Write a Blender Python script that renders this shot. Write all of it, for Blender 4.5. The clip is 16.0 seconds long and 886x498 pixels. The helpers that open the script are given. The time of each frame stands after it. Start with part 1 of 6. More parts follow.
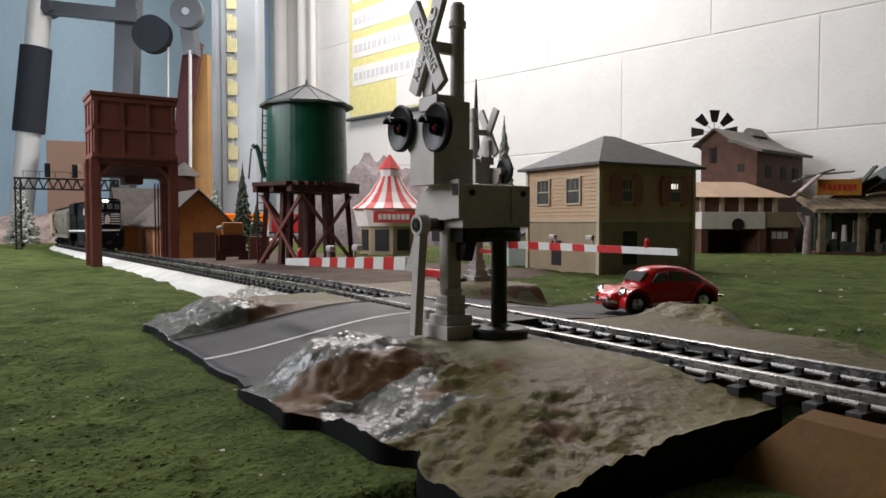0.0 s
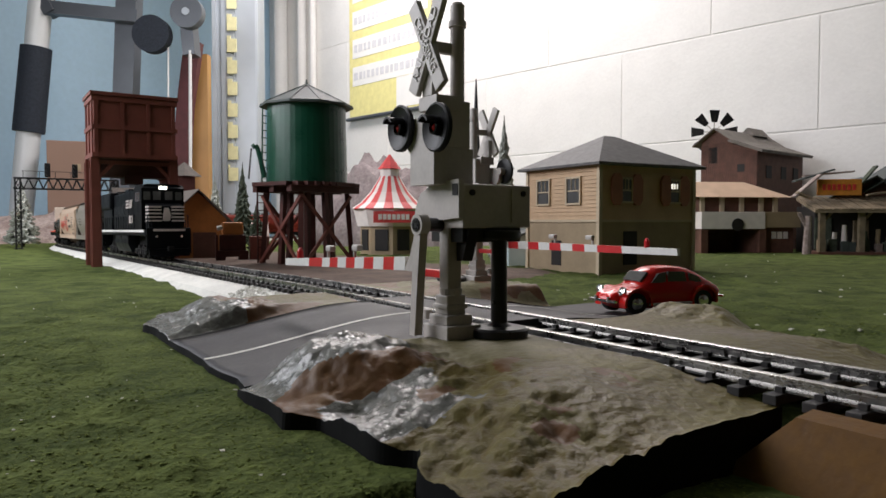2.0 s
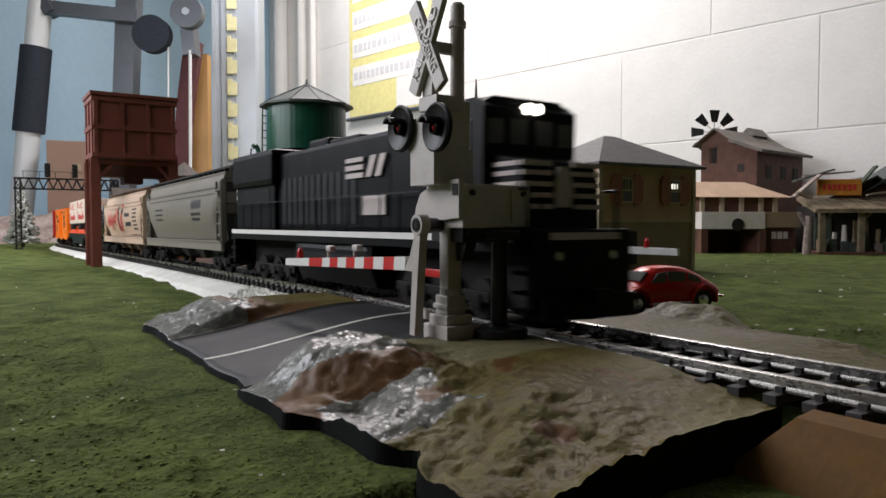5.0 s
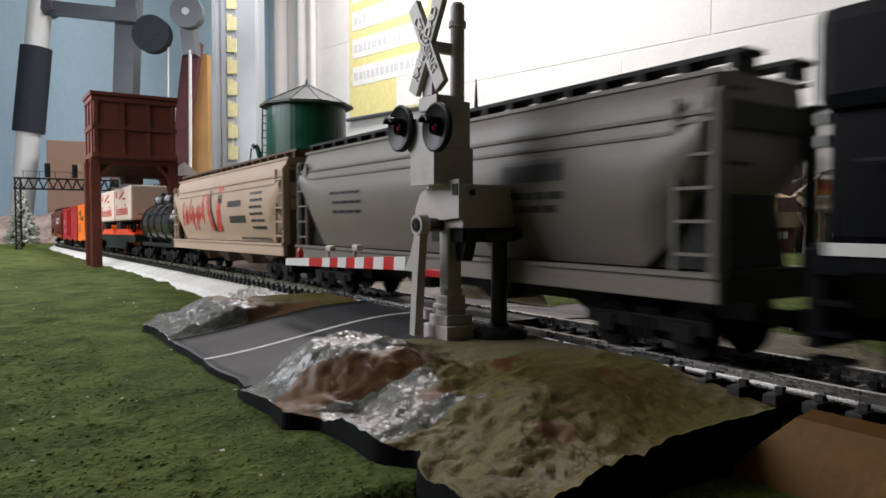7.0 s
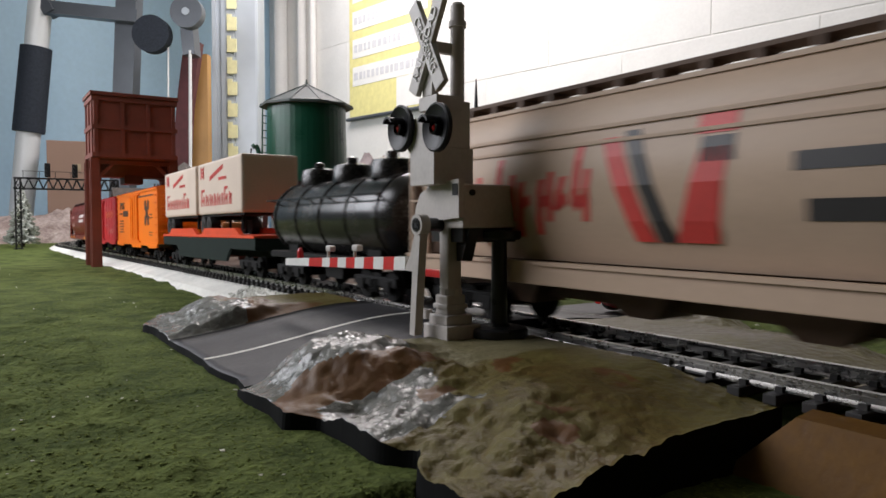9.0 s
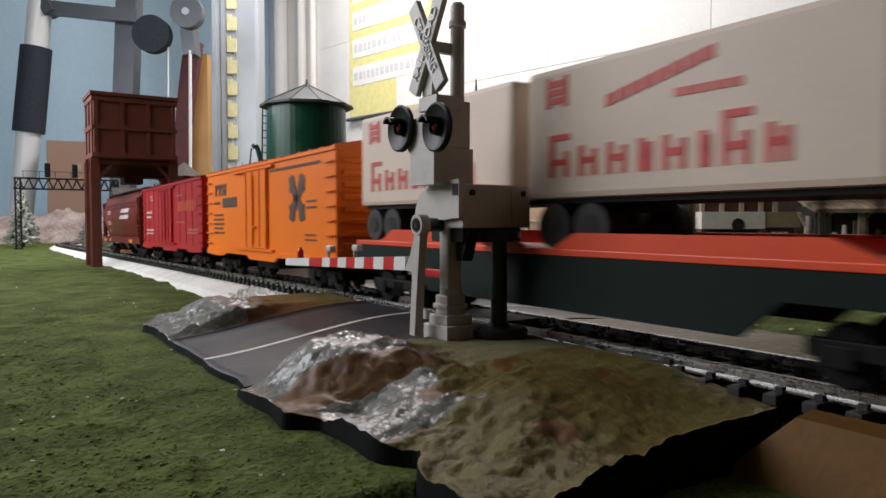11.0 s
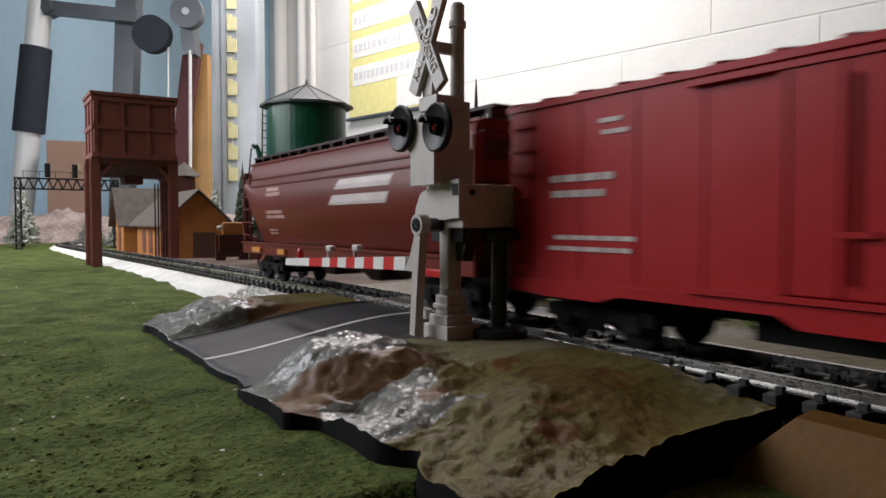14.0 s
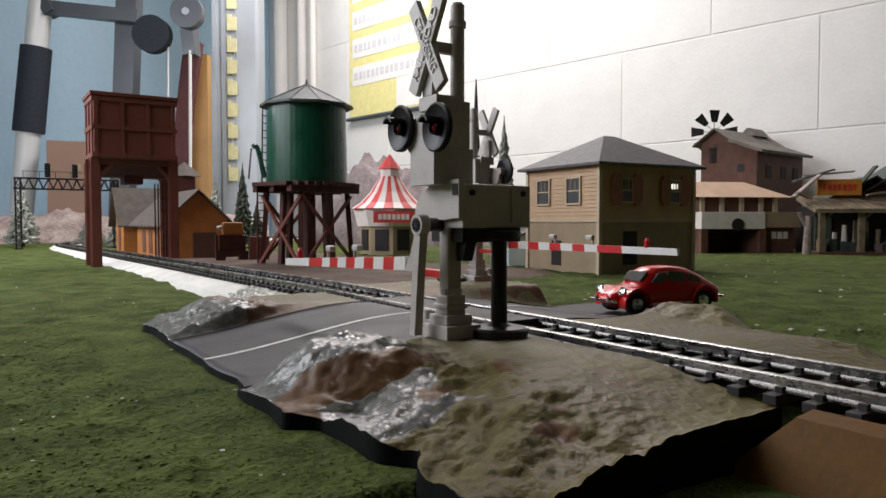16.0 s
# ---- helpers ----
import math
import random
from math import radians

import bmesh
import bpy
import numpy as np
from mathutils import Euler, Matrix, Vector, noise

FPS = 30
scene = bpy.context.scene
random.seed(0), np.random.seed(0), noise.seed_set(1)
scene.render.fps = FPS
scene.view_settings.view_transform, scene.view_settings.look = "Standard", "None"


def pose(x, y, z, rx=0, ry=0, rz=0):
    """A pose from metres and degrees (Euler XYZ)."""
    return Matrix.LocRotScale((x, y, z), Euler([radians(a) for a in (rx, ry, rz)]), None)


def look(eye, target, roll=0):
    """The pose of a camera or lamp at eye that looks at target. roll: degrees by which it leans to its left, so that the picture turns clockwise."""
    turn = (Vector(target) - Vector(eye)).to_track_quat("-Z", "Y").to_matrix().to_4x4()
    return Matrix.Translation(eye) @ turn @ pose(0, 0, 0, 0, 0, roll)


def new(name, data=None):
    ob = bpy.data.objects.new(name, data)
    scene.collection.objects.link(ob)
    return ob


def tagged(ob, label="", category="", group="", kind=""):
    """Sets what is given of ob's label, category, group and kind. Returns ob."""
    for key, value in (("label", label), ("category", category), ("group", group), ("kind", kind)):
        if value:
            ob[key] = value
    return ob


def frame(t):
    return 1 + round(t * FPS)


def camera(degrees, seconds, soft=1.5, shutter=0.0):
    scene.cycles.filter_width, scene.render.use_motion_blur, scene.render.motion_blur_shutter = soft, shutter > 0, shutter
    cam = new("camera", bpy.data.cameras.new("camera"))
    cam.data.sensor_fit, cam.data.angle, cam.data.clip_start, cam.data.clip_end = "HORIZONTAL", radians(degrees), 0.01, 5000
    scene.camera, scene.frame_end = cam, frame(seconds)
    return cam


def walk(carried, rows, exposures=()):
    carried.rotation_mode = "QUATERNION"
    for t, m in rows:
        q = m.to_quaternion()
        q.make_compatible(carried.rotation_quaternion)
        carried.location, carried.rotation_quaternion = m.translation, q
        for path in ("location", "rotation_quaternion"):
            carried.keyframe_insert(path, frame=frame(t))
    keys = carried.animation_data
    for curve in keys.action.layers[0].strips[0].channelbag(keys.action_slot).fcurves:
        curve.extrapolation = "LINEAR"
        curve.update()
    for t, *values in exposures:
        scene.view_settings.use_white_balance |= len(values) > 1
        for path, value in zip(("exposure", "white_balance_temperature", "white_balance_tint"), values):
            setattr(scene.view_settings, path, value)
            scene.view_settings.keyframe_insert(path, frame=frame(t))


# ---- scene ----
cam = camera(64.2, 16.0, 1.6, 0.55)
EYE = (0.0, 0.0, 0.040)
STAND = look(EYE, (0.0, 1.0, 0.040 - 0.0384))
walk(cam, [(0.0, STAND), (16.0, STAND)],
     exposures=[(0.0, -0.02), (4.4, -0.02), (5.6, 0.02), (15.3, 0.02), (16.0, 0.0)])

# ---- light: a ceiling fixture near the wall, and a broad cool daylight window at the side ----
world = bpy.data.worlds.new("room_world")
scene.world = world
world.use_nodes = True
world.node_tree.nodes["Background"].inputs[0].default_value = (0.75, 0.85, 1.0, 1)
world.node_tree.nodes["Background"].inputs[1].default_value = 0.02


def area_lamp(name, eye, target, sx, sy, power, colour):
    d = bpy.data.lights.new(name, "AREA")
    d.shape, d.size, d.size_y, d.energy, d.color = "RECTANGLE", sx, sy, power, colour
    ob = new(name, d)
    ob.matrix_world = look(eye, target)
    return ob


area_lamp("ceiling_lamp_light", (-0.16, 1.50, 1.04), (-0.12, 1.53, 0), 1.1, 0.3, 17.0, (0.99, 0.92, 0.925))
area_lamp("side_window_light", (-0.84, 0.53, 0.46), (-0.07, 0.98, 0.0), 1.05, 0.5, 10.8, (0.93, 0.935, 1.0))

# ---- plan: the track's own frame ----
HEAD = radians(33.5)
DIR = Vector((-math.sin(HEAD), math.cos(HEAD), 0))
SIDE = Vector((math.cos(HEAD), math.sin(HEAD), 0))
OFF = 0.1293
BEND, RADIUS = 1.38, 0.40


def rail_z(s):
    return 0.0125 - 0.0100 * min(1.0, max(0.0, (s - 0.30) / 1.0))


def T(s, q, z=0.0):
    """A place s along the straight track and q beside it."""
    v = DIR * s + SIDE * (OFF + q)
    return Vector((v.x, v.y, z))


def on_track(s, q=0.0):
    """A place on the line of the track, which bends off far away."""
    if s <= BEND:
        return T(s, q, rail_z(s))
    a = (s - BEND) / RADIUS
    r = RADIUS - q
    return T(BEND + r * math.sin(a), RADIUS - r * math.cos(a), rail_z(BEND))


def ground_z(x, y):
    return -0.008 * min(1.0, max(0.0, (y - 0.50) / 0.8))


ALONG = -56.5  # heading of the train, degrees

# ---- materials ----


def mat(name, col, rough=0.6, metal=0.0, scale=120.0, var=0.18, bump=0.0, fine=900.0, col2=None, spec=0.5, rvar=0.0, rand=0.0):
    m = bpy.data.materials.new(name)
    m.use_nodes = True
    nt = m.node_tree
    b = nt.nodes["Principled BSDF"]
    b.inputs["Roughness"].default_value = rough
    b.inputs["Metallic"].default_value = metal
    b.inputs["Specular IOR Level"].default_value = spec
    tc = nt.nodes.new("ShaderNodeTexCoord")
    n1 = nt.nodes.new("ShaderNodeTexNoise")
    n1.inputs["Scale"].default_value = scale
    n1.inputs["Detail"].default_value = 6
    nt.links.new(tc.outputs["Object"], n1.inputs["Vector"])
    n2 = nt.nodes.new("ShaderNodeTexNoise")
    n2.inputs["Scale"].default_value = fine
    n2.inputs["Detail"].default_value = 4
    nt.links.new(tc.outputs["Object"], n2.inputs["Vector"])
    mixn = nt.nodes.new("ShaderNodeMath")
    mixn.operation = "MULTIPLY_ADD"
    mixn.inputs[1].default_value = 0.6
    sc = nt.nodes.new("ShaderNodeMath")
    sc.operation = "MULTIPLY"
    sc.inputs[1].default_value = 0.4
    nt.links.new(n1.outputs["Fac"], mixn.inputs[0])
    nt.links.new(n2.outputs["Fac"], sc.inputs[0])
    nt.links.new(sc.outputs[0], mixn.inputs[2])
    ramp = nt.nodes.new("ShaderNodeValToRGB")
    ramp.color_ramp.elements[0].position, ramp.color_ramp.elements[1].position = 0.34, 0.66
    c2 = col2 or tuple(min(1, c * (1 + var)) for c in col)
    c1 = col if col2 else tuple(c * (1 - var) for c in col)
    ramp.color_ramp.elements[0].color = (*c1, 1)
    ramp.color_ramp.elements[1].color = (*c2, 1)
    nt.links.new(mixn.outputs[0], ramp.inputs[0])
    out = ramp.outputs[0]
    if rand:
        oi = nt.nodes.new("ShaderNodeObjectInfo")
        hs = nt.nodes.new("ShaderNodeHueSaturation")
        mr = nt.nodes.new("ShaderNodeMapRange")
        mr.inputs["To Min"].default_value, mr.inputs["To Max"].default_value = 1 - rand, 1 + rand
        nt.links.new(oi.outputs["Random"], mr.inputs["Value"])
        nt.links.new(mr.outputs[0], hs.inputs["Value"])
        nt.links.new(out, hs.inputs["Color"])
        out = hs.outputs[0]
    nt.links.new(out, b.inputs["Base Color"])
    if rvar:
        mr = nt.nodes.new("ShaderNodeMapRange")
        mr.inputs["From Min"].default_value, mr.inputs["From Max"].default_value = 0.3, 0.7
        mr.inputs["To Min"].default_value, mr.inputs["To Max"].default_value = max(0.03, rough - rvar), min(1, rough + rvar)
        nt.links.new(mixn.outputs[0], mr.inputs["Value"])
        nt.links.new(mr.outputs[0], b.inputs["Roughness"])
    if bump:
        bp = nt.nodes.new("ShaderNodeBump")
        bp.inputs["Strength"].default_value = 0.6
        bp.inputs["Distance"].default_value = bump
        nt.links.new(mixn.outputs[0], bp.inputs["Height"])
        nt.links.new(bp.outputs[0], b.inputs["Normal"])
    return m


def glow(name, col, strength):
    m = bpy.data.materials.new(name)
    m.use_nodes = True
    b = m.node_tree.nodes["Principled BSDF"]
    b.inputs["Base Color"].default_value = (*col, 1)
    b.inputs["Emission Color"].default_value = (*col, 1)
    b.inputs["Emission Strength"].default_value = strength
    return m


M = dict(
    grass=mat("grass_mat", (0.028, 0.043, 0.009), 0.95, 0, 60, col2=(0.120, 0.150, 0.042), fine=650, bump=0.004, spec=0.1),
    turf=mat("turf_mat", (0.075, 0.105, 0.022), 0.95, 0, 30, col2=(0.17, 0.20, 0.055), fine=400, spec=0.1),
    fleck=mat("fleck_mat", (0.55, 0.54, 0.45), 0.9, 0, 200),
    rock=mat("rock_mat", (0.074, 0.044, 0.008), 0.48, 0, 48, col2=(0.150, 0.130, 0.038), fine=420, bump=0.0028, rvar=0.14, spec=0.26),
    rock_dark=mat("rock_dark_mat", (0.095, 0.034, 0.006), 0.5, 0, 60, col2=(0.14, 0.070, 0.020), fine=420, bump=0.0010, rvar=0.1, spec=0.35),
    # glossy, and paler to paint in the highlights on the left-facing rocks
    rock_face=mat("rock_sheen_mat", (0.12, 0.12, 0.105), 0.20, 0, 110, col2=(0.27, 0.27, 0.25), fine=600, bump=0.0022, rvar=0.08),
    skirt=mat("skirt_mat", (0.0045, 0.005, 0.005), 0.8, 0, 80, 0.3, spec=0.12),
    asphalt=mat("asphalt_mat", (0.022, 0.021, 0.024), 0.58, 0, 60, 0.25, bump=0.0003, fine=1500, rvar=0.12),
    line=mat("road_line_mat", (0.62, 0.61, 0.56), 0.6, 0, 300, 0.2),
    rail=mat("rail_mat", (0.40, 0.39, 0.375), 0.28, 1.0, 150, 0.2, rvar=0.1),
    tie=mat("tie_mat", (0.018, 0.016, 0.015), 0.6, 0, 200, 0.4, rand=0.3),
    roadbed=mat("roadbed_white_mat", (0.66, 0.65, 0.60), 0.85, 0, 60, 0.16, bump=0.0006, fine=500),
    cork=mat("roadbed_wood_mat", (0.11, 0.050, 0.010), 0.6, 0, 50, col2=(0.18, 0.090, 0.022), bump=0.0006, fine=500, rvar=0.12, spec=0.15),
    wallw=mat("white_block_mat", (0.78, 0.77, 0.74), 0.55, 0, 14, 0.05, bump=0.0012, fine=160, rand=0.02),
    joint=mat("mortar_mat", (0.78, 0.77, 0.74), 0.7, 0, 30, 0.04),
    wallb=mat("blue_wall_mat", (0.38, 0.55, 0.68), 0.6, 0, 5, 0.06, bump=0.0006, fine=80),
    # for the walls out of view: dark to keep fill light low
    panelling=mat("dark_wall_mat", (0.10, 0.065, 0.04), 0.55, 0, 6, 0.25, bump=0.0006, fine=60),
    ceiling=mat("ceiling_mat", (0.75, 0.74, 0.70), 0.8, 0, 10, 0.05),
    floor=mat("floor_mat", (0.12, 0.105, 0.09), 0.6, 0, 10, 0.15),
    gate=mat("grey_plastic_mat", (0.50, 0.465, 0.435), 0.42, 0, 180, 0.10, bump=0.0001, rvar=0.08),
    black=mat("black_plastic_mat", (0.010, 0.010, 0.011), 0.35, 0, 200, 0.3, rvar=0.1),
    white=mat("white_paint_mat", (0.78, 0.77, 0.74), 0.45, 0, 200, 0.07),
    red=mat("red_paint_mat", (0.62, 0.02, 0.025), 0.35, 0, 200, 0.12),
    lens=mat("red_lens_mat", (0.30, 0.012, 0.012), 0.1, 0, 200, 0.1),
    letters=mat("letter_mat", (0.68, 0.65, 0.62), 0.4, 0, 200, 0.1),
    beetle=mat("car_red_mat", (0.62, 0.014, 0.012), 0.18, 0, 100, 0.05),
    chrome=mat("chrome_mat", (0.75, 0.75, 0.74), 0.15, 1.0, 200, 0.1),
    glass=mat("dark_glass_mat", (0.10, 0.10, 0.10), 0.08, 0, 100, 0.2),
    tyre=mat("tyre_mat", (0.012, 0.012, 0.012), 0.6, 0, 200, 0.2),
    rust=mat("rust_brown_mat", (0.17, 0.045, 0.030), 0.55, 0, 60, 0.22, bump=0.0002, rvar=0.1),
    brown=mat("brown_plastic_mat", (0.062, 0.019, 0.015), 0.5, 0, 80, 0.3, bump=0.0002, spec=0.3),
    tank=mat("green_tank_mat", (0.006, 0.062, 0.034), 0.32, 0, 50, 0.2, bump=0.0001, rvar=0.1),
    roofgrey=mat("roof_grey_mat", (0.050, 0.064, 0.060), 0.6, 0, 80, 0.2, bump=0.0003),
    orangewall=mat("depot_orange_mat", (0.40, 0.15, 0.035), 0.6, 0, 80, 0.2),
    depotroof=mat("depot_roof_mat", (0.085, 0.068, 0.056), 0.7, 0, 100, 0.3, bump=0.0004),
    tan=mat("tan_wall_mat", (0.53, 0.36, 0.215), 0.6, 0, 60, 0.12),
    tandark=mat("tan_lower_mat", (0.33, 0.25, 0.155), 0.6, 0, 60, 0.15),
    trim=mat("tan_trim_mat", (0.52, 0.42, 0.29), 0.6, 0, 60, 0.1),
    shutter=mat("shutter_mat", (0.33, 0.12, 0.07), 0.6, 0, 100, 0.15),
    houseroof=mat("house_roof_mat", (0.105, 0.10, 0.098), 0.65, 0, 200, 0.3, bump=0.0004, fine=1200),
    barn=mat("barn_brown_mat", (0.12, 0.052, 0.035), 0.7, 0, 100, 0.3, bump=0.0003),
    barnroof=mat("barn_roof_mat", (0.17, 0.15, 0.13), 0.7, 0, 70, 0.3, bump=0.0005),
    peach=mat("peach_roof_mat", (0.60, 0.42, 0.29), 0.6, 0, 50, 0.12),
    shackwood=mat("weathered_wood_mat", (0.20, 0.155, 0.10), 0.8, 0, 100, 0.3, bump=0.0004),
    yellowsign=mat("orange_sign_mat", (0.55, 0.22, 0.03), 0.6, 0, 100, 0.25),
    striper=mat("stripe_red_mat", (0.60, 0.06, 0.06), 0.5, 0, 100, 0.12),
    stripew=mat("stripe_white_mat", (0.72, 0.66, 0.62), 0.5, 0, 100, 0.1),
    pine=mat("pine_mat", (0.030, 0.042, 0.028), 0.9, 0, 200, col2=(0.085, 0.10, 0.07)),
    frost=mat("frosted_leaf_mat", (0.20, 0.22, 0.18), 0.9, 0, 200, col2=(0.55, 0.56, 0.52)),
    trunk=mat("trunk_mat", (0.06, 0.04, 0.03), 0.9, 0, 200, 0.3),
    mountain=mat("mountain_mat", (0.15, 0.115, 0.115), 0.9, 0, 30, col2=(0.33, 0.28, 0.275), bump=0.002, fine=200),
    palerock=mat("pale_rock_mat", (0.17, 0.12, 0.105), 0.9, 0, 30, col2=(0.44, 0.37, 0.34), bump=0.002, fine=200),
    steel=mat("dark_steel_mat", (0.10, 0.11, 0.125), 0.4, 0.3, 20, 0.12),
    greysteel=mat("grey_column_mat", (0.42, 0.46, 0.50), 0.4, 0.1, 20, 0.06),
    whitesteel=mat("white_tube_mat", (0.72, 0.73, 0.73), 0.35, 0, 30, 0.05),
    foam=mat("foam_mat", (0.020, 0.026, 0.038), 0.85, 0, 200, 0.3, bump=0.0004),
    wood=mat("pine_board_mat", (0.40, 0.22, 0.075), 0.6, 0, 12, 0.2),
    strap=mat("dark_red_strap_mat", (0.085, 0.020, 0.022), 0.7, 0, 60, 0.2),
    yellow=mat("yellow_print_mat", (0.76, 0.70, 0.30), 0.6, 0, 60, 0.1),
    paper=mat("paper_mat", (0.80, 0.80, 0.77), 0.6, 0, 20, 0.03),
    paleyellow=mat("pale_yellow_print_mat", (0.74, 0.70, 0.40), 0.6, 0, 60, 0.12),
    printgrey=mat("grey_print_mat", (0.60, 0.60, 0.62), 0.6, 0, 60, 0.1),
    loco=mat("black_loco_mat", (0.0035, 0.004, 0.0055), 0.45, 0, 80, 0.25, rvar=0.1, spec=0.10),
    locograte=mat("loco_grille_mat", (0.010, 0.011, 0.014), 0.5, 0, 200, 0.3, spec=0.2),
    # the hopper colours' dark copies (..d) carry the shade of the unlit ends
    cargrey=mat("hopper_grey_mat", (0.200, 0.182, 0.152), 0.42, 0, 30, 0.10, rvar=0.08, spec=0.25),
    cargreyd=mat("hopper_grey_shade_mat", (0.024, 0.024, 0.023), 0.6, 0, 80, 0.3, spec=0.2),
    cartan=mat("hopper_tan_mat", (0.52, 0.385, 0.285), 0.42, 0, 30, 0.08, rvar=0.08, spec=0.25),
    cartand=mat("hopper_tan_shade_mat", (0.12, 0.078, 0.055), 0.6, 0, 60, 0.2, spec=0.25),
    carorange=mat("boxcar_orange_mat", (0.86, 0.19, 0.008), 0.40, 0, 30, 0.08, rvar=0.08, spec=0.25),
    carred=mat("boxcar_red_mat", (0.38, 0.016, 0.020), 0.38, 0, 30, 0.12, rvar=0.08, spec=0.25),
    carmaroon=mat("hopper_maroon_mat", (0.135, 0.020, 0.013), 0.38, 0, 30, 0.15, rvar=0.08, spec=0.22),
    carmaroond=mat("hopper_maroon_shade_mat", (0.028, 0.009, 0.008), 0.5, 0, 60, 0.2, spec=0.25),
    under=mat("underframe_mat", (0.007, 0.0065, 0.0065), 0.7, 0, 120, 0.3, spec=0.2),
    tankcar=mat("tank_black_mat", (0.016, 0.015, 0.014), 0.25, 0, 60, 0.3, rvar=0.08),
    flat=mat("flatcar_green_mat", (0.010, 0.018, 0.015), 0.7, 0, 60, 0.2, spec=0.15),
    flatred=mat("flatcar_orange_mat", (0.78, 0.075, 0.020), 0.4, 0, 60, 0.1),
    trailer=mat("trailer_cream_mat", (0.70, 0.575, 0.475), 0.45, 0, 40, 0.06, spec=0.3),
    printred=mat("red_print_mat", (0.58, 0.05, 0.04), 0.5, 0, 100, 0.15),
    fadedorange=mat("faded_orange_print_mat", (0.46, 0.055, 0.014), 0.4, 0, 100, 0.2),
    fadedpink=mat("faded_pink_print_mat", (0.50, 0.14, 0.12), 0.45, 0, 100, 0.2),
    printblack=mat("black_print_mat", (0.022, 0.020, 0.020), 0.5, 0, 100, 0.2),
    printwhite=mat("white_print_mat", (0.56, 0.49, 0.47), 0.5, 0, 100, 0.15),
    cyan=mat("pale_blue_house_mat", (0.52, 0.62, 0.62), 0.6, 0, 80, 0.08),
    lampglow=glow("headlight_mat", (1.0, 0.93, 0.8), 5.0),
    spotglow=glow("window_glint_mat", (1.0, 0.95, 0.85), 1.1),
    dirt=mat("dirt_mat", (0.055, 0.030, 0.022), 0.9, 0, 40, col2=(0.13, 0.085, 0.06), bump=0.0012, fine=300),
    carton=mat("carton_mat", (0.27, 0.17, 0.125), 0.8, 0, 10, 0.1),
    target=mat("signal_target_mat", (0.006, 0.006, 0.007), 0.42, 0, 200, 0.3, spec=0.25),
    fadedwhite=mat("faded_white_print_mat", (0.40, 0.23, 0.20), 0.5, 0, 300, 0.3),
    fadedblack=mat("faded_black_print_mat", (0.060, 0.026, 0.014), 0.5, 0, 300, 0.35),
    rock_top=mat("rock_top_mat", (0.115, 0.096, 0.042), 0.6, 0, 90, col2=(0.215, 0.192, 0.105), fine=700, bump=0.0012, spec=0.25),
    dark=mat("dark_opening_mat", (0.012, 0.010, 0.009), 0.7, 0, 100, 0.3),
)

# ---- mesh helpers, in millimetres ----
K = 0.001


def box(bm, x0, x1, y0, y1, z0, z1, m=None, bev=0.0):
    r = bmesh.ops.create_cube(bm, size=1)["verts"]
    for v in r:
        v.co = Vector(((x0 + x1) / 2 + v.co.x * (x1 - x0), (y0 + y1) / 2 + v.co.y * (y1 - y0), (z0 + z1) / 2 + v.co.z * (z1 - z0)))
    if bev:
        es = list({e for v in r for e in v.link_edges})
        r = list({v for f in bmesh.ops.bevel(bm, geom=es, offset=bev, segments=2, profile=0.6, affect="EDGES")["faces"] for v in f.verts} | {v for v in r if v.is_valid})
    if m is not None:
        bmesh.ops.transform(bm, matrix=m, verts=r)
    return r


def cyl(bm, p0, p1, r0, r1=None, n=16, caps=True):
    p0, p1 = Vector(p0), Vector(p1)
    d = p1 - p0
    r = bmesh.ops.create_cone(bm, cap_ends=caps, segments=n, radius1=r0, radius2=r0 if r1 is None else r1, depth=d.length)["verts"]
    q = d.to_track_quat("Z", "Y").to_matrix().to_4x4()
    bmesh.ops.transform(bm, matrix=Matrix.Translation((p0 + p1) / 2) @ q, verts=r)
    return r


def bar(bm, p0, p1, w, h):
    """A square bar from p0 to p1, w wide and h high."""
    p0, p1 = Vector(p0), Vector(p1)
    d = p1 - p0
    q = d.to_track_quat("Y", "Z").to_matrix().to_4x4()
    return box(bm, -w / 2, w / 2, -d.length / 2, d.length / 2, -h / 2, h / 2, Matrix.Translation((p0 + p1) / 2) @ q)


def prism(bm, poly, a0, a1, axis="x"):
    """The outline poly pushed from a0 to a1 along an axis."""
    def P(u, v, a):
        return (a, u, v) if axis == "x" else (u, a, v) if axis == "y" else (u, v, a)
    lo = [bm.verts.new(P(u, v, a0)) for u, v in poly]
    hi = [bm.verts.new(P(u, v, a1)) for u, v in poly]
    n = len(poly)
    fs = [bm.faces.new(lo), bm.faces.new(hi[::-1])]
    for i in range(n):
        fs.append(bm.faces.new((lo[i], hi[i], hi[(i + 1) % n], lo[(i + 1) % n])))
    bmesh.ops.recalc_face_normals(bm, faces=fs)
    return lo + hi


def lathe(bm, prof, centre=(0, 0, 0), n=32, squash=1.0):
    """A turned body; prof: (radius, height) from the bottom up."""
    rings = []
    for r, z in prof:
        rings.append([bm.verts.new((centre[0] + r * math.cos(2 * math.pi * i / n), centre[1] + squash * r * math.sin(2 * math.pi * i / n), centre[2] + z)) for i in range(n)])
    for a, b in zip(rings, rings[1:]):
        for i in range(n):
            bm.faces.new((a[i], a[(i + 1) % n], b[(i + 1) % n], b[i]))
    bm.faces.new(rings[0][::-1])
    bm.faces.new(rings[-1])


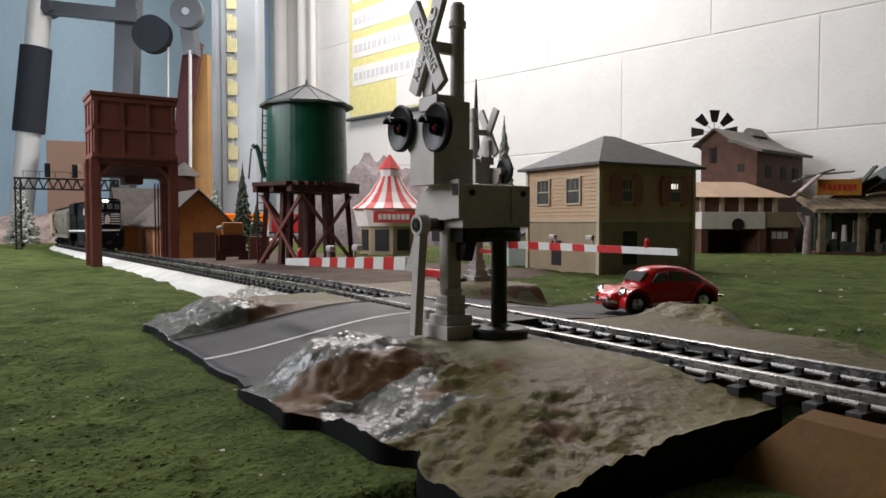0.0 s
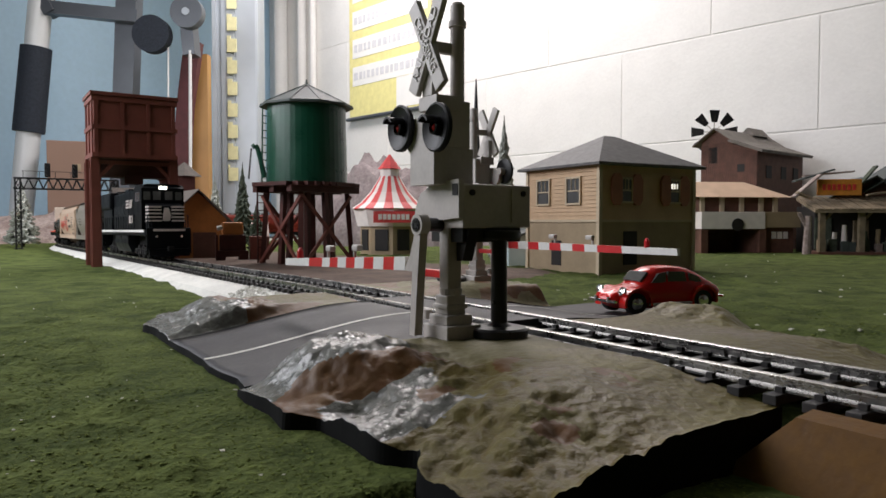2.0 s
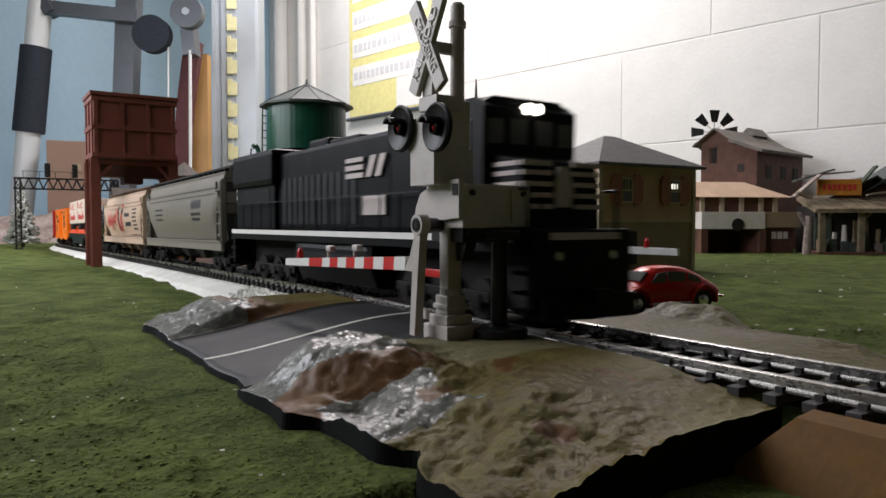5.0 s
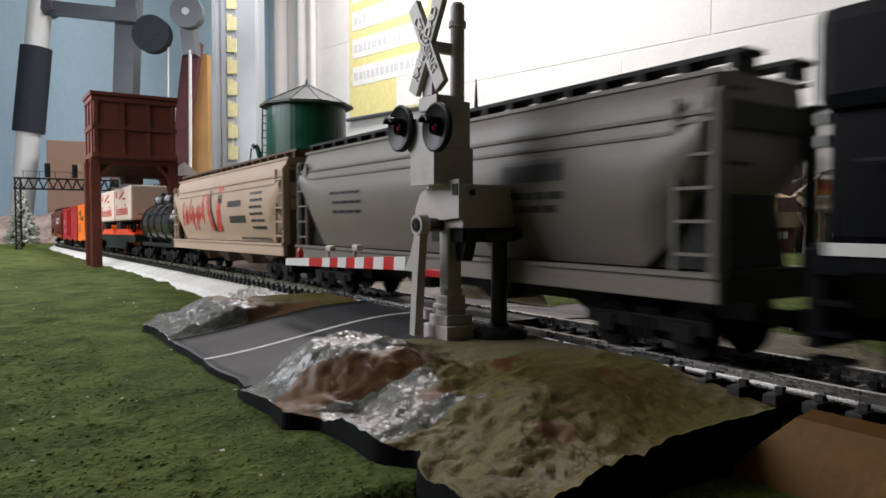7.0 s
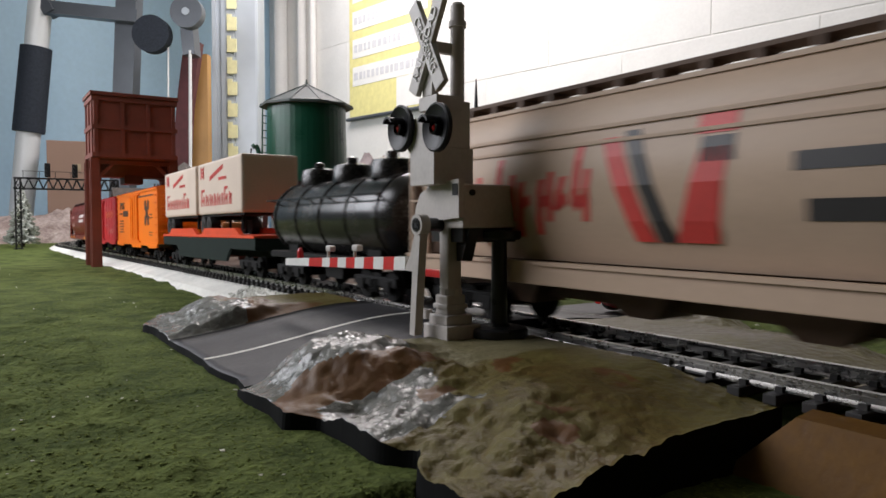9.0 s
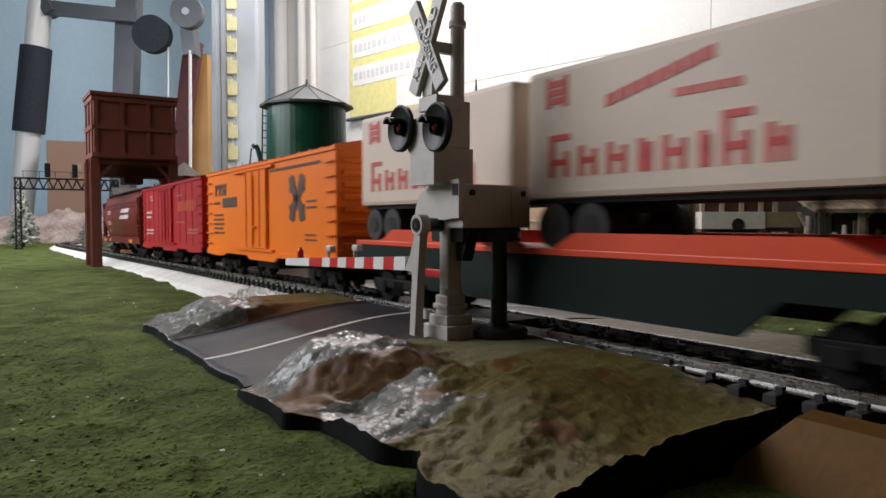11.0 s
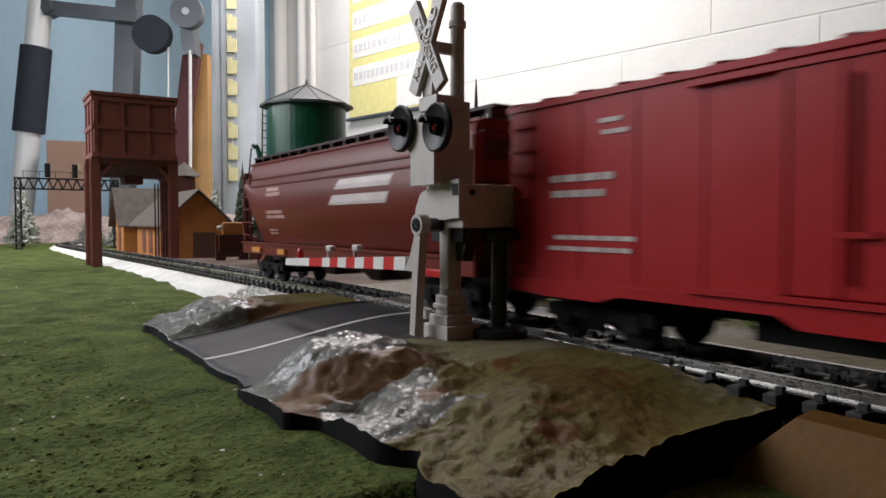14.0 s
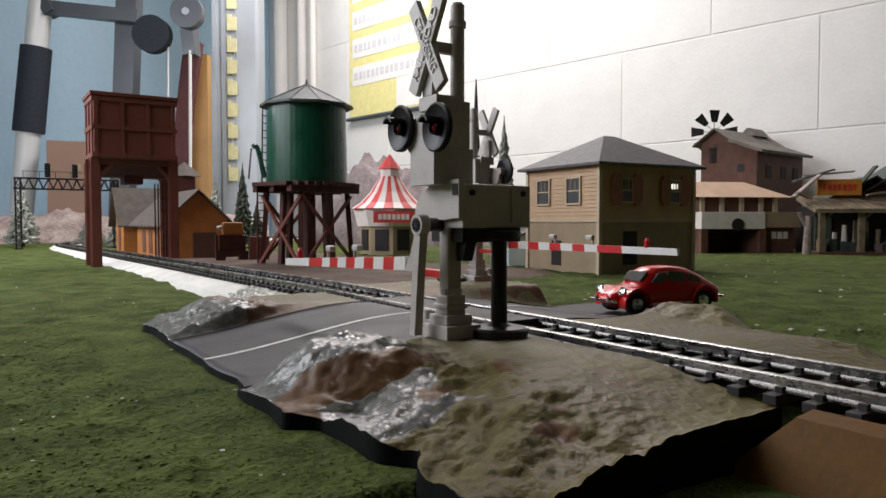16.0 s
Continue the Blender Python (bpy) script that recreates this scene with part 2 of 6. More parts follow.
def mesh_of(name, bm, material, smooth=False, scale=K):
    if scale != 1:
        bmesh.ops.scale(bm, vec=(scale,) * 3, verts=bm.verts)
    me = bpy.data.meshes.new(name)
    bm.to_mesh(me)
    bm.free()
    for mm in (material if isinstance(material, (list, tuple)) else [material]):
        me.materials.append(mm)
    if smooth:
        me.set_sharp_from_angle(angle=radians(35))
    else:
        me.shade_flat()
    return me


def part(name, bm, material, parent, label="", smooth=False):
    ob = new(name, mesh_of(name, bm, material, smooth))
    ob.parent = parent
    if label:
        ob["label"] = label
    return ob


def thing(name, m, label, category, group="", kind=""):
    ob = new(name)
    ob.empty_display_size = 0.01
    ob.matrix_basis = m
    return tagged(ob, label, category, group, kind)


def solid(name, bm, material, label="", category="", kind="", group="", smooth=False, scale=1):
    ob = new(name, mesh_of(name, bm, material, smooth, scale))
    return tagged(ob, label, category, group, kind)


def nb():
    return bmesh.new()


def text_bm(body, size, depth):
    c = bpy.data.curves.new("writing", "FONT")
    c.body, c.size, c.extrude, c.align_x, c.align_y = body, size, depth, "CENTER", "CENTER"
    ob = new("writing", c)
    me = bpy.data.meshes.new_from_object(ob.evaluated_get(bpy.context.evaluated_depsgraph_get()))
    bm = bmesh.new()
    bm.from_mesh(me)
    bpy.data.objects.remove(ob)
    bpy.data.meshes.remove(me)
    bpy.data.curves.remove(c)
    return bm


def along(x, y, z, rz=0.0):
    """A pose turned with the track: x runs the way the train goes, y away from the camera's side."""
    return pose(x, y, z, 0, 0, ALONG + rz)


def smooth(a, b, x):
    x = min(1.0, max(0.0, (x - a) / (b - a)))
    return x * x * (3 - 2 * x)


# ---- the room ----
WU = Vector((-0.6934, 0.7206, 0))
WV = Vector((-0.7206, -0.6934, 0))
W0 = Vector((0.651, 1.24, 0))
U0, U1, V1, ZF, ZCEIL = -2.8, 1.84, 3.2, -0.90, 1.50


def R(u, v, z=0.0):
    """A place in the room: u along the white wall, v out from it."""
    p = W0 + WU * u + WV * v
    return Vector((p.x, p.y, z))


def room_box(bm, u0, u1, v0, v1, z0, z1):
    m = Matrix((( *(WU.x, WV.x, 0), W0.x), (WU.y, WV.y, 0, W0.y), (0, 0, 1, 0), (0, 0, 0, 1)))
    return box(bm, u0, u1, v0, v1, z0, z1, m)


def fix(bm):
    bmesh.ops.recalc_face_normals(bm, faces=bm.faces)
    return bm


bm = nb()
room_box(bm, U0, U1, -0.20, -0.0016, ZF, ZCEIL)
wall_white = solid("wall_north", fix(bm), M["joint"], "white painted concrete block wall with mortar joints", "wall", "structure")
bm = nb()
room_box(bm, U1, U1 + 0.1, -0.2, V1 + 0.1, ZF, ZCEIL)
solid("wall_west", fix(bm), M["wallb"], "light blue painted plain wall", "wall", "structure")
# unseen south and east walls and floor: dark colours added to limit bounce
bm = nb()
room_box(bm, U0, U1, V1, V1 + 0.1, ZF, ZCEIL)
solid("wall_south", fix(bm), M["panelling"], "unseen plain wall, darkened to cut bounced light", "wall", "structure")
bm = nb()
room_box(bm, U0 - 0.1, U0, -0.2, V1 + 0.1, ZF, ZCEIL)
solid("wall_east", fix(bm), M["panelling"], "unseen plain wall, darkened to cut bounced light", "wall", "structure")
bm = nb()
room_box(bm, U0 - 0.1, U1 + 0.1, -0.2, V1 + 0.1, ZCEIL, ZCEIL + 0.08)
solid("ceiling", fix(bm), M["ceiling"], "plain white ceiling", "ceiling", "structure")
bm = nb()
room_box(bm, U0 - 0.1, U1 + 0.1, -0.2, V1 + 0.1, ZF - 0.08, ZF)
solid("floor", fix(bm), M["floor"], "unseen floor, darkened to cut bounced light", "floor", "structure")

# the lamp on the ceiling
bm = nb()
box(bm, -560, 560, -160, 160, 0, 36, None, 4)
lampbody = thing("hanging_light", pose(-0.16, 1.50, 1.052), "white fluorescent fixture hung on two rods", "ceiling light")
part("housing", bm, M["white"], lampbody)
for x in (-400, 400):
    bm = nb()
    cyl(bm, (x, 0, 34), (x, 0, 446), 5, n=10)
    part("rod", bm, M["white"], lampbody)

# ---- the layout's ground ----


def inside(x, y):
    d = Vector((x, y, 0)) - W0
    u, v = d.dot(WU), d.dot(WV)
    return U0 + 0.05 < u < 1.42 and 0.01 < v < 2.2


def grass_z(x, y):
    n = noise.noise((x * 30, y * 30, 0)) * 0.0016 + noise.noise((x * 110, y * 110, 3)) * 0.0010
    n += noise.noise((x * 420, y * 420, 7)) * 0.0006 + noise.noise((x * 900, y * 900, 2)) * 0.0004
    p = Vector((x, y, 0))
    q, s = p.dot(SIDE) - OFF, p.dot(DIR)
    fade = 1.0
    if abs(q) < 0.10 and -0.2 < s < 0.32:
        fade = 0.4
    if 0.05 < s < 0.31:
        n += 0.0017 * smooth(0.11, 0.16, s) * math.exp(-((q + 0.086) / 0.014) ** 2)
    return ground_z(x, y) + 0.0008 + n * fade - (0.0018 if s < 0.09 and q > -0.09 else 0.0)


xs = np.concatenate([np.arange(-3.0, -0.6, 0.06), np.arange(-0.6, -0.16, 0.012), np.arange(-0.16, 0.1, 0.0012), np.arange(0.1, 0.2, 0.003), np.arange(0.2, 0.7, 0.012), np.arange(0.7, 3.4, 0.06)])
ys = np.concatenate([np.arange(-2.6, 0.02, 0.06), np.arange(0.04, 0.27, 0.0012), np.arange(0.27, 0.34, 0.003), np.arange(0.34, 1.2, 0.012), np.arange(1.2, 3.0, 0.05)])
verts, idx, faces = [], {}, []
for i, x in enumerate(xs):
    for j, y in enumerate(ys):
        if inside(x, y):
            idx[i, j] = len(verts)
            verts.append((x, y, grass_z(x, y)))
for (i, j) in idx:
    k = [(i, j), (i + 1, j), (i + 1, j + 1), (i, j + 1)]
    if all(c in idx for c in k):
        faces.append([idx[c] for c in k])
me = bpy.data.meshes.new("ground")
me.from_pydata(verts, [], faces)
me.materials.append(M["grass"])
me.shade_smooth()
tagged(new("ground", me), "green scenic grass mat covering the layout table", "ground", "", "structure")

# clumps of ground foam
rng = random.Random(4)


def clumps(name, count, place, size, material, label):
    vs, fs = [], []
    for _ in range(count):
        x, y = place()
        r = size * rng.uniform(0.5, 1.5)
        z = grass_z(x, y)
        a0, b = rng.uniform(0, 6.28), len(vs)
        k = 5
        for lev, (rr, zz) in enumerate(((1.0, -0.2), (0.85, 0.2))):
            for i in range(k):
                a = a0 + 6.283 * i / k + lev * 0.5
                q = r * rr * rng.uniform(0.6, 1.25)
                vs.append((x + q * math.cos(a), y + q * math.sin(a), z + r * zz * rng.uniform(0.6, 1.1)))
        vs.append((x, y, z + r * rng.uniform(0.3, 0.5)))
        for i in range(k):
            j = (i + 1) % k
            fs.append((b + i, b + j, b + k + j, b + k + i))
            fs.append((b + k + i, b + k + j, b + 2 * k))
    m = bpy.data.meshes.new(name)
    m.from_pydata(vs, [], fs)
    m.materials.append(material)
    return tagged(new(name, m), label, "grass", "", "stuff")


def on_grass_left():
    while True:
        y = 0.075 + 0.55 * rng.random() ** 2.0
        x = -y * 0.64 + rng.random() * (y * 0.64 + 0.05)
        p = Vector((x, y, 0))
        q, s = p.dot(SIDE) - OFF, p.dot(DIR)
        if q < -0.0805 or (q < -0.03 and s > 0.31) or (s < 0.075 and q < -0.03):
            return x, y


def on_grass_right():
    while True:
        y = 0.24 + 0.75 * rng.random() ** 1.4
        x = rng.random() * y * 0.68
        p = Vector((x, y, 0))
        q, s = p.dot(SIDE) - OFF, p.dot(DIR)
        if q > 0.1 or (q > 0.03 and s < 0.06):
            return x, y


clumps("grass_clumps", 11000, on_grass_left, 0.00030, M["turf"], "loose clumps of green ground foam")
clumps("grass_clumps", 1800, on_grass_right, 0.0006, M["turf"], "loose clumps of green ground foam")
clumps("pale_flecks", 70, on_grass_left, 0.00045, M["fleck"], "pale fibres and crumbs on the grass mat")
clumps("pale_flecks", 60, on_grass_right, 0.0010, M["fleck"], "pale crumbs on the grass mat")

# ---- track ----


def strip(bm, s0, s1, prof, step):
    """A cross-section (side, height above the rail's top) swept along the track."""
    n = max(1, int(round((s1 - s0) / step)))
    rows = []
    for i in range(n + 1):
        s = s0 + (s1 - s0) * i / n
        row = []
        for q, h in prof:
            p = on_track(s, q)
            row.append(bm.verts.new((p.x, p.y, p.z + h)))
        rows.append(row)
    k = len(prof)
    for a, b in zip(rows, rows[1:]):
        for i in range(k):
            bm.faces.new((a[i], a[(i + 1) % k], b[(i + 1) % k], b[i]))
    bm.faces.new(rows[0][::-1])
    bm.faces.new(rows[-1])
    bmesh.ops.recalc_face_normals(bm, faces=bm.faces)
    return bm


RAIL = [(-0.0016, -0.0026), (-0.0016, -0.0022), (-0.0004, -0.0018), (-0.0004, -0.0009), (-0.0009, -0.0006), (-0.0009, -0.0001), (-0.0007, 0.0),
        (0.0007, 0.0), (0.0009, -0.0001), (0.0009, -0.0006), (0.0004, -0.0009), (0.0004, -0.0018), (0.0016, -0.0022), (0.0016, -0.0026)]
track = thing("railway_track", Matrix(), "sectional model railway track with metal rails on black plastic ties", "railway track")
for side in (-1, 1):
    bm = strip(nb(), -1.9, 2.6, [(side * 0.0092 + q, h) for q, h in RAIL], 0.05)
    ob = new("rail", mesh_of("rail", bm, M["rail"], False, 1))
    ob.parent = track
for s in (0.262, 0.100, 0.300 + 0.23):
    for side in (-1, 1):
        p = on_track(s, side * 0.0092)
        bm = nb()
        box(bm, -5, 5, -1.25, 1.25, -2.5, -0.9)
        j = part("rail_joiner", bm, M["rail"], track)
        j.matrix_basis = along(p.x, p.y, p.z)
bm = nb()
box(bm, -1.3, 1.3, -14.5, 14.5, -4.4, -2.6, None, 0.2)
for side in (-1, 1):
    for e in (-1, 1):
        box(bm, -0.7, 0.7, side * 9.2 + e * 1.9 - 0.6, side * 9.2 + e * 1.9 + 0.6, -2.6, -1.6)
tie_mesh = mesh_of("tie", bm, M["tie"])
s, count = -0.10, 0
while s < 1.30:
    if not 0.161 < s < 0.225:
        p = on_track(s)
        t = new("tie", tie_mesh)
        t.parent = track
        t.matrix_basis = along(p.x, p.y, p.z)
        count += 1
    s += 0.0071
bm = nb()
box(bm, -1.3, 1.3, -14.5, 14.5, -4.4, -2.6)
tm = mesh_of("tie", bm, M["tie"])
vs, fs = [], []
s = 1.31
while s < 2.55:
    p = on_track(s)
    d = (on_track(s + 0.01) - p).normalized()
    nrm = Vector((d.y, -d.x, 0))
    b = len(vs)
    for h in (-0.0044, -0.0026):
        for a, c in ((-1, -1), (1, -1), (1, 1), (-1, 1)):
            vs.append(p + d * 0.0013 * a + nrm * 0.0145 * c + Vector((0, 0, h)))
    fs += [[b + i for i in f] for f in ((0, 3, 2, 1), (4, 5, 6, 7), (0, 1, 5, 4), (1, 2, 6, 5), (2, 3, 7, 6), (3, 0, 4, 7))]
    s += 0.0075
me = bpy.data.meshes.new("far_ties")
me.from_pydata(vs, [], fs)
me.materials.append(M["tie"])
ob = tagged(new("far_ties", me), "", "", "", "stuff")
ob.parent = track

# roadbeds under the track
bm = strip(nb(), 0.296, 1.30, [(-0.034, -0.016), (-0.027, -0.0078), (-0.0175, -0.0046), (0.0175, -0.0046), (0.030, -0.016)], 0.04)
for v in bm.verts:
    v.co.z += noise.noise(v.co * 40) * 0.0007
solid("roadbed_foam", bm, M["roadbed"], "white plaster roadbed with sloping shoulders under the track", "roadbed", "structure")
bm = strip(nb(), 1.30, 2.6, [(-0.034, -0.016), (-0.0175, -0.0046), (0.0175, -0.0046), (0.034, -0.016)], 0.04)
solid("roadbed_far", bm, M["roadbed"], "pale roadbed under the far curve of track", "roadbed", "structure")
bm = strip(nb(), -1.9, 0.072, [(-0.0275, -0.0150), (-0.0215, -0.0036), (-0.0165, -0.0028), (-0.0160, -0.0050), (0.0160, -0.0050), (0.0165, -0.0028), (0.0215, -0.0036), (0.027, -0.0150)], 0.03)
for v in bm.verts:
    p = v.co
    s = p.dot(DIR)
    if s > 0.060:
        v.co = v.co - DIR * (0.0105 * (1 if p.z > 0.004 else 0))
    v.co.z += noise.noise(p * 90) * 0.0004
solid("roadbed_wood", bm, M["cork"], "brown wooden roadbed with cut sloping end under the track", "roadbed", "structure")

# bare earth behind the track
vs, fs = [], []
for i in range(61):
    s = 0.285 + 0.0115 * i
    w = 0.05 + 0.22 * smooth(0.30, 0.45, s) + 0.05 * noise.noise((s * 9, 1, 1))
    for j in range(9):
        q = 0.020 + w * j / 8
        p = T(s, q)
        vs.append((p.x, p.y, grass_z(p.x, p.y) + 0.0022 * math.sin(math.pi * min(1, (j + 0.6) / 8.6)) - (0.003 if j in (8,) or i in (0, 60) else 0)))
for i in range(60):
    for j in range(8):
        a = i * 9 + j
        fs.append((a, a + 1, a + 10, a + 9))
me = bpy.data.meshes.new("earth")
me.from_pydata(vs, [], fs)
me.materials.append(M["dirt"])
me.shade_smooth()
tagged(new("earth_strip", me), "dark reddish brown bare earth beside the track", "ground", "", "structure")


def on_shoulder():
    s = rng.uniform(0.262, 0.345)
    q = -0.0150 - 0.013 * rng.random() ** 1.3
    p = T(s, q)
    return p.x, p.y


def ballast(name, count, size):
    vs, fs = [], []
    for _ in range(count):
        x, y = on_shoulder()
        p = Vector((x, y, 0))
        q = p.dot(SIDE) - OFF
        z = 0.0075 - max(0.0, -q - 0.0175) * 0.33 + 0.0004
        r = size * rng.uniform(0.5, 1.4)
        b = len(vs)
        for dx, dy, dz in ((1, 0, 0), (0, 1, 0), (-1, 0, 0), (0, -1, 0), (0, 0, 1), (0, 0, -1)):
            k = r * rng.uniform(0.6, 1.2)
            vs.append((x + dx * k, y + dy * k, z + dz * k))
        fs += [[b + i for i in f] for f in ((0, 1, 4), (1, 2, 4), (2, 3, 4), (3, 0, 4), (1, 0, 5), (2, 1, 5), (3, 2, 5), (0, 3, 5))]
    me = bpy.data.meshes.new(name)
    me.from_pydata(vs, [], fs)
    me.materials.append(M["roadbed"])
    tagged(new(name, me), "loose pale crumbs of ballast at the track's edge", "gravel", "", "stuff")


ballast("ballast_crumbs", 420, 0.0007)

# ---- the moulded crossing: two halves with road and rocky banks ----
PS0, PS1, RA, RB = 0.069, 0.296, 0.155, 0.230


def road_h(q):
    return 0.0030 + 0.0082 * smooth(-0.086, -0.016, -abs(q))


def bank_h(s, a):
    """Height of the rocky banks at s along and a from the track."""
    n = noise.noise((s * 60, a * 60, 1)) * 0.0013 + noise.noise((s * 170, a * 120, 4)) * 0.0009 + noise.noise((s * 420, a * 300, 6)) * 0.00050 + noise.noise((s * 850, a * 700, 8)) * 0.00036
    if s < RA:
        w = smooth(0.116, 0.138, s)
        h = 0.0114 - (0.0068 + 0.0006 * w) * smooth(0.036 + 0.030 * w, 0.077 + 0.004 * w, a) ** 1.2
        h += 0.0016 * w * smooth(0.040, 0.058, a) * (1 - smooth(0.066, 0.078, a))
        h -= 0.0036 * (1 - smooth(PS0, PS0 + 0.032, s)) * (1 - 0.5 * smooth(0.05, 0.08, a))
        h -= 0.0012 * math.exp(-((s - 0.120) / 0.005) ** 2) * smooth(0.050, 0.07, a)
    else:
        h = 0.0116 - 0.0078 * smooth(0.056, 0.081, a) - 0.0082 * smooth(0.262, PS1, s) * (1 - 0.75 * smooth(0.056, 0.081, a))
    flat = 1 - smooth(0.036, 0.050, a) * (1 - 0.75 * smooth(0.070, 0.079, a))
    h += n * (0.25 + 1.25 * (1 - flat))
    d = (RA - s if s < RA else s - RB) + 0.0012 * noise.noise((s * 200, a * 110, 3)) * smooth(0.02, 0.04, a)
    return road_h(a) - 0.0004 + (h - road_h(a) + 0.0004) * smooth(0.0, 0.008 - 0.004 * smooth(0.03, 0.06, a), d)


def edge_a(s):
    e = 0.0795 + noise.noise((s * 70, 5, 2)) * (0.0008 if s < RA else 0.0022)
    if s > RB:
        e -= 0.011 * smooth(0.262, PS1, s) ** 2
    elif s < RA:
        e += 0.0020 - 0.0058 * (1 - smooth(0.121, 0.127, s)) - 0.0040 * math.exp(-((s - 0.0945) / 0.004) ** 2)
    return e


def crossing_half(sign, label):
    root = thing("grade_crossing", Matrix(), label, "level crossing", "halves of the crossing")

    def sheet(name, s0, s1, hgt, ns, nq, material, inner, pick=None):
        vs, fs, mi = [], [], []
        for i in range(ns + 1):
            s = s0 + (s1 - s0) * i / ns
            for j in range(nq + 1):
                a = inner + (edge_a(s) - inner) * j / nq
                p = T(s, sign * a, hgt(s, a))
                vs.append(p)
            p = T(s, sign * (edge_a(s) + 0.0006), -0.004)
            vs.append(p)
        w = nq + 2
        for i in range(ns):
            for j in range(nq + 1):
                f = [i * w + j, i * w + j + 1, (i + 1) * w + j + 1, (i + 1) * w + j]
                fs.append(f if sign > 0 else f[::-1])
                if j == nq:
                    mi.append(1)
                else:
                    mi.append(0 if pick is None else pick(s0 + (s1 - s0) * (i + 0.5) / ns, inner + 0.07 * (j + 0.5) / nq, vs[f[0]], vs[f[1]], vs[f[3]]))
        for i, flip in ((0, False), (ns, True)):
            ring = [i * w + j for j in range(w)]
            p0 = T(s0 if i == 0 else s1, sign * inner, -0.004)
            vs.append(p0)
            f = ring + [len(vs) - 1]
            fs.append(f if flip == (sign < 0) else f[::-1])
            mi.append(1)
        me = bpy.data.meshes.new(name)
        me.from_pydata(vs, [], fs)
        for m in material:
            me.materials.append(m)
        for p, k in zip(me.polygons, mi):
            p.material_index = k
            p.use_smooth = k != 1
        ob = new(name, me)
        ob.parent = root
        return ob

    # index 2 paints the bright sheen onto the near banks' left and front faces
    def pick(s, a, p, q, r):
        if sign > 0:
            return (3 if noise.noise((s * 90, a * 90, 9)) > 0.1 else 4) if s > 0.2 else 0
        w = noise.noise((s * 60, a * 60, 9)) + 0.5 * noise.noise((s * 190, a * 190, 5))
        if s > RB:
            up = abs((q - p).cross(r - p).normalized().z)
            return 2 if a > 0.056 + 0.01 * w or s > 0.285 else 3 if up < 0.97 or w > 0.3 else 0
        k = s + 0.004 * w
        if k > 0.118 and a < 0.049 + 0.004 * w:
            return 4
        if a > 0.047 + 0.008 * w:
            if k > 0.134:
                return 2
            if k > 0.122:
                return 3
            if a > 0.060 + 0.012 * w and k > 0.100:
                return 2
        return 3 if w > 0.42 and a > 0.028 else 0

    rough = 1.0 if sign < 0 else 0.0

    def bank(s, a):
        if sign > 0 and s > RB:
            w = smooth(RB, RB + 0.010, s) * (1 - 0.6 * smooth(PS1 - 0.012, PS1, s)) * smooth(0.020, 0.034, a)
            h = road_h(a) + w * (0.0121 - road_h(a))
            return h + w * (noise.noise((s * 160, a * 160, 2)) * 0.0006 + noise.noise((s * 420, a * 420, 5)) * 0.0003)
        return bank_h(s, a) if rough else 0.35 * bank_h(s, a) + 0.65 * (0.25 * (bank_h(s, a - 0.004) + bank_h(s, a + 0.004) + bank_h(s - 0.004 if s < RA else s + 0.004, a) + bank_h(s, a)))

    skin = [M["rock"], M["skirt"], M["rock_face"], M["rock_dark"], M["rock_top"]]
    sheet("bank", PS0, RA, bank, 110, 110, skin, 0.0128, pick)["label"] = "rocky bank moulded in brown and olive plastic"
    sheet("bank", RB, PS1, bank, 90, 90, skin, 0.0128, pick)["label"] = "low rocky bank moulded in brown plastic, near one with painted sheen"
    sheet("road", RA, RB, lambda s, a: road_h(a), 8, 24, [M["asphalt"], M["skirt"]], 0.0115)["label"] = "dark grey asphalt ramp"

    def stripe(s_mid, half, a0, a1):
        vs, fs = [], []
        for i in range(21):
            a = a0 + (a1 - a0) * i / 20
            for d in (-half, half):
                vs.append(T(s_mid + d, sign * a, road_h(a) + 0.00015))
        for i in range(20):
            f = [2 * i, 2 * i + 1, 2 * i + 3, 2 * i + 2]
            fs.append(f if sign < 0 else f[::-1])
        me = bpy.data.meshes.new("road_line")
        me.from_pydata(vs, [], fs)
        me.materials.append(M["line"])
        ob = new("road_line", me)
        ob.parent = root

    stripe(0.1915, 0.0010, 0.0125, 0.0790)
    return root


crossing_half(-1, "moulded plastic grade crossing half with asphalt ramp and glossy rocks")
crossing_half(1, "moulded plastic grade crossing half behind the track with asphalt ramp")
bm = nb()
box(bm, -37, 37, -7.2, 7.2, -3.0, -0.5, None, 0.3)
slab = thing("crossing_deck", along(*T(0.1925, 0, 0.0125)), "dark grey deck between the rails of the crossing", "crossing deck")
part("deck", bm, M["asphalt"], slab)
# the road beyond the crossing
bm = nb()
bm.faces.new([bm.verts.new(T(a, q, z)) for a, q, z in ((RA + 0.004, 0.079, 0.0030), (RB, 0.079, 0.0030), (RB, 0.122, 0.0034), (RA + 0.014, 0.122, 0.0034))])
solid("road", fix(bm), M["asphalt"], "grey paper road leading off from the crossing", "road", "structure")
# ---- train ----
SPEED = 0.15407


def raise_body(root, f):
    """Stretch a car's body upwards from its trucks by the factor f."""
    for ob in root.children_recursive:
        if ob.type == "MESH" and ob.name.split(".")[0] not in ("truck", "wheelset", "coupler"):
            for v in ob.data.vertices:
                if v.co.z > 0.010:
                    v.co.z = 0.010 + (v.co.z - 0.010) * f


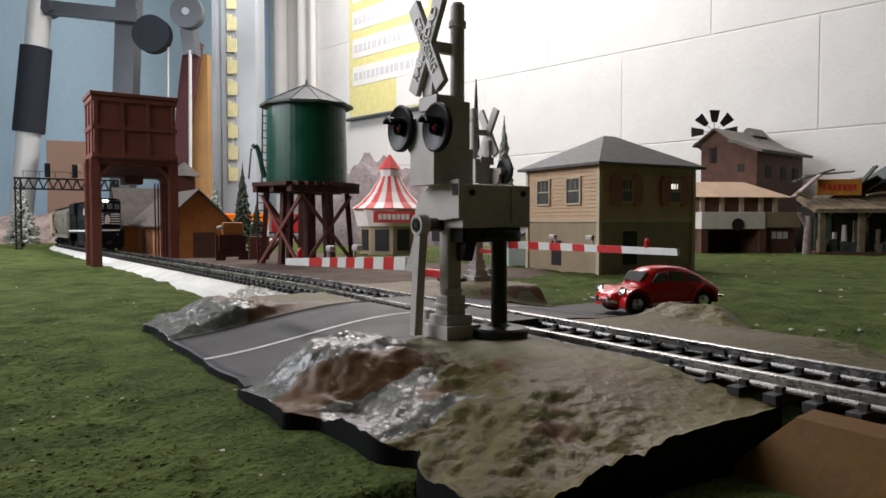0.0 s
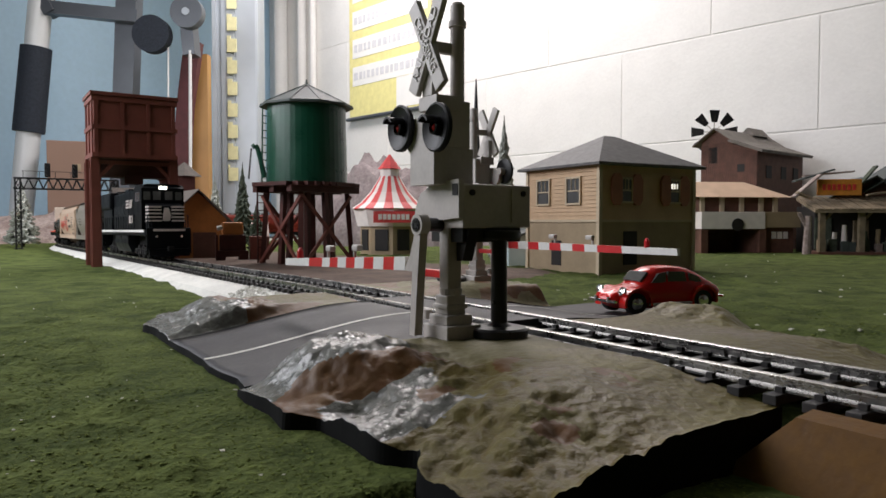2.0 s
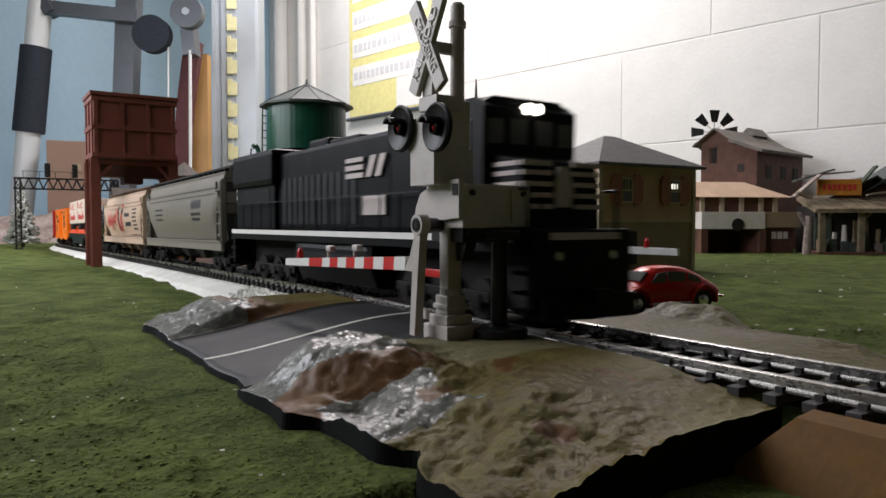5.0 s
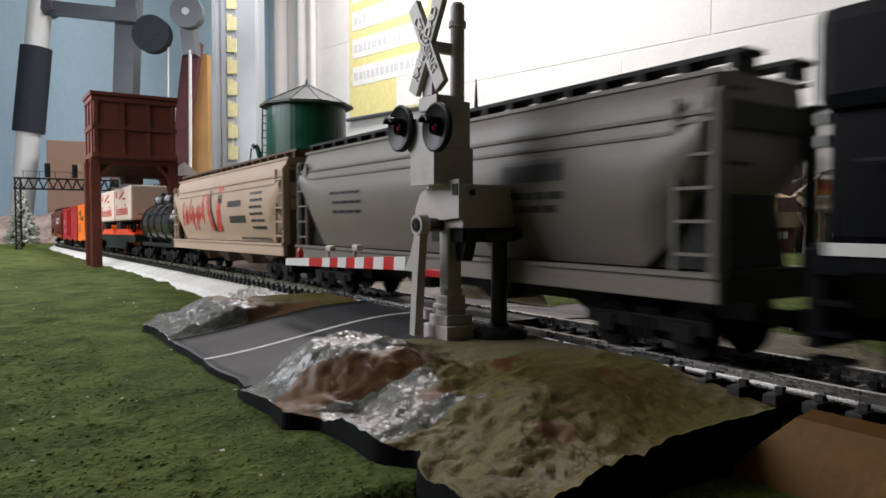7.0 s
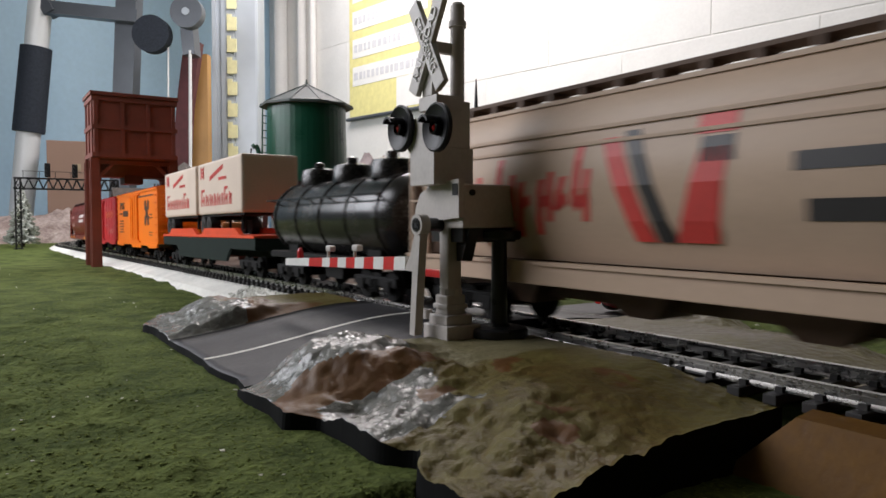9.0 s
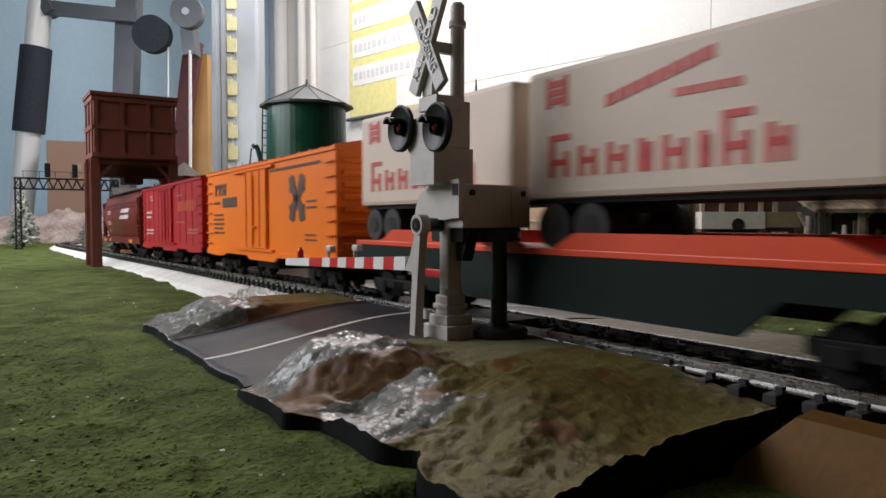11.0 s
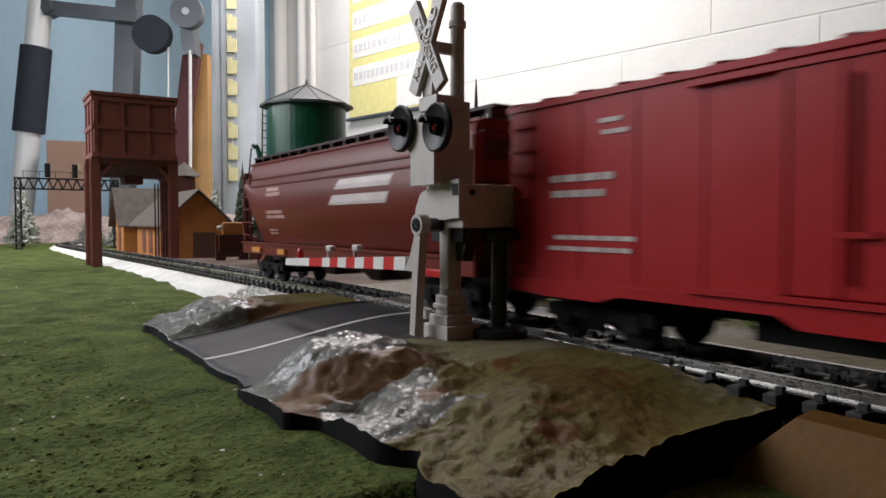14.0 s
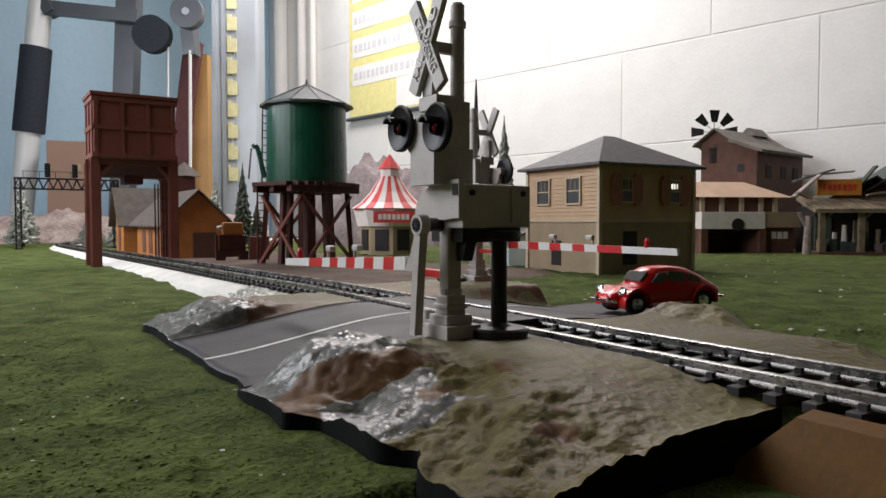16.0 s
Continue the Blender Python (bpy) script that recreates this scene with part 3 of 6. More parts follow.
def truck(root, x, n_axle=2, base=21.0, wheel_r=5.2):
    """A truck under a car: frames and wheels."""
    bm = nb()
    for sy in (-1, 1):
        L = base * (n_axle - 1) / 2 + 6
        box(bm, x - L, x + L, sy * 11.2 - 1.0, sy * 11.2 + 1.0, 5.0, 8.2, None, 0.4)
        for i in range(n_axle):
            ax = x + (i - (n_axle - 1) / 2) * base
            box(bm, ax - 2.6, ax + 2.6, sy * 11.6 - 1.3, sy * 11.6 + 1.3, 3.4, 7.4, None, 0.4)
        for i in range(n_axle - 1):
            mx = x + (i - (n_axle - 2) / 2) * base
            for k in (-2.2, 0, 2.2):
                cyl(bm, (mx + k, sy * 11.9, 3.0), (mx + k, sy * 11.9, 7.5), 0.9, n=8)
    box(bm, x - 3, x + 3, -11, 11, 4.5, 9.5)
    t = part("truck", bm, M["under"], root, "black truck frame with springs")
    for i in range(n_axle):
        ax = x + (i - (n_axle - 1) / 2) * base
        bm = nb()
        prof = [(0.5, -10.4), (wheel_r, -10.2), (wheel_r, -8.4), (wheel_r + 0.7, -8.3), (wheel_r + 0.7, -7.8), (1.2, -7.6), (1.2, 7.6), (wheel_r + 0.7, 7.8), (wheel_r + 0.7, 8.3), (wheel_r, 8.4), (wheel_r, 10.2), (0.5, 10.4)]
        lathe(bm, prof, (0, 0, 0), 20)
        bmesh.ops.transform(bm, matrix=Matrix.Translation((ax, 0, wheel_r)) @ Matrix.Rotation(radians(90), 4, "X"), verts=bm.verts)
        w = new("wheelset", mesh_of("wheelset", bm, M["under"]))
        w.parent = t
    return t


def couplers(root, L):
    for sx in (-1, 1):
        bm = nb()
        box(bm, sx * (L / 2 - 6), sx * (L / 2 + 6), -1.5, 1.5, 7.5, 10.5, None, 0.3)
        box(bm, sx * (L / 2 + 4), sx * (L / 2 + 8), -2.6, 2.2, 7.0, 11.0, None, 0.5)
        part("coupler", bm, M["under"], root)


def patch(root, name, poly, y, material, label=""):
    """Printed shapes on the near side: polygons in (along, up)."""
    bm = nb()
    for pl in poly:
        prism(bm, [(u, v) for u, v in pl], y - 0.18, y + 0.05, "y")
        if name == "stencil":
            part(name, bm, material, root, label)
            bm = nb()
    return None if name == "stencil" else part(name, bm, material, root, label)


def rect(x0, x1, z0, z1):
    return [(x0, z0), (x1, z0), (x1, z1), (x0, z1)]


def lines_of(x0, x1, z0, z1, n, seed, fill=0.55):
    r = random.Random(seed)
    out = []
    h = (z1 - z0) / n
    for i in range(n):
        a = x0 + r.uniform(0, 0.12) * (x1 - x0)
        while a < x1 - 2:
            b = min(x1, a + r.uniform(2.0, 6.0))
            out.append(rect(a, b, z0 + i * h, z0 + i * h + h * fill))
            a = b + 0.8
    return out


def ladder(bm, x, y, z0, z1, n, w=5.0, axis="x"):
    for i in range(n):
        z = z0 + (z1 - z0) * (i + 0.5) / n
        if axis == "x":
            bar(bm, (x - w / 2, y, z), (x + w / 2, y, z), 0.6, 0.6)
        else:
            bar(bm, (x, y - w / 2, z), (x, y + w / 2, z), 0.6, 0.6)


def hopper(name, s0, s1, body, dark, label, marks):
    """A covered hopper with swelling sides, end frames, running boards and ladders."""
    L = (s1 - s0) * 1000
    root = thing(name, Matrix(), label, "freight car", "cars of the train")
    h = L / 2
    prof = [(-14.0, 18), (-17.6, 27), (-18.6, 34), (-18.2, 40), (-16.6, 46.5), (-16.6, 47.3), (-14.0, 54.0), (-13.2, 54.6), (13.2, 54.6), (14.0, 54.0), (16.6, 47.3), (16.6, 46.5),
            (18.2, 40), (18.6, 34), (17.6, 27), (14.0, 18)]
    bm = nb()
    rows = []
    for x, f in ((-h + 4, 0.0), (-h + 14, 0.75), (-h + 20, 1.0), (h - 20, 1.0), (h - 14, 0.75), (h - 4, 0.0)):
        row = []
        for y, z in prof:
            zz = z
            if z < 46:
                lo = 46.5 - (46.5 - z) * (0.30 + 0.70 * f)
                zz = lo
            row.append(bm.verts.new((x, y, zz)))
        rows.append(row)
    k = len(prof)
    for a, b in zip(rows, rows[1:]):
        for i in range(k):
            bm.faces.new((a[i], a[(i + 1) % k], b[(i + 1) % k], b[i]))
    bm.faces.new(rows[0][::-1])
    bm.faces.new(rows[-1])
    bmesh.ops.recalc_face_normals(bm, faces=bm.faces)
    part("shell", bm, body, root, "rounded hopper shell", True)
    for sy in (-1, 1):
        bm = nb()
        box(bm, -h, h, sy * 17.2 - 0.9, sy * 17.2 + 0.9, 12.4, 17.6, None, 0.3)
        box(bm, -h, h, sy * 17.2 - 1.5, sy * 17.2 + 1.5, 16.9, 17.8)
        part("side_sill", bm, body, root)
        bm = nb()
        box(bm, -h + 2, h - 2, sy * 16.9 - 0.35, sy * 16.9 + 0.35, 46.2, 47.0)
        box(bm, -h + 2, h - 2, sy * 14.2 - 0.45, sy * 14.2 + 0.45, 53.6, 54.5)
        box(bm, -h + 6, h - 6, sy * 17.5 - 0.40, sy * 17.5 + 0.40, 43.0, 43.7)
        part("side_rib", bm, body, root)
    # ends: their shade is put into the dark colour
    for sx in (-1, 1):
        bm = nb()
        for sy in (-1, 1):
            box(bm, sx * (h - 2.0) - 1.2, sx * (h - 2.0) + 1.2, sy * 15.6 - 1.4, sy * 15.6 + 1.4, 12, 50, None, 0.2)
        box(bm, sx * (h - 2.4) - 0.7, sx * (h - 2.4) + 0.7, -15, 15, 12, 18)
        box(bm, sx * (h - 2.4) - 0.7, sx * (h - 2.4) + 0.7, -15, 15, 44, 49)
        ladder(bm, sx * (h - 0.6), -11.5, 14, 54, 6, 7.0, "y")
        part("end_frame", bm, dark, root, "end frame with ladder rungs, shade put into its colour")
        bm = nb()
        box(bm, sx * (h - 1.4) - 0.9, sx * (h - 1.4) + 0.9, -17.4, -14.6, 17, 50.5, None, 0.2)
        part("corner_post", bm, body, root, "corner post painted like the car")
        for e in (1.2, 10.0):
            bm = nb()
            box(bm, sx * (h - e) - 0.45, sx * (h - e) + 0.45, -17.9, -16.8, 17, 49.5)
            part("ladder_stile", bm, body, root)
        for i in range(5):
            bm = nb()
            ladder(bm, sx * (h - 5.6), -17.6, 18 + 6 * i, 24 + 6 * i, 1, 9.0)
            part("rung", bm, body, root)
        bm = nb()
        prism(bm, [(sx * (h - 5), 18), (sx * (h - 28), 18), (sx * (h - 20), 40), (sx * (h - 10), 44)], -12.5, 12.5, "y")
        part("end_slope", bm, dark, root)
    bm = nb()
    for sy in (-1, 1):
        box(bm, -h - 0.5, h + 0.5, sy * 8.5 - 3.2, sy * 8.5 + 3.2, 57.0, 57.9)
        n = int(L / 11)
        for i in range(n + 1):
            x = -h + 2 + i * (L - 4) / n
            box(bm, x - 0.8, x + 0.8, sy * 8.5 - 3.4, sy * 8.5 + 3.4, 54.4, 57.0)
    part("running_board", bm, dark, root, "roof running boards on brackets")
    for i in range(4):
        bm = nb()
        cx = -h + 20 + (L - 40) * (i + 0.5) / 4
        w = (L - 40) / 8 - 1.5
        lo = [(cx - 4, -6), (cx + 4, -6), (cx + 4, 6), (cx - 4, 6)]
        hi = [(cx - w, -13.5), (cx + w, -13.5), (cx + w, 13.5), (cx - w, 13.5)]
        a = [bm.verts.new((x, y, 6.0)) for x, y in lo]
        b = [bm.verts.new((x, y, 19.0)) for x, y in hi]
        for j in range(4):
            bm.faces.new((a[j], a[(j + 1) % 4], b[(j + 1) % 4], b[j]))
        bm.faces.new(a[::-1])
        bm.faces.new(b)
        bmesh.ops.recalc_face_normals(bm, faces=bm.faces)
        part("discharge_bay", bm, dark, root)
    bm = nb()
    box(bm, -h + 2, h - 2, -3, 3, 8, 13)
    part("centre_sill", bm, dark, root)
    marks(root, h)
    truck(root, -h + 22)
    truck(root, h - 22)
    couplers(root, L)
    raise_body(root, 1.035)
    return root


def side_patch(root, name, polys, material, label=""):
    """Shapes laid on the swelling side of a hopper."""
    def yy(z):
        pts = [(17, -14.5), (27, -17.6), (34, -18.6), (40, -18.2), (46.5, -16.6), (47.3, -16.6), (54, -14.0)]
        for (za, ya), (zb, yb) in zip(pts, pts[1:]):
            if z <= zb:
                return ya + (yb - ya) * (z - za) / (zb - za)
        return -14.0
    bm = nb()
    for pl in polys:
        zs = [z for _, z in pl]
        z0, z1 = min(zs), max(zs)
        cuts = [z0] + [c for c in (27, 34, 40, 46.5) if z0 + 0.2 < c < z1 - 0.2] + [z1]
        vs = [bm.verts.new((x, 0, z)) for x, z in pl]
        f = bm.faces.new(vs)
        geom = [f, *f.edges, *f.verts]
        for c in cuts[1:-1]:
            r = bmesh.ops.bisect_plane(bm, geom=geom, plane_co=(0, 0, c), plane_no=(0, 0, 1))
            geom = list({g for g in r["geom"] if g.is_valid})
    for v in bm.verts:
        v.co.y = yy(v.co.z) - 0.16
    bmesh.ops.recalc_face_normals(bm, faces=bm.faces)
    return part(name, bm, material, root, label)


def grey_marks(root, h):
    side_patch(root, "reporting_mark", [rect(h - 62, h - 40, 36, 41)] + lines_of(h - 62, h - 40, 29, 35, 2, 3), M["printblack"], "faded dark stencil bars")
    side_patch(root, "stencil", lines_of(-h + 34, -h + 60, 30, 40, 3, 5, 0.3), M["cargreyd"])


def tan_marks(root, h):
    r = random.Random(8)
    polys = []
    x = -h + 26
    for i in range(8):
        w = r.uniform(5.5, 8.0)
        up = 44 if i in (0, 3, 7) else 38
        lo = 21 if i in (4, 5) else 26
        tilt = r.uniform(1.0, 3.0)
        polys.append([(x, lo + 0.6 * i), (x + 2.3, lo + 0.6 * i), (x + 2.3 + tilt, up + 0.3 * i - 3), (x + tilt, up + 0.3 * i - 3)])
        polys.append([(x + 1, 29), (x + w - 1, 31), (x + w - 1, 33.4), (x + 1, 31.4)])
        if i % 2:
            polys.append([(x + w - 2.4, 27), (x + w - 0.4, 27), (x + w + 0.6, 38), (x + w - 1.4, 38)])
        x += w
    side_patch(root, "red_emblem", polys, M["printred"], "red script-like emblem without letters")
    x += 4
    side_patch(root, "chevron_red", [[(x + 8, 23), (x + 13, 23), (x + 4, 44), (x - 1, 44)], [(x + 18, 23), (x + 27, 23), (x + 30, 40), (x + 24, 40)], rect(x + 23, x + 31, 42.5, 46)], M["printred"], "red slanting stripe")
    side_patch(root, "chevron_black", [[(x + 14, 23), (x + 18, 23), (x + 9, 45), (x + 5, 45)], rect(x + 24, x + 31, 37.5, 42)], M["printblack"], "dark slanting stripe")
    side_patch(root, "stencil", [rect(x + 42, x + 64, 35, 38), rect(x + 44, x + 70, 27, 30.5)] + lines_of(h - 44, h - 24, 24, 43, 6, 11, 0.4), M["printblack"], "dark stencil bars")
    side_patch(root, "stencil_small", lines_of(h - 70, h - 22, 19, 21, 1, 2, 0.5), M["printblack"])


def maroon_marks(root, h):
    side_patch(root, "white_emblem", [[(6, 33), (50, 33), (52, 36.5), (9, 36.5)], [(10, 38.5), (52, 38.5), (54, 42), (14, 42)]], M["printwhite"], "white slanted double bar emblem")
    for x1, z0, z1 in ((52, 38.2, 39.8), (50, 40.4, 41.8), (57, 28.6, 30.0), (55, 30.6, 32.0), (45, 21.8, 22.5), (46, 23.2, 23.9)):
        side_patch(root, "stencil", [rect(-h + 35, -h + x1, z0, z1)], M["fadedwhite"], "faded white stencil bar")
    for x, w in ((-h + 17, 11), (-h + 51, 8), (h - 40, 13)):
        bm = nb()
        box(bm, x, x + w, -19.2, -18.1, 13.4, 15.6)
        part("reflector", bm, M["yellowsign"], root, "orange sill reflector strip")


def boxcar(name, s0, s1, body, label, marks, rib=True):
    """A boxcar with ribbed roof, sliding door, ladders and end ribs."""
    L = (s1 - s0) * 1000
    h = L / 2
    root = thing(name, Matrix(), label, "freight car", "cars of the train")
    bm = nb()
    box(bm, -h, h, -17.6, 17.6, 13.5, 55.2, None, 0.5)
    part("car_body", bm, body, root, "smooth car body")
    bm = nb()
    prism(bm, [(-18.3, 54.2), (-18.3, 55.6), (0, 58.6), (18.3, 55.6), (18.3, 54.2)], -h - 0.6, h + 0.6, "x")
    roof = part("roof", bm, body, root, "ribbed roof")
    n = int(L / 11)
    for i in range(n + 1):
        x = -h + 0.8 + i * (L - 1.6) / n
        bm = nb()
        prism(bm, [(-18.3, 55.5), (-18.0, 56.3), (0, 59.4), (18.0, 56.3), (18.3, 55.5)], x - 0.7, x + 0.7, "x")
        part("roof_rib", bm, body, roof)
    for sy in (-1, 1):
        bm = nb()
        prism(bm, [(-h, 14), (-h, 11.0), (-h + 14, 10.2), (-h + 30, 10.2), (-h + 36, 11.8), (-16, 11.8), (-12, 9.8), (22, 9.8), (26, 11.8), (h - 36, 11.8), (h - 30, 10.2), (h - 14, 10.2), (h, 11.0), (h, 14)],
              sy * 17.8 - 0.5, sy * 17.8 + 0.5, "y")
        part("side_sill", bm, body, root)
        bm = nb()
        box(bm, -16, 14, sy * 18.1 - 0.5, sy * 18.1 + 0.5, 15.5, 52.5, None, 0.3)
        d = part("door", bm, body, root, "sliding plug door")
        for x in (-15, -6, 4, 13):
            bm = nb()
            box(bm, x - 0.5, x + 0.5, sy * 18.5 - 0.5, sy * 18.5 + 0.5, 16, 52)
            part("door_rib", bm, body, d)
        bm = nb()
        cyl(bm, (-4, sy * 19.2, 18), (-4, sy * 19.2, 50), 0.45, n=8)
        box(bm, -6, 0, sy * 19.2 - 0.4, sy * 19.2 + 0.4, 25, 26)
        part("locking_bar", bm, body, d)
        for z in (52.4, 14.2):
            bm = nb()
            box(bm, -34, 22, sy * 18.4 - 0.7, sy * 18.4 + 0.7, z, z + 1.1)
            part("door_track", bm, body, root)
        if rib:
            for i in range(int(L / 16)):
                x = -h + 8 + i * 16
                if not -20 < x < 18:
                    bm = nb()
                    box(bm, x - 0.25, x + 0.25, sy * 17.7 - 0.15, sy * 17.7 + 0.15, 15, 53.8)
                    part("side_seam", bm, body, root)
    for sx in (-1, 1):
        for i in range(8):
            z = 17 + i * 4.6
            bm = nb()
            box(bm, sx * h - 0.9, sx * h + 0.9, -15, 15, z, z + 2.4, None, 0.7)
            part("end_rib", bm, body, root)
        for i in range(7):
            z = 14 + 39 * (i + 0.5) / 7
            bm = nb()
            bar(bm, (sx * (h - 5) - 4, -18.4, z), (sx * (h - 5) + 4, -18.4, z), 0.6, 0.6)
            part("rung", bm, body, root)
            bm = nb()
            bar(bm, (sx * (h + 1.4), -16.5, z), (sx * (h + 1.4), -9.5, z), 0.6, 0.6)
            part("rung", bm, body, root)
    bm = nb()
    box(bm, -h + 4, h - 4, -6, 6, 8.5, 13.5)
    box(bm, -26, 4, -9, 9, 5.5, 9)
    part("underframe", bm, M["under"], root)
    marks(root, h)
    truck(root, -h + 24)
    truck(root, h - 24)
    couplers(root, L)
    return root


def orange_marks(root, h):
    y = -17.75
    c = h - 38
    arms = []
    for sx in (-1, 1):
        for sz in (-1, 1):
            arm = [(0, 2.0), (0, -2.6), (2.6, -0.8), (5.4, 2.2), (8.6, 3.0), (7.8, 5.6), (8.6, 8.4), (5.0, 10.0), (2.8, 9.0), (2.0, 6.0), (0.8, 3.8)]
            arms.append([(c + sx * u, 37.5 + sz * v) for u, v in arm])
    patch(root, "cross_emblem", arms, y, M["fadedblack"], "black cross-shaped emblem")
    x = -h + 16
    patch(root, "block_emblem", [rect(x, x + 20, 46.5, 48.5), rect(x, x + 3, 42.5, 48.5), rect(x + 7, x + 10, 42.5, 47), rect(x + 13, x + 20, 42.5, 46), rect(x + 14, x + 38, 36, 41), rect(x - 2, x + 9, 38, 39.2)], y, M["fadedblack"], "black block emblem without letters")
    for x0, x1, z0, z1, n, seed, fill in ((x - 4, x + 16, 22, 34, 5, 9, 0.4), (c + 10, c + 20, 33, 38, 2, 4, 0.3), (c - 34, c + 24, 50.2, 51.8, 1, 7, 0.7), (c + 8, c + 20, 20, 24, 2, 17, 0.3)):
        patch(root, "stencil", lines_of(x0, x1, z0, z1, n, seed, fill), y, M["cartand"], "small dark stencil bars")


def red_marks(root, h):
    y = -17.75
    patch(root, "stencil", lines_of(-h + 14, -h + 34, 33, 40, 2, 12, 0.45) + lines_of(-h + 14, -h + 40, 21, 26, 2, 14, 0.4) + lines_of(-h + 30, -h + 38, 46, 51, 2, 15, 0.4), y, M["printwhite"], "faded white stencil bars")
    for k in range(9):
        x = h - 59 + k * 5.3
        patch(root, "emblem", [rect(x, x + 4.3, 36.0, 42.6)], y, M["fadedorange"], "faded orange print as plain bars")
    patch(root, "stencil", lines_of(h - 66, h - 38, 28.6, 29.8, 1, 5, 0.8) + lines_of(h - 34, h - 8, 21.5, 25.5, 2, 8, 0.6) + lines_of(h - 64, h - 44, 46, 47.4, 1, 3, 0.7), y, M["fadedpink"], "faded pale stencil bars")


def locomotive(s0, s1):
    L = (s1 - s0) * 1000
    h = L / 2
    root = thing("locomotive", Matrix(), "black six-axle diesel locomotive with white nose stripes and lit headlights", "locomotive")
    bm = nb()
    box(bm, -h + 2, h - 3, -17.4, 17.4, 18.5, 22.6, None, 0.3)
    box(bm, -h, -h + 3, -16, 16, 7, 22, None, 0.4)
    box(bm, h - 3, h, -17, 17, 6, 24, None, 0.5)
    prism(bm, [(-15, 3.0), (15, 3.0), (16, 9), (-16, 9)], h - 4, h + 2.5, "x")
    part("frame", bm, M["loco"], root, "walkway frame and pilot")
    for i in range(5):
        bm = nb()
        box(bm, -h + 0.5, -h + 1.3, -14.0, 14.0, 36.5 + i * 3.3, 38.2 + i * 3.3)
        part("rear_stripe", bm, M["white"], root, "white stripe across the rear hood")
    for sy in (-1, 1):
        bm = nb()
        box(bm, -h + 4, h - 8, sy * 17.6 - 0.25, sy * 17.6 + 0.25, 20.9, 22.7)
        part("sill_stripe", bm, M["white"], root, "white stripe along the sill")
    bm = nb()
    box(bm, -h + 4, h - 78, -12.5, 12.5, 22.6, 53.6, None, 1.6)
    box(bm, h - 78, h - 52, -13.2, 13.2, 22.6, 54.2, None, 1.6)
    box(bm, -h + 1, -h + 60, -16.8, 16.8, 41, 56.0, None, 2.5)
    box(bm, -h + 2, -h + 58, -14.5, 14.5, 22.6, 42.5, None, 1.0)
    part("long_hood", bm, M["loco"], root, "long hood with radiator wings")
    bm = nb()
    for i in range(3):
        cyl(bm, (-h + 14 + i * 17, 0, 55.8), (-h + 14 + i * 17, 0, 57.2), 7.5, n=20)
    box(bm, -h + 76, -h + 96, -5, 5, 53, 58.0, None, 1.2)
    box(bm, -h + 104, -h + 130, -7.5, 7.5, 53, 55.8, None, 0.8)
    part("roof_fan", bm, M["loco"], root)
    for i in range(12):
        bm = nb()
        x = -h + 64 + i * 6.3
        box(bm, x, x + 4.9, -12.95, -12.4, 25, 43, None, 0.15)
        part("hood_door", bm, M["locograte"], root, "dark grey hood door")
    bm = nb()
    for i in range(8):
        box(bm, -h + 14, -h + 52, -14.8, -14.4, 33 + i * 0.9, 33.5 + i * 0.9)
    part("radiator_grille", bm, M["locograte"], root, "dark grey radiator grille")
    # cab and nose
    bm = nb()
    prism(bm, [(h - 52, 22.6), (h - 52, 53.0), (h - 49, 55.6), (h - 25, 55.6), (h - 21, 53.2), (h - 21.5, 42), (h - 21.5, 22.6)], -16.6, 16.6, "y")
    part("cab", bm, M["loco"], root, "wide black cab")
    bm = nb()
    prism(bm, [(-16.6, 53.6), (-12, 56.2), (12, 56.2), (16.6, 53.6)], h - 51, h - 23, "x")
    part("cab_roof", bm, M["loco"], root)
    bm = nb()
    prism(bm, [(h - 21.6, 22.6), (h - 21.6, 42.0), (h - 10.5, 39.8), (h - 9.0, 37), (h - 8.0, 22.6)], -13.6, 13.6, "y")
    part("nose", bm, M["loco"], root, "low wide nose")
    bm = nb()
    for z in (28.6, 31.2, 33.8, 36.4, 38.6):
        for sy in (-1, 1):
            box(bm, h - 8.9 - (z - 28) * 0.07, h - 7.6 - (z - 28) * 0.07, sy * 8.8 - 4.9, sy * 8.8 + 4.9, z, z + 1.1)
        box(bm, h - 21, h - 10.2, -13.85, -13.55, z, z + 1.1)
    box(bm, h + 0.0, h + 0.4, -12, 12, 21.6, 23.2)
    part("nose_stripe", bm, M["printwhite"], root, "pale stripes round the nose")
    bm = nb()
    prism(bm, [(-3.0, 29), (2.4, 29), (3.4, 33), (1.6, 38.5), (-1.6, 38.5), (-2.6, 34)], h - 8.8, h - 7.9, "x")
    part("nose_emblem", bm, M["printwhite"], root, "pale nose emblem")
    bm = nb()
    for sy in (-1, 1):
        for a in ((h - 21.8, h - 20.9, sy * 4.6 - 3.0, sy * 4.6 + 3.0, 44.5, 50.8), (h - 21.8, h - 20.9, sy * 12.4 - 2.6, sy * 12.4 + 2.6, 44.5, 50.5),
                  (h - 35, h - 27, sy * 16.7 - 0.3, sy * 16.7 + 0.3, 43.5, 50.5), (h - 46, h - 38, sy * 16.7 - 0.3, sy * 16.7 + 0.3, 43.5, 50.5)):
            bm = nb()
            box(bm, *a, None, 0.2)
            part("cab_window", bm, M["glass"], root, "dark cab window")
    bm = nb()
    for dy in (-1.7, 1.7):
        cyl(bm, (h - 22.0, dy, 53.4), (h - 20.0, dy, 53.4), 1.35, n=14)
    part("headlight", bm, M["lampglow"], root, "lit twin headlight")
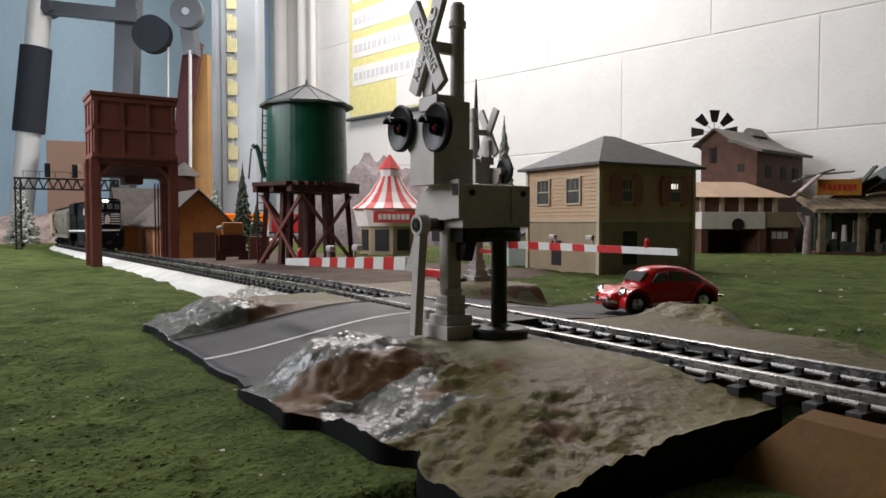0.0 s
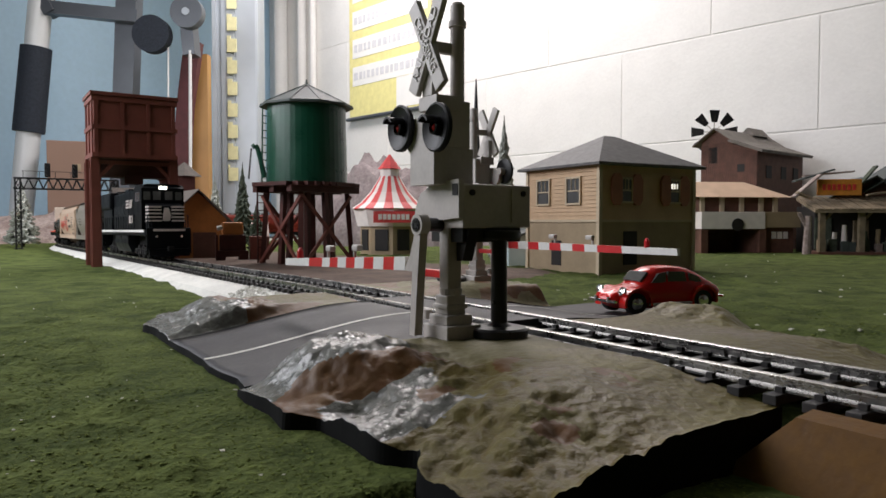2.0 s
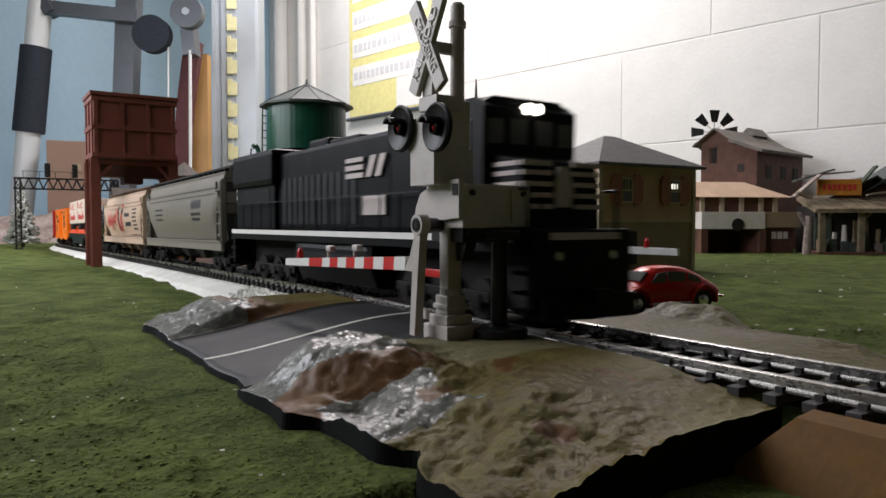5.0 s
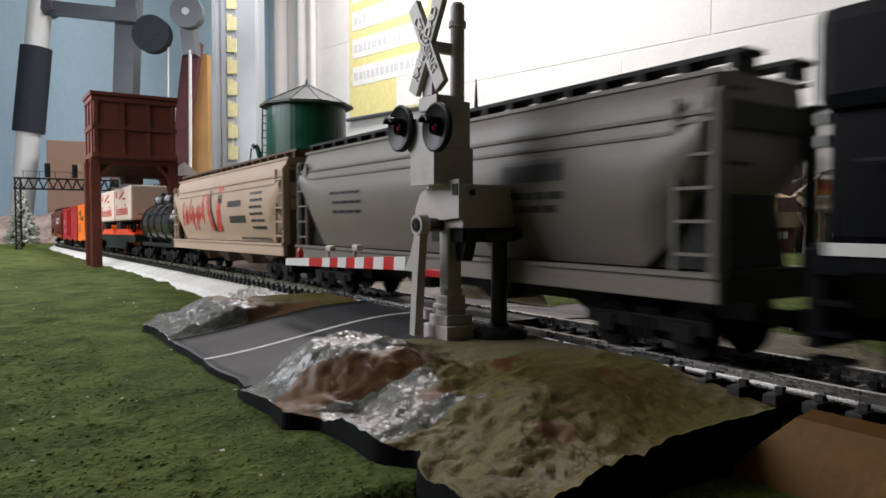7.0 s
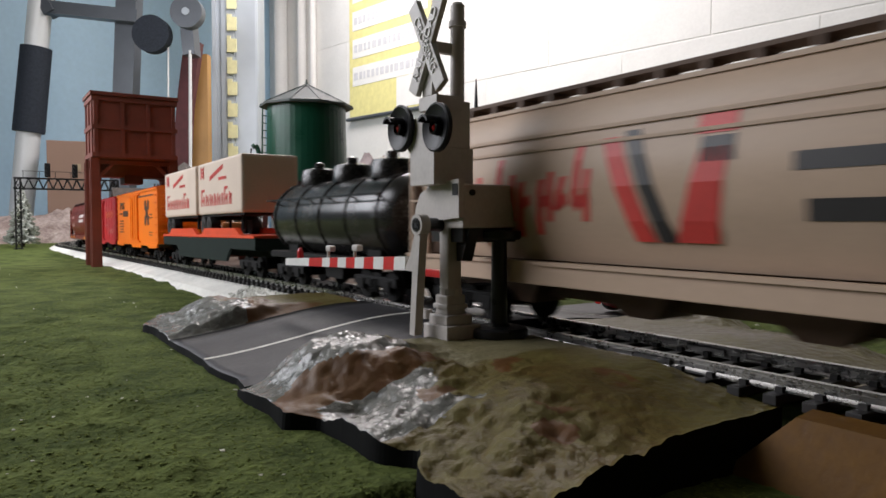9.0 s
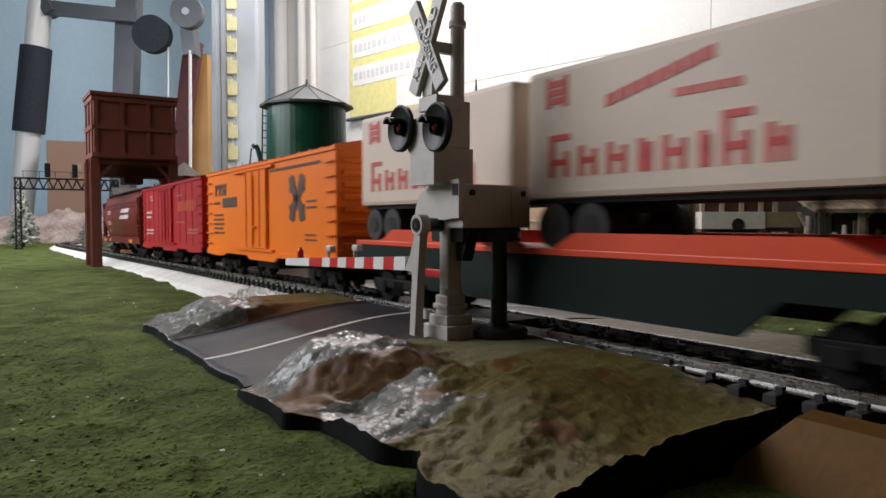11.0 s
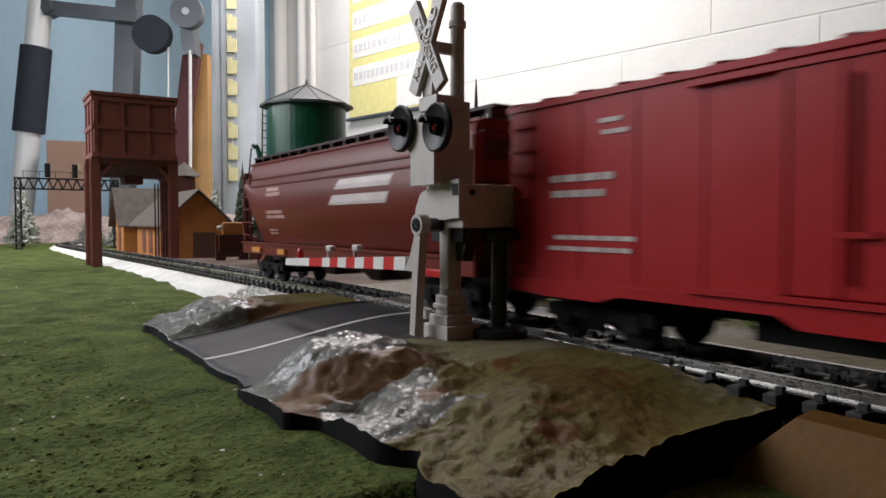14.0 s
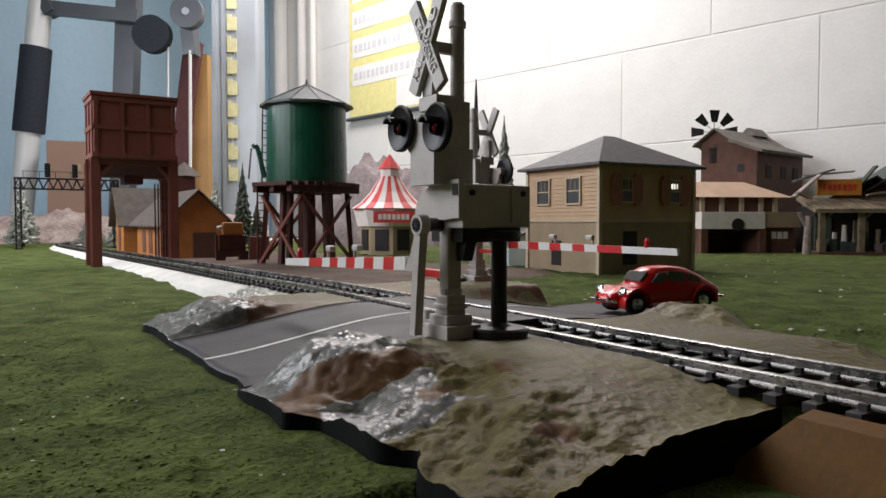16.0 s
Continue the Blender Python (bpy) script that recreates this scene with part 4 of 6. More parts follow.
    for sy in (-1, 1):
        bm = nb()
        cyl(bm, (h - 0.4, sy * 9.5, 18.0), (h + 0.6, sy * 9.5, 18.0), 1.0, n=12)
        part("ditch_light", bm, M["chrome"], root)
    bm = nb()
    for pl in (rect(4, 18, 41, 42.6), rect(4, 18, 43.6, 45.2), rect(4, 18, 46.2, 47.6), [(20, 41), (24, 41), (28, 47.6), (24, 47.6)], [(27, 41), (31, 41), (35, 47.6), (31, 47.6)]):
        prism(bm, [(x + 6, z - 1) for x, z in pl], -13.6, -13.1, "y")
    prism(bm, rect(22, 40, 28, 34), -13.4, -12.9, "y")
    part("side_emblem", bm, M["printwhite"], root, "white side emblem bars")
    # rails, tanks, steps
    bm = nb()
    for sy in (-1, 1):
        for i in range(15):
            x = -h + 8 + i * (L - 60) / 14
            cyl(bm, (x, sy * 17, 22.6), (x, sy * 17, 34), 0.3, n=6)
        bar(bm, (-h + 8, sy * 17, 34), (h - 52, sy * 17, 34), 0.5, 0.5)
        for a, b in (((h - 4, sy * 15.5, 8), (h - 4, sy * 15.5, 33)), ((h - 9, sy * 16, 33), (h - 4, sy * 15.5, 33))):
            cyl(bm, a, b, 0.4, n=6)
        cyl(bm, (h - 2, sy * 13, 22), (h - 2, sy * 13, 30), 0.35, n=6)
    part("handrail", bm, M["locograte"], root)
    bm = nb()
    prism(bm, [(-15.5, 18.5), (-16.4, 12), (-13, 4.2), (13, 4.2), (16.4, 12), (15.5, 18.5)], -34, 34, "x")
    part("fuel_tank", bm, M["loco"], root, "rounded black fuel tank")
    bm = nb()
    for sy in (-1, 1):
        cyl(bm, (-30, sy * 13.8, 16.6), (-2, sy * 13.8, 16.6), 2.6, n=12)
        cyl(bm, (2, sy * 13.8, 16.6), (32, sy * 13.8, 16.6), 2.6, n=12)
    part("air_reservoir", bm, M["locograte"], root)
    for sx in (-1, 1):
        for sy in (-1, 1):
            bm = nb()
            for i in range(4):
                box(bm, sx * (h - 4.5) - 3.5, sx * (h - 4.5) + 3.5, sy * 15.5 - 2.0, sy * 15.5 + 2.0, 5 + i * 4.4, 5.8 + i * 4.4)
            part("step", bm, M["loco"], root)
    truck(root, -h + 50, 3, 19.5, 5.8)
    truck(root, h - 50, 3, 19.5, 5.8)
    bm = nb()
    box(bm, -L / 2 + 8, L / 2 - 8, -6.5, 6.5, 3.0, 18.6, None, 0.4)
    part("underbody", bm, M["under"], root, "black underbody between the trucks")
    couplers(root, L)
    raise_body(root, 1.12)
    return root


def tank_car(s0, s1):
    L = (s1 - s0) * 1000
    h = L / 2
    root = thing("tank_car", Matrix(), "short glossy black three-dome tank car", "freight car", "cars of the train")
    bm = nb()
    ring = 28
    R0, zc = 16.0, 29.0
    rows = []
    for x, f in ((-h + 3, 0.55), (-h + 4.5, 0.82), (-h + 8, 0.97), (-h + 12, 1), (h - 12, 1), (h - 8, 0.97), (h - 4.5, 0.82), (h - 3, 0.55)):
        rows.append([bm.verts.new((x, f * R0 * math.cos(2 * math.pi * i / ring), zc + f * R0 * math.sin(2 * math.pi * i / ring))) for i in range(ring)])
    for a, b in zip(rows, rows[1:]):
        for i in range(ring):
            bm.faces.new((a[i], a[(i + 1) % ring], b[(i + 1) % ring], b[i]))
    bm.faces.new(rows[0][::-1])
    bm.faces.new(rows[-1])
    bmesh.ops.recalc_face_normals(bm, faces=bm.faces)
    part("tank", bm, M["tankcar"], root, "glossy black tank", True)
    for x in (-h * 0.55, 0, h * 0.55):
        bm = nb()
        lathe(bm, [(8.5, 0), (8.5, 5.5), (7.6, 7.0), (4.5, 7.8), (0.5, 8.2)], (x, 0, zc + R0 - 1.6), 22)
        d = part("dome", bm, M["tankcar"], root, "riveted dome", True)
        bm = nb()
        lathe(bm, [(2.2, 0), (2.2, 2.2), (0.4, 2.8)], (x + 3, -2, zc + R0 + 6), 10)
        part("valve", bm, M["tankcar"], d)
    bm = nb()
    for x in np.linspace(-h + 12, h - 12, 5):
        for i in range(ring):
            a, b = 2 * math.pi * i / ring, 2 * math.pi * (i + 1) / ring
            bar(bm, (x, 16.2 * math.cos(a), zc + 16.2 * math.sin(a)), (x, 16.2 * math.cos(b), zc + 16.2 * math.sin(b)), 1.0, 0.5)
    part("tank_band", bm, M["tankcar"], root)
    bm = nb()
    for sy in (-1, 1):
        bar(bm, (-h + 6, sy * 17.4, 37), (h - 6, sy * 17.4, 37), 0.7, 0.7)
        for x in np.linspace(-h + 10, h - 10, 6):
            bar(bm, (x, sy * 14, 36), (x, sy * 17.4, 37), 0.5, 0.5)
    part("handrail", bm, M["tankcar"], root)
    bm = nb()
    box(bm, -h, h, -13.5, 13.5, 11.5, 14.2, None, 0.3)
    for sx in (-1, 1):
        box(bm, sx * (h - 22) - 5, sx * (h - 22) + 5, -11, 11, 13, 20)
    box(bm, -8, 8, -9, 9, 5, 11)
    part("underframe", bm, M["under"], root)
    truck(root, -h + 20, 2, 19)
    truck(root, h - 20, 2, 19)
    couplers(root, L)
    return root


def trailer_on(root, x0, x1):
    bm = nb()
    box(bm, x0, x1, -15.5, 15.5, 34.5, 68.5, None, 1.6)
    t = part("trailer", bm, M["trailer"], root, "cream highway trailer with red print")
    bm = nb()
    r = random.Random(int(x0))
    L = x1 - x0
    polys = [rect(x0 + 7, x0 + 14, 59 + k * 2.2, 60.6 + k * 2.2) for k in range(3)] + [rect(x0 + 7, x0 + 8.4, 58, 66), rect(x0 + 12.5, x0 + 14, 58, 66)]
    x = x0 + 8
    for i, w in enumerate((8, 7, 7, 5, 7, 4, 7, 6)):
        top = 51 if i in (0, 6) else 47.5
        lo = 40
        polys += [rect(x, x + 1.7, lo, top), rect(x, x + w - 1.4, lo + 3.0, lo + 4.6), rect(x + w - 3, x + w - 1.4, lo, lo + 6.5)]
        if i in (0, 6):
            polys.append(rect(x, x + w - 1, top - 1.6, top))
        x += w * (L - 18) / 54
    a = x0 + 26
    for k in range(8):
        polys.append([(a + k * 3.4, 56 + k * 0.8), (a + k * 3.4 + 2.7, 56.6 + k * 0.8), (a + k * 3.4 + 2.7, 59.4 + k * 0.8), (a + k * 3.4, 58.8 + k * 0.8)])
    polys += [rect(a + 18 + k * 3, a + 20.2 + k * 3, 55.5, 57.3) for k in range(5)]
    for pl in polys:
        prism(bm, pl, -15.72, -15.4, "y")
    part("red_print", bm, M["printred"], t, "red block print without letters")
    bm = nb()
    box(bm, x0 + 1, x1 - 1, -14, 14, 33.3, 34.6)
    box(bm, x0 + 4, x0 + 26, -9, 9, 31, 33.5)
    cyl(bm, (x1 - 14, -10, 24.5), (x1 - 14, -10, 33.5), 1.0, n=8)
    cyl(bm, (x1 - 14, 10, 24.5), (x1 - 14, 10, 33.5), 1.0, n=8)
    part("undercarriage", bm, M["under"], t)
    for ob in (t, *t.children):
        for v in ob.data.vertices:
            if v.co.z > 0.0309:
                v.co.z = 0.0329 + (v.co.z - 0.0345) * 0.90
    for ax in (x0 + 9, x0 + 21):
        for sy in (-1, 1):
            bm = nb()
            cyl(bm, (ax, sy * 9.5, 26.6), (ax, sy * 15, 26.6), 5.2, n=22)
            part("tyre", bm, M["tyre"], t)
            bm = nb()
            cyl(bm, (ax, sy * 15.0, 26.6), (ax, sy * 15.3, 26.6), 2.6, n=16)
            part("wheel_hub", bm, M["cargreyd"], t)


def flat_car(s0, s1):
    L = (s1 - s0) * 1000
    h = L / 2
    root = thing("flat_car", Matrix(), "dark green flatcar with orange deck carrying two cream trailers", "freight car", "cars of the train")
    bm = nb()
    prism(bm, [(-h, 20), (-h, 14), (-h + 40, 14), (-h + 48, 7), (h - 48, 7), (h - 40, 14), (h, 14), (h, 20)], -16.5, -15.2, "y")
    prism(bm, [(-h, 20), (-h, 14), (-h + 40, 14), (-h + 48, 7), (h - 48, 7), (h - 40, 14), (h, 14), (h, 20)], 15.2, 16.5, "y")
    box(bm, -h, h, -15.3, 15.3, 13.8, 19.6)
    part("side_sill", bm, M["flat"], root, "dark green fishbelly frame")
    bm = nb()
    box(bm, -h + 1, h - 1, -16.8, 16.8, 19.7, 21.2, None, 0.2)
    part("deck", bm, M["flatred"], root, "orange deck")
    for a, b in ((-h + 18, -8), (2, h - 22)):
        for sy in (-1, 1):
            bm = nb()
            prism(bm, [(a, 21), (a + 8, 25.0), (b - 10, 25.0), (b, 21)], sy * 15.4 - 1.2, sy * 15.4 + 1.2, "y")
            part("guide_rail", bm, M["flatred"], root, "orange wheel guide")
    trailer_on(root, -h + 2, -h + 86)
    trailer_on(root, -h + 92, -h + 176)
    truck(root, -h + 22)
    truck(root, h - 22)
    couplers(root, L)
    return root


# (thing, first end, last end) along the track at the start of the clip
TRAIN = [
    (locomotive(0.900, 1.142), 0.900, 1.142),
    (hopper("covered_hopper", 1.157, 1.357, M["cargrey"], M["cargreyd"], "grey covered hopper with rounded sides and ends coloured as in shade", grey_marks), 1.157, 1.357),
    (hopper("covered_hopper", 1.372, 1.574, M["cartan"], M["cartand"], "beige covered hopper with a red emblem and stripes", tan_marks), 1.372, 1.574),
    (tank_car(1.588, 1.708), 1.588, 1.708),
    (flat_car(1.722, 1.921), 1.722, 1.921),
    (boxcar("boxcar", 1.935, 2.108, M["carorange"], "orange boxcar with black cross emblem", orange_marks, False), 1.935, 2.108),
    (boxcar("boxcar", 2.121, 2.295, M["carred"], "dark red boxcar with faded white stencils", red_marks), 2.121, 2.295),
    (hopper("covered_hopper", 2.310, 2.506, M["carmaroon"], M["carmaroond"], "maroon covered hopper with white double bar emblem", maroon_marks), 2.310, 2.506),
]

# ---- crossing gate with signals ----


def crossing_gate(m, reach=91.0, droop=3.4):
    root = thing("crossing_gate", m, "grey plastic crossing gate with crossbuck, twin signals and lowered striped arm", "crossing gate", "gates of the crossing")
    bm = nb()
    box(bm, -5.4, 5.4, -4.4, 5.8, -2.0, 2.2, None, 0.4)
    box(bm, -4.0, 4.0, -3.6, 4.2, 2.0, 4.6, None, 0.4)
    box(bm, -2.7, 2.7, -2.6, 3.0, 4.4, 9.5, None, 0.5)
    box(bm, -3.1, 3.1, -3.0, 3.4, 6.0, 7.2, None, 0.3)
    cyl(bm, (-5.2, -3.2, 3.0), (-5.2, -3.2, 5.4), 1.1, n=12)
    part("base", bm, M["gate"], root, "stepped grey base")
    bm = nb()
    box(bm, -2.0, 2.0, -1.8, 2.2, 8, 26.5, None, 0.4)
    cyl(bm, (0, 0.4, 8.5), (0, 0.4, 11), 2.8, n=14)
    part("post", bm, M["gate"], root)
    bm = nb()
    box(bm, -8.0, 8.5, -1.9, 18.9, 26.0, 36.6, None, 0.5)
    box(bm, 8.3, 8.8, 12.6, 18.0, 27.5, 35.5)
    mech = part("mechanism_box", bm, M["gate"], root, "grey mechanism box with pin holes")
    bm = nb()
    prism(bm, [(-11.5, 27.5), (-11.0, 31.0), (-8.8, 34.6), (-3, 36.9), (8.5, 37.7), (8.5, 28.5), (2, 28.0), (-8, 28.0)], -3.2, -1.7, "y")
    part("arm_shroud", bm, M["gate"], mech, "curved shroud over the arm pivot")
    bm = nb()
    box(bm, 6.0, 8.2, -3.4, -1.5, 33.8, 36.6)
    for y in (0.6, 16.2):
        cyl(bm, (8.4, y, 34.5), (9.1, y, 34.5), 0.75, n=10)
    part("pin_hole", bm, M["dark"], mech)
    # signals on their pillar
    bm = nb()
    prism(bm, [(-7.4, 36.5), (3.4, 36.5), (3.4, 44.5), (6.2, 47.0), (6.2, 51.5), (2.0, 53), (-6.0, 53), (-10.2, 51.5), (-10.2, 47.0), (-7.4, 44.5)], -6.9, -4.5, "y")
    box(bm, -7.2, 3.2, -4.6, 4.9, 36.5, 45.5, None, 0.3)
    box(bm, -3.6, 3.2, -4.6, 4.0, 45.4, 57.0, None, 0.4)
    part("signal_pillar", bm, M["gate"], root, "grey pillar carrying the signals")
    for x, zc, rad in ((-10.6, 51.1, 5.9), (6.2, 49.6, 5.8)):
        bm = nb()
        tilt = Matrix.Translation((x, -7.0, zc)) @ Matrix.Rotation(radians(90), 4, "X")
        lathe(bm, [(0.4, 0.0), (rad - 0.5, 0.0), (rad, 0.3), (rad, 1.3), (rad - 0.5, 1.6), (rad - 1.2, 1.3), (rad - 2.6, 0.8), (1.9, 0.6), (1.7, 2.0), (1.3, 2.2), (1.1, 1.0), (0.2, 0.9)], (0, 0, 0), 40)
        bmesh.ops.transform(bm, matrix=tilt, verts=bm.verts)
        disc = part("signal_disc", bm, M["target"], root, "round black signal target with hood", True)
        bm = nb()
        lathe(bm, [(1.05, 0.9), (0.9, 1.6), (0.5, 1.9), (0.1, 2.0)], (0, 0, 0), 16)
        bmesh.ops.transform(bm, matrix=tilt, verts=bm.verts)
        part("signal_lens", bm, M["lens"], disc, "red lens", True)
        bm = nb()
        arc = [math.pi * (0.1 + 0.8 * k / 12) for k in range(13)]
        prism(bm, [(x + 2.2 * math.cos(a), zc + 0.5 + 2.2 * math.sin(a)) for a in arc] + [(x + 1.7 * math.cos(a), zc + 0.5 + 1.7 * math.sin(a)) for a in arc[::-1]], -11.9, -7.8, "y")
        part("hood", bm, M["target"], disc, "black hood over the lens", True)
        bm = nb()
        cyl(bm, (x, -7.2, zc), (x, -4.4, zc), 1.6, n=14)
        part("signal_back", bm, M["gate"], disc)
    bm = nb()
    cyl(bm, (1.0, 1.6, 45), (1.0, 1.6, 80.5), 1.75, n=18)
    cyl(bm, (1.0, 1.6, 75.2), (1.0, 1.6, 76.6), 2.2, n=18)
    cyl(bm, (1.0, 1.6, 80.5), (1.0, 1.6, 81.2), 1.75, 1.2, n=18)
    part("mast", bm, M["gate"], root, "round grey mast", True)
    bm = nb()
    box(bm, -4.6, 3.6, -6.2, 1.5, 54.5, 58.0, None, 0.3)
    box(bm, -3.2, 1.2, -6.0, -4.0, 58, 66, None, 0.2)
    box(bm, -1.0, 1.0, -5.0, 1.4, 68.6, 71.2, None, 0.2)
    part("bracket", bm, M["gate"], root)
    for sgn, word in ((1, "CROSSING"), (-1, "RAIL  ROAD")):
        mm = Matrix.Translation((0.4, -6.6, 70.0)) @ Matrix.Rotation(radians(sgn * 60), 4, "Y")
        bm = nb()
        box(bm, -12.4, 12.4, -0.75, 0.75, -2.1, 2.1, mm, 0.25)
        board = part("crossbuck_board", bm, M["gate"], root, "grey crossbuck board with raised letters")
        tb = text_bm(word, 3.4, 0.14)
        bmesh.ops.transform(tb, matrix=mm @ Matrix.Translation((0, -0.95, 0)) @ Matrix.Rotation(radians(90), 4, "X"), verts=tb.verts)
        part("raised_letters", tb, M["letters"], board, "raised letters")
    # the arm and its weight
    bm = nb()
    prism(bm, [(-4.8, -0.5), (-2.4, -0.5), (-1.0, 14), (0.3, 25.5), (-2.3, 25.5), (-3.6, 14)], -8.8, -6.6, "y")
    cyl(bm, (-1.2, -9.0, 26.8), (-1.2, -6.4, 26.8), 2.6, n=24)
    lever = part("lever", bm, M["gate"], root, "grey lever arm with pivot ring")
    bm = nb()
    cyl(bm, (-1.2, -9.3, 26.8), (-1.2, -1.5, 26.8), 1.7, n=14)
    for k in range(6):
        a = k * math.pi / 3
        cyl(bm, (-1.2 + 1.0 * math.cos(a), -9.6, 26.8 + 1.0 * math.sin(a)), (-1.2 + 1.0 * math.cos(a), -9.2, 26.8 + 1.0 * math.sin(a)), 0.3, n=6)
    part("pivot", bm, M["black"], lever)
    arm = nb()
    prism(arm, [(-3.2, 26.0), (-1.0, 26.0), (-4.6, 15.2), (-9.0, 15.2), (-6.2, 18.8)], -7.9, -5.4, "y")
    part("arm_link", arm, M["gate"], root)
    n, x = 12, -8.5
    for i in range(n):
        w = (reach - 8.5) * (0.069 if i < 9 else 0.1263)
        x1 = x - w
        f0, f1 = (-8.5 - x) / (reach - 8.5), (-8.5 - x1) / (reach - 8.5)
        zc0, zc1 = 17.0 - droop * f0, 17.0 - droop * f1
        h0, h1 = 1.75 - 0.55 * f0, 1.75 - 0.55 * f1
        bm = nb()
        sl = 1.2
        prism(bm, [(x, zc0 - h0), (x + sl * 0.3, zc0 + h0), (x1 + sl * 0.3, zc1 + h1), (x1, zc1 - h1)], -8.0, -6.4, "y")
        part("arm_stripe", bm, M["red"] if i in (1, 3, 5, 7, 9) else M["white"], root, "red arm section" if i in (1, 3, 5, 7, 9) else "white arm section")
        x = x1
    for x, mt in ((-reach * 0.42, "white"), (-reach * 0.62, "white"), (-reach * 0.87, "red")):
        z = 17.0 - droop * (-8.5 - x) / (reach - 8.5) + 1.2
        bm = nb()
        cyl(bm, (x, -7.2, z), (x, -7.2, z + 2.4), 0.5 if mt == "white" else 1.1, n=10)
        if mt == "white":
            box(bm, x - 0.2, x + 3.4, -8.2, -6.2, z + 2.2, z + 4.0, None, 0.5)
        else:
            cyl(bm, (x, -7.2, z + 2.4), (x, -7.2, z + 3.6), 1.1, 0.4, n=10)
        part("arm_lamp", bm, M["gate"] if mt == "white" else M["red"], root, "small lamp on the arm")
    bm = nb()
    box(bm, -15.0, -5.0, 1.4, 3.0, 13.0, 15.0, None, 0.2)
    part("arm_tail", bm, M["red"], root, "short red tail of the arm")
    # black wedge and slab added for the dark area under the box
    bm = nb()
    prism(bm, [(3, 26), (8.5, 26), (5.5, 18), (3, 18)], 0, 3, "y")
    box(bm, -7, 7, -1, 17, 22.5, 26.2, None, 0.3)
    part("underbox", bm, M["black"], root, "black block standing in for the shade below the box")
    # the black spool
    bm = nb()
    lathe(bm, [(2.4, -5), (2.4, -1.6), (6.6, -1.4), (7.2, -0.8), (7.2, 0.8), (6.6, 1.3), (3.0, 1.6), (2.1, 2.4), (1.9, 23.0), (5.0, 23.1), (5.4, 23.6), (5.4, 25.0), (4.8, 25.4), (1, 25.5)], (6.5, 10.5, 0), 30)
    part("black_spool", bm, M["black"], root, "black plastic spool post", True)
    return root


crossing_gate(along(*T(0.1455, -0.031, 0.0125)))
crossing_gate(along(0.0165, 0.3365, 0.0125, 180), 110.0, 0.2)
# ---- little car ----


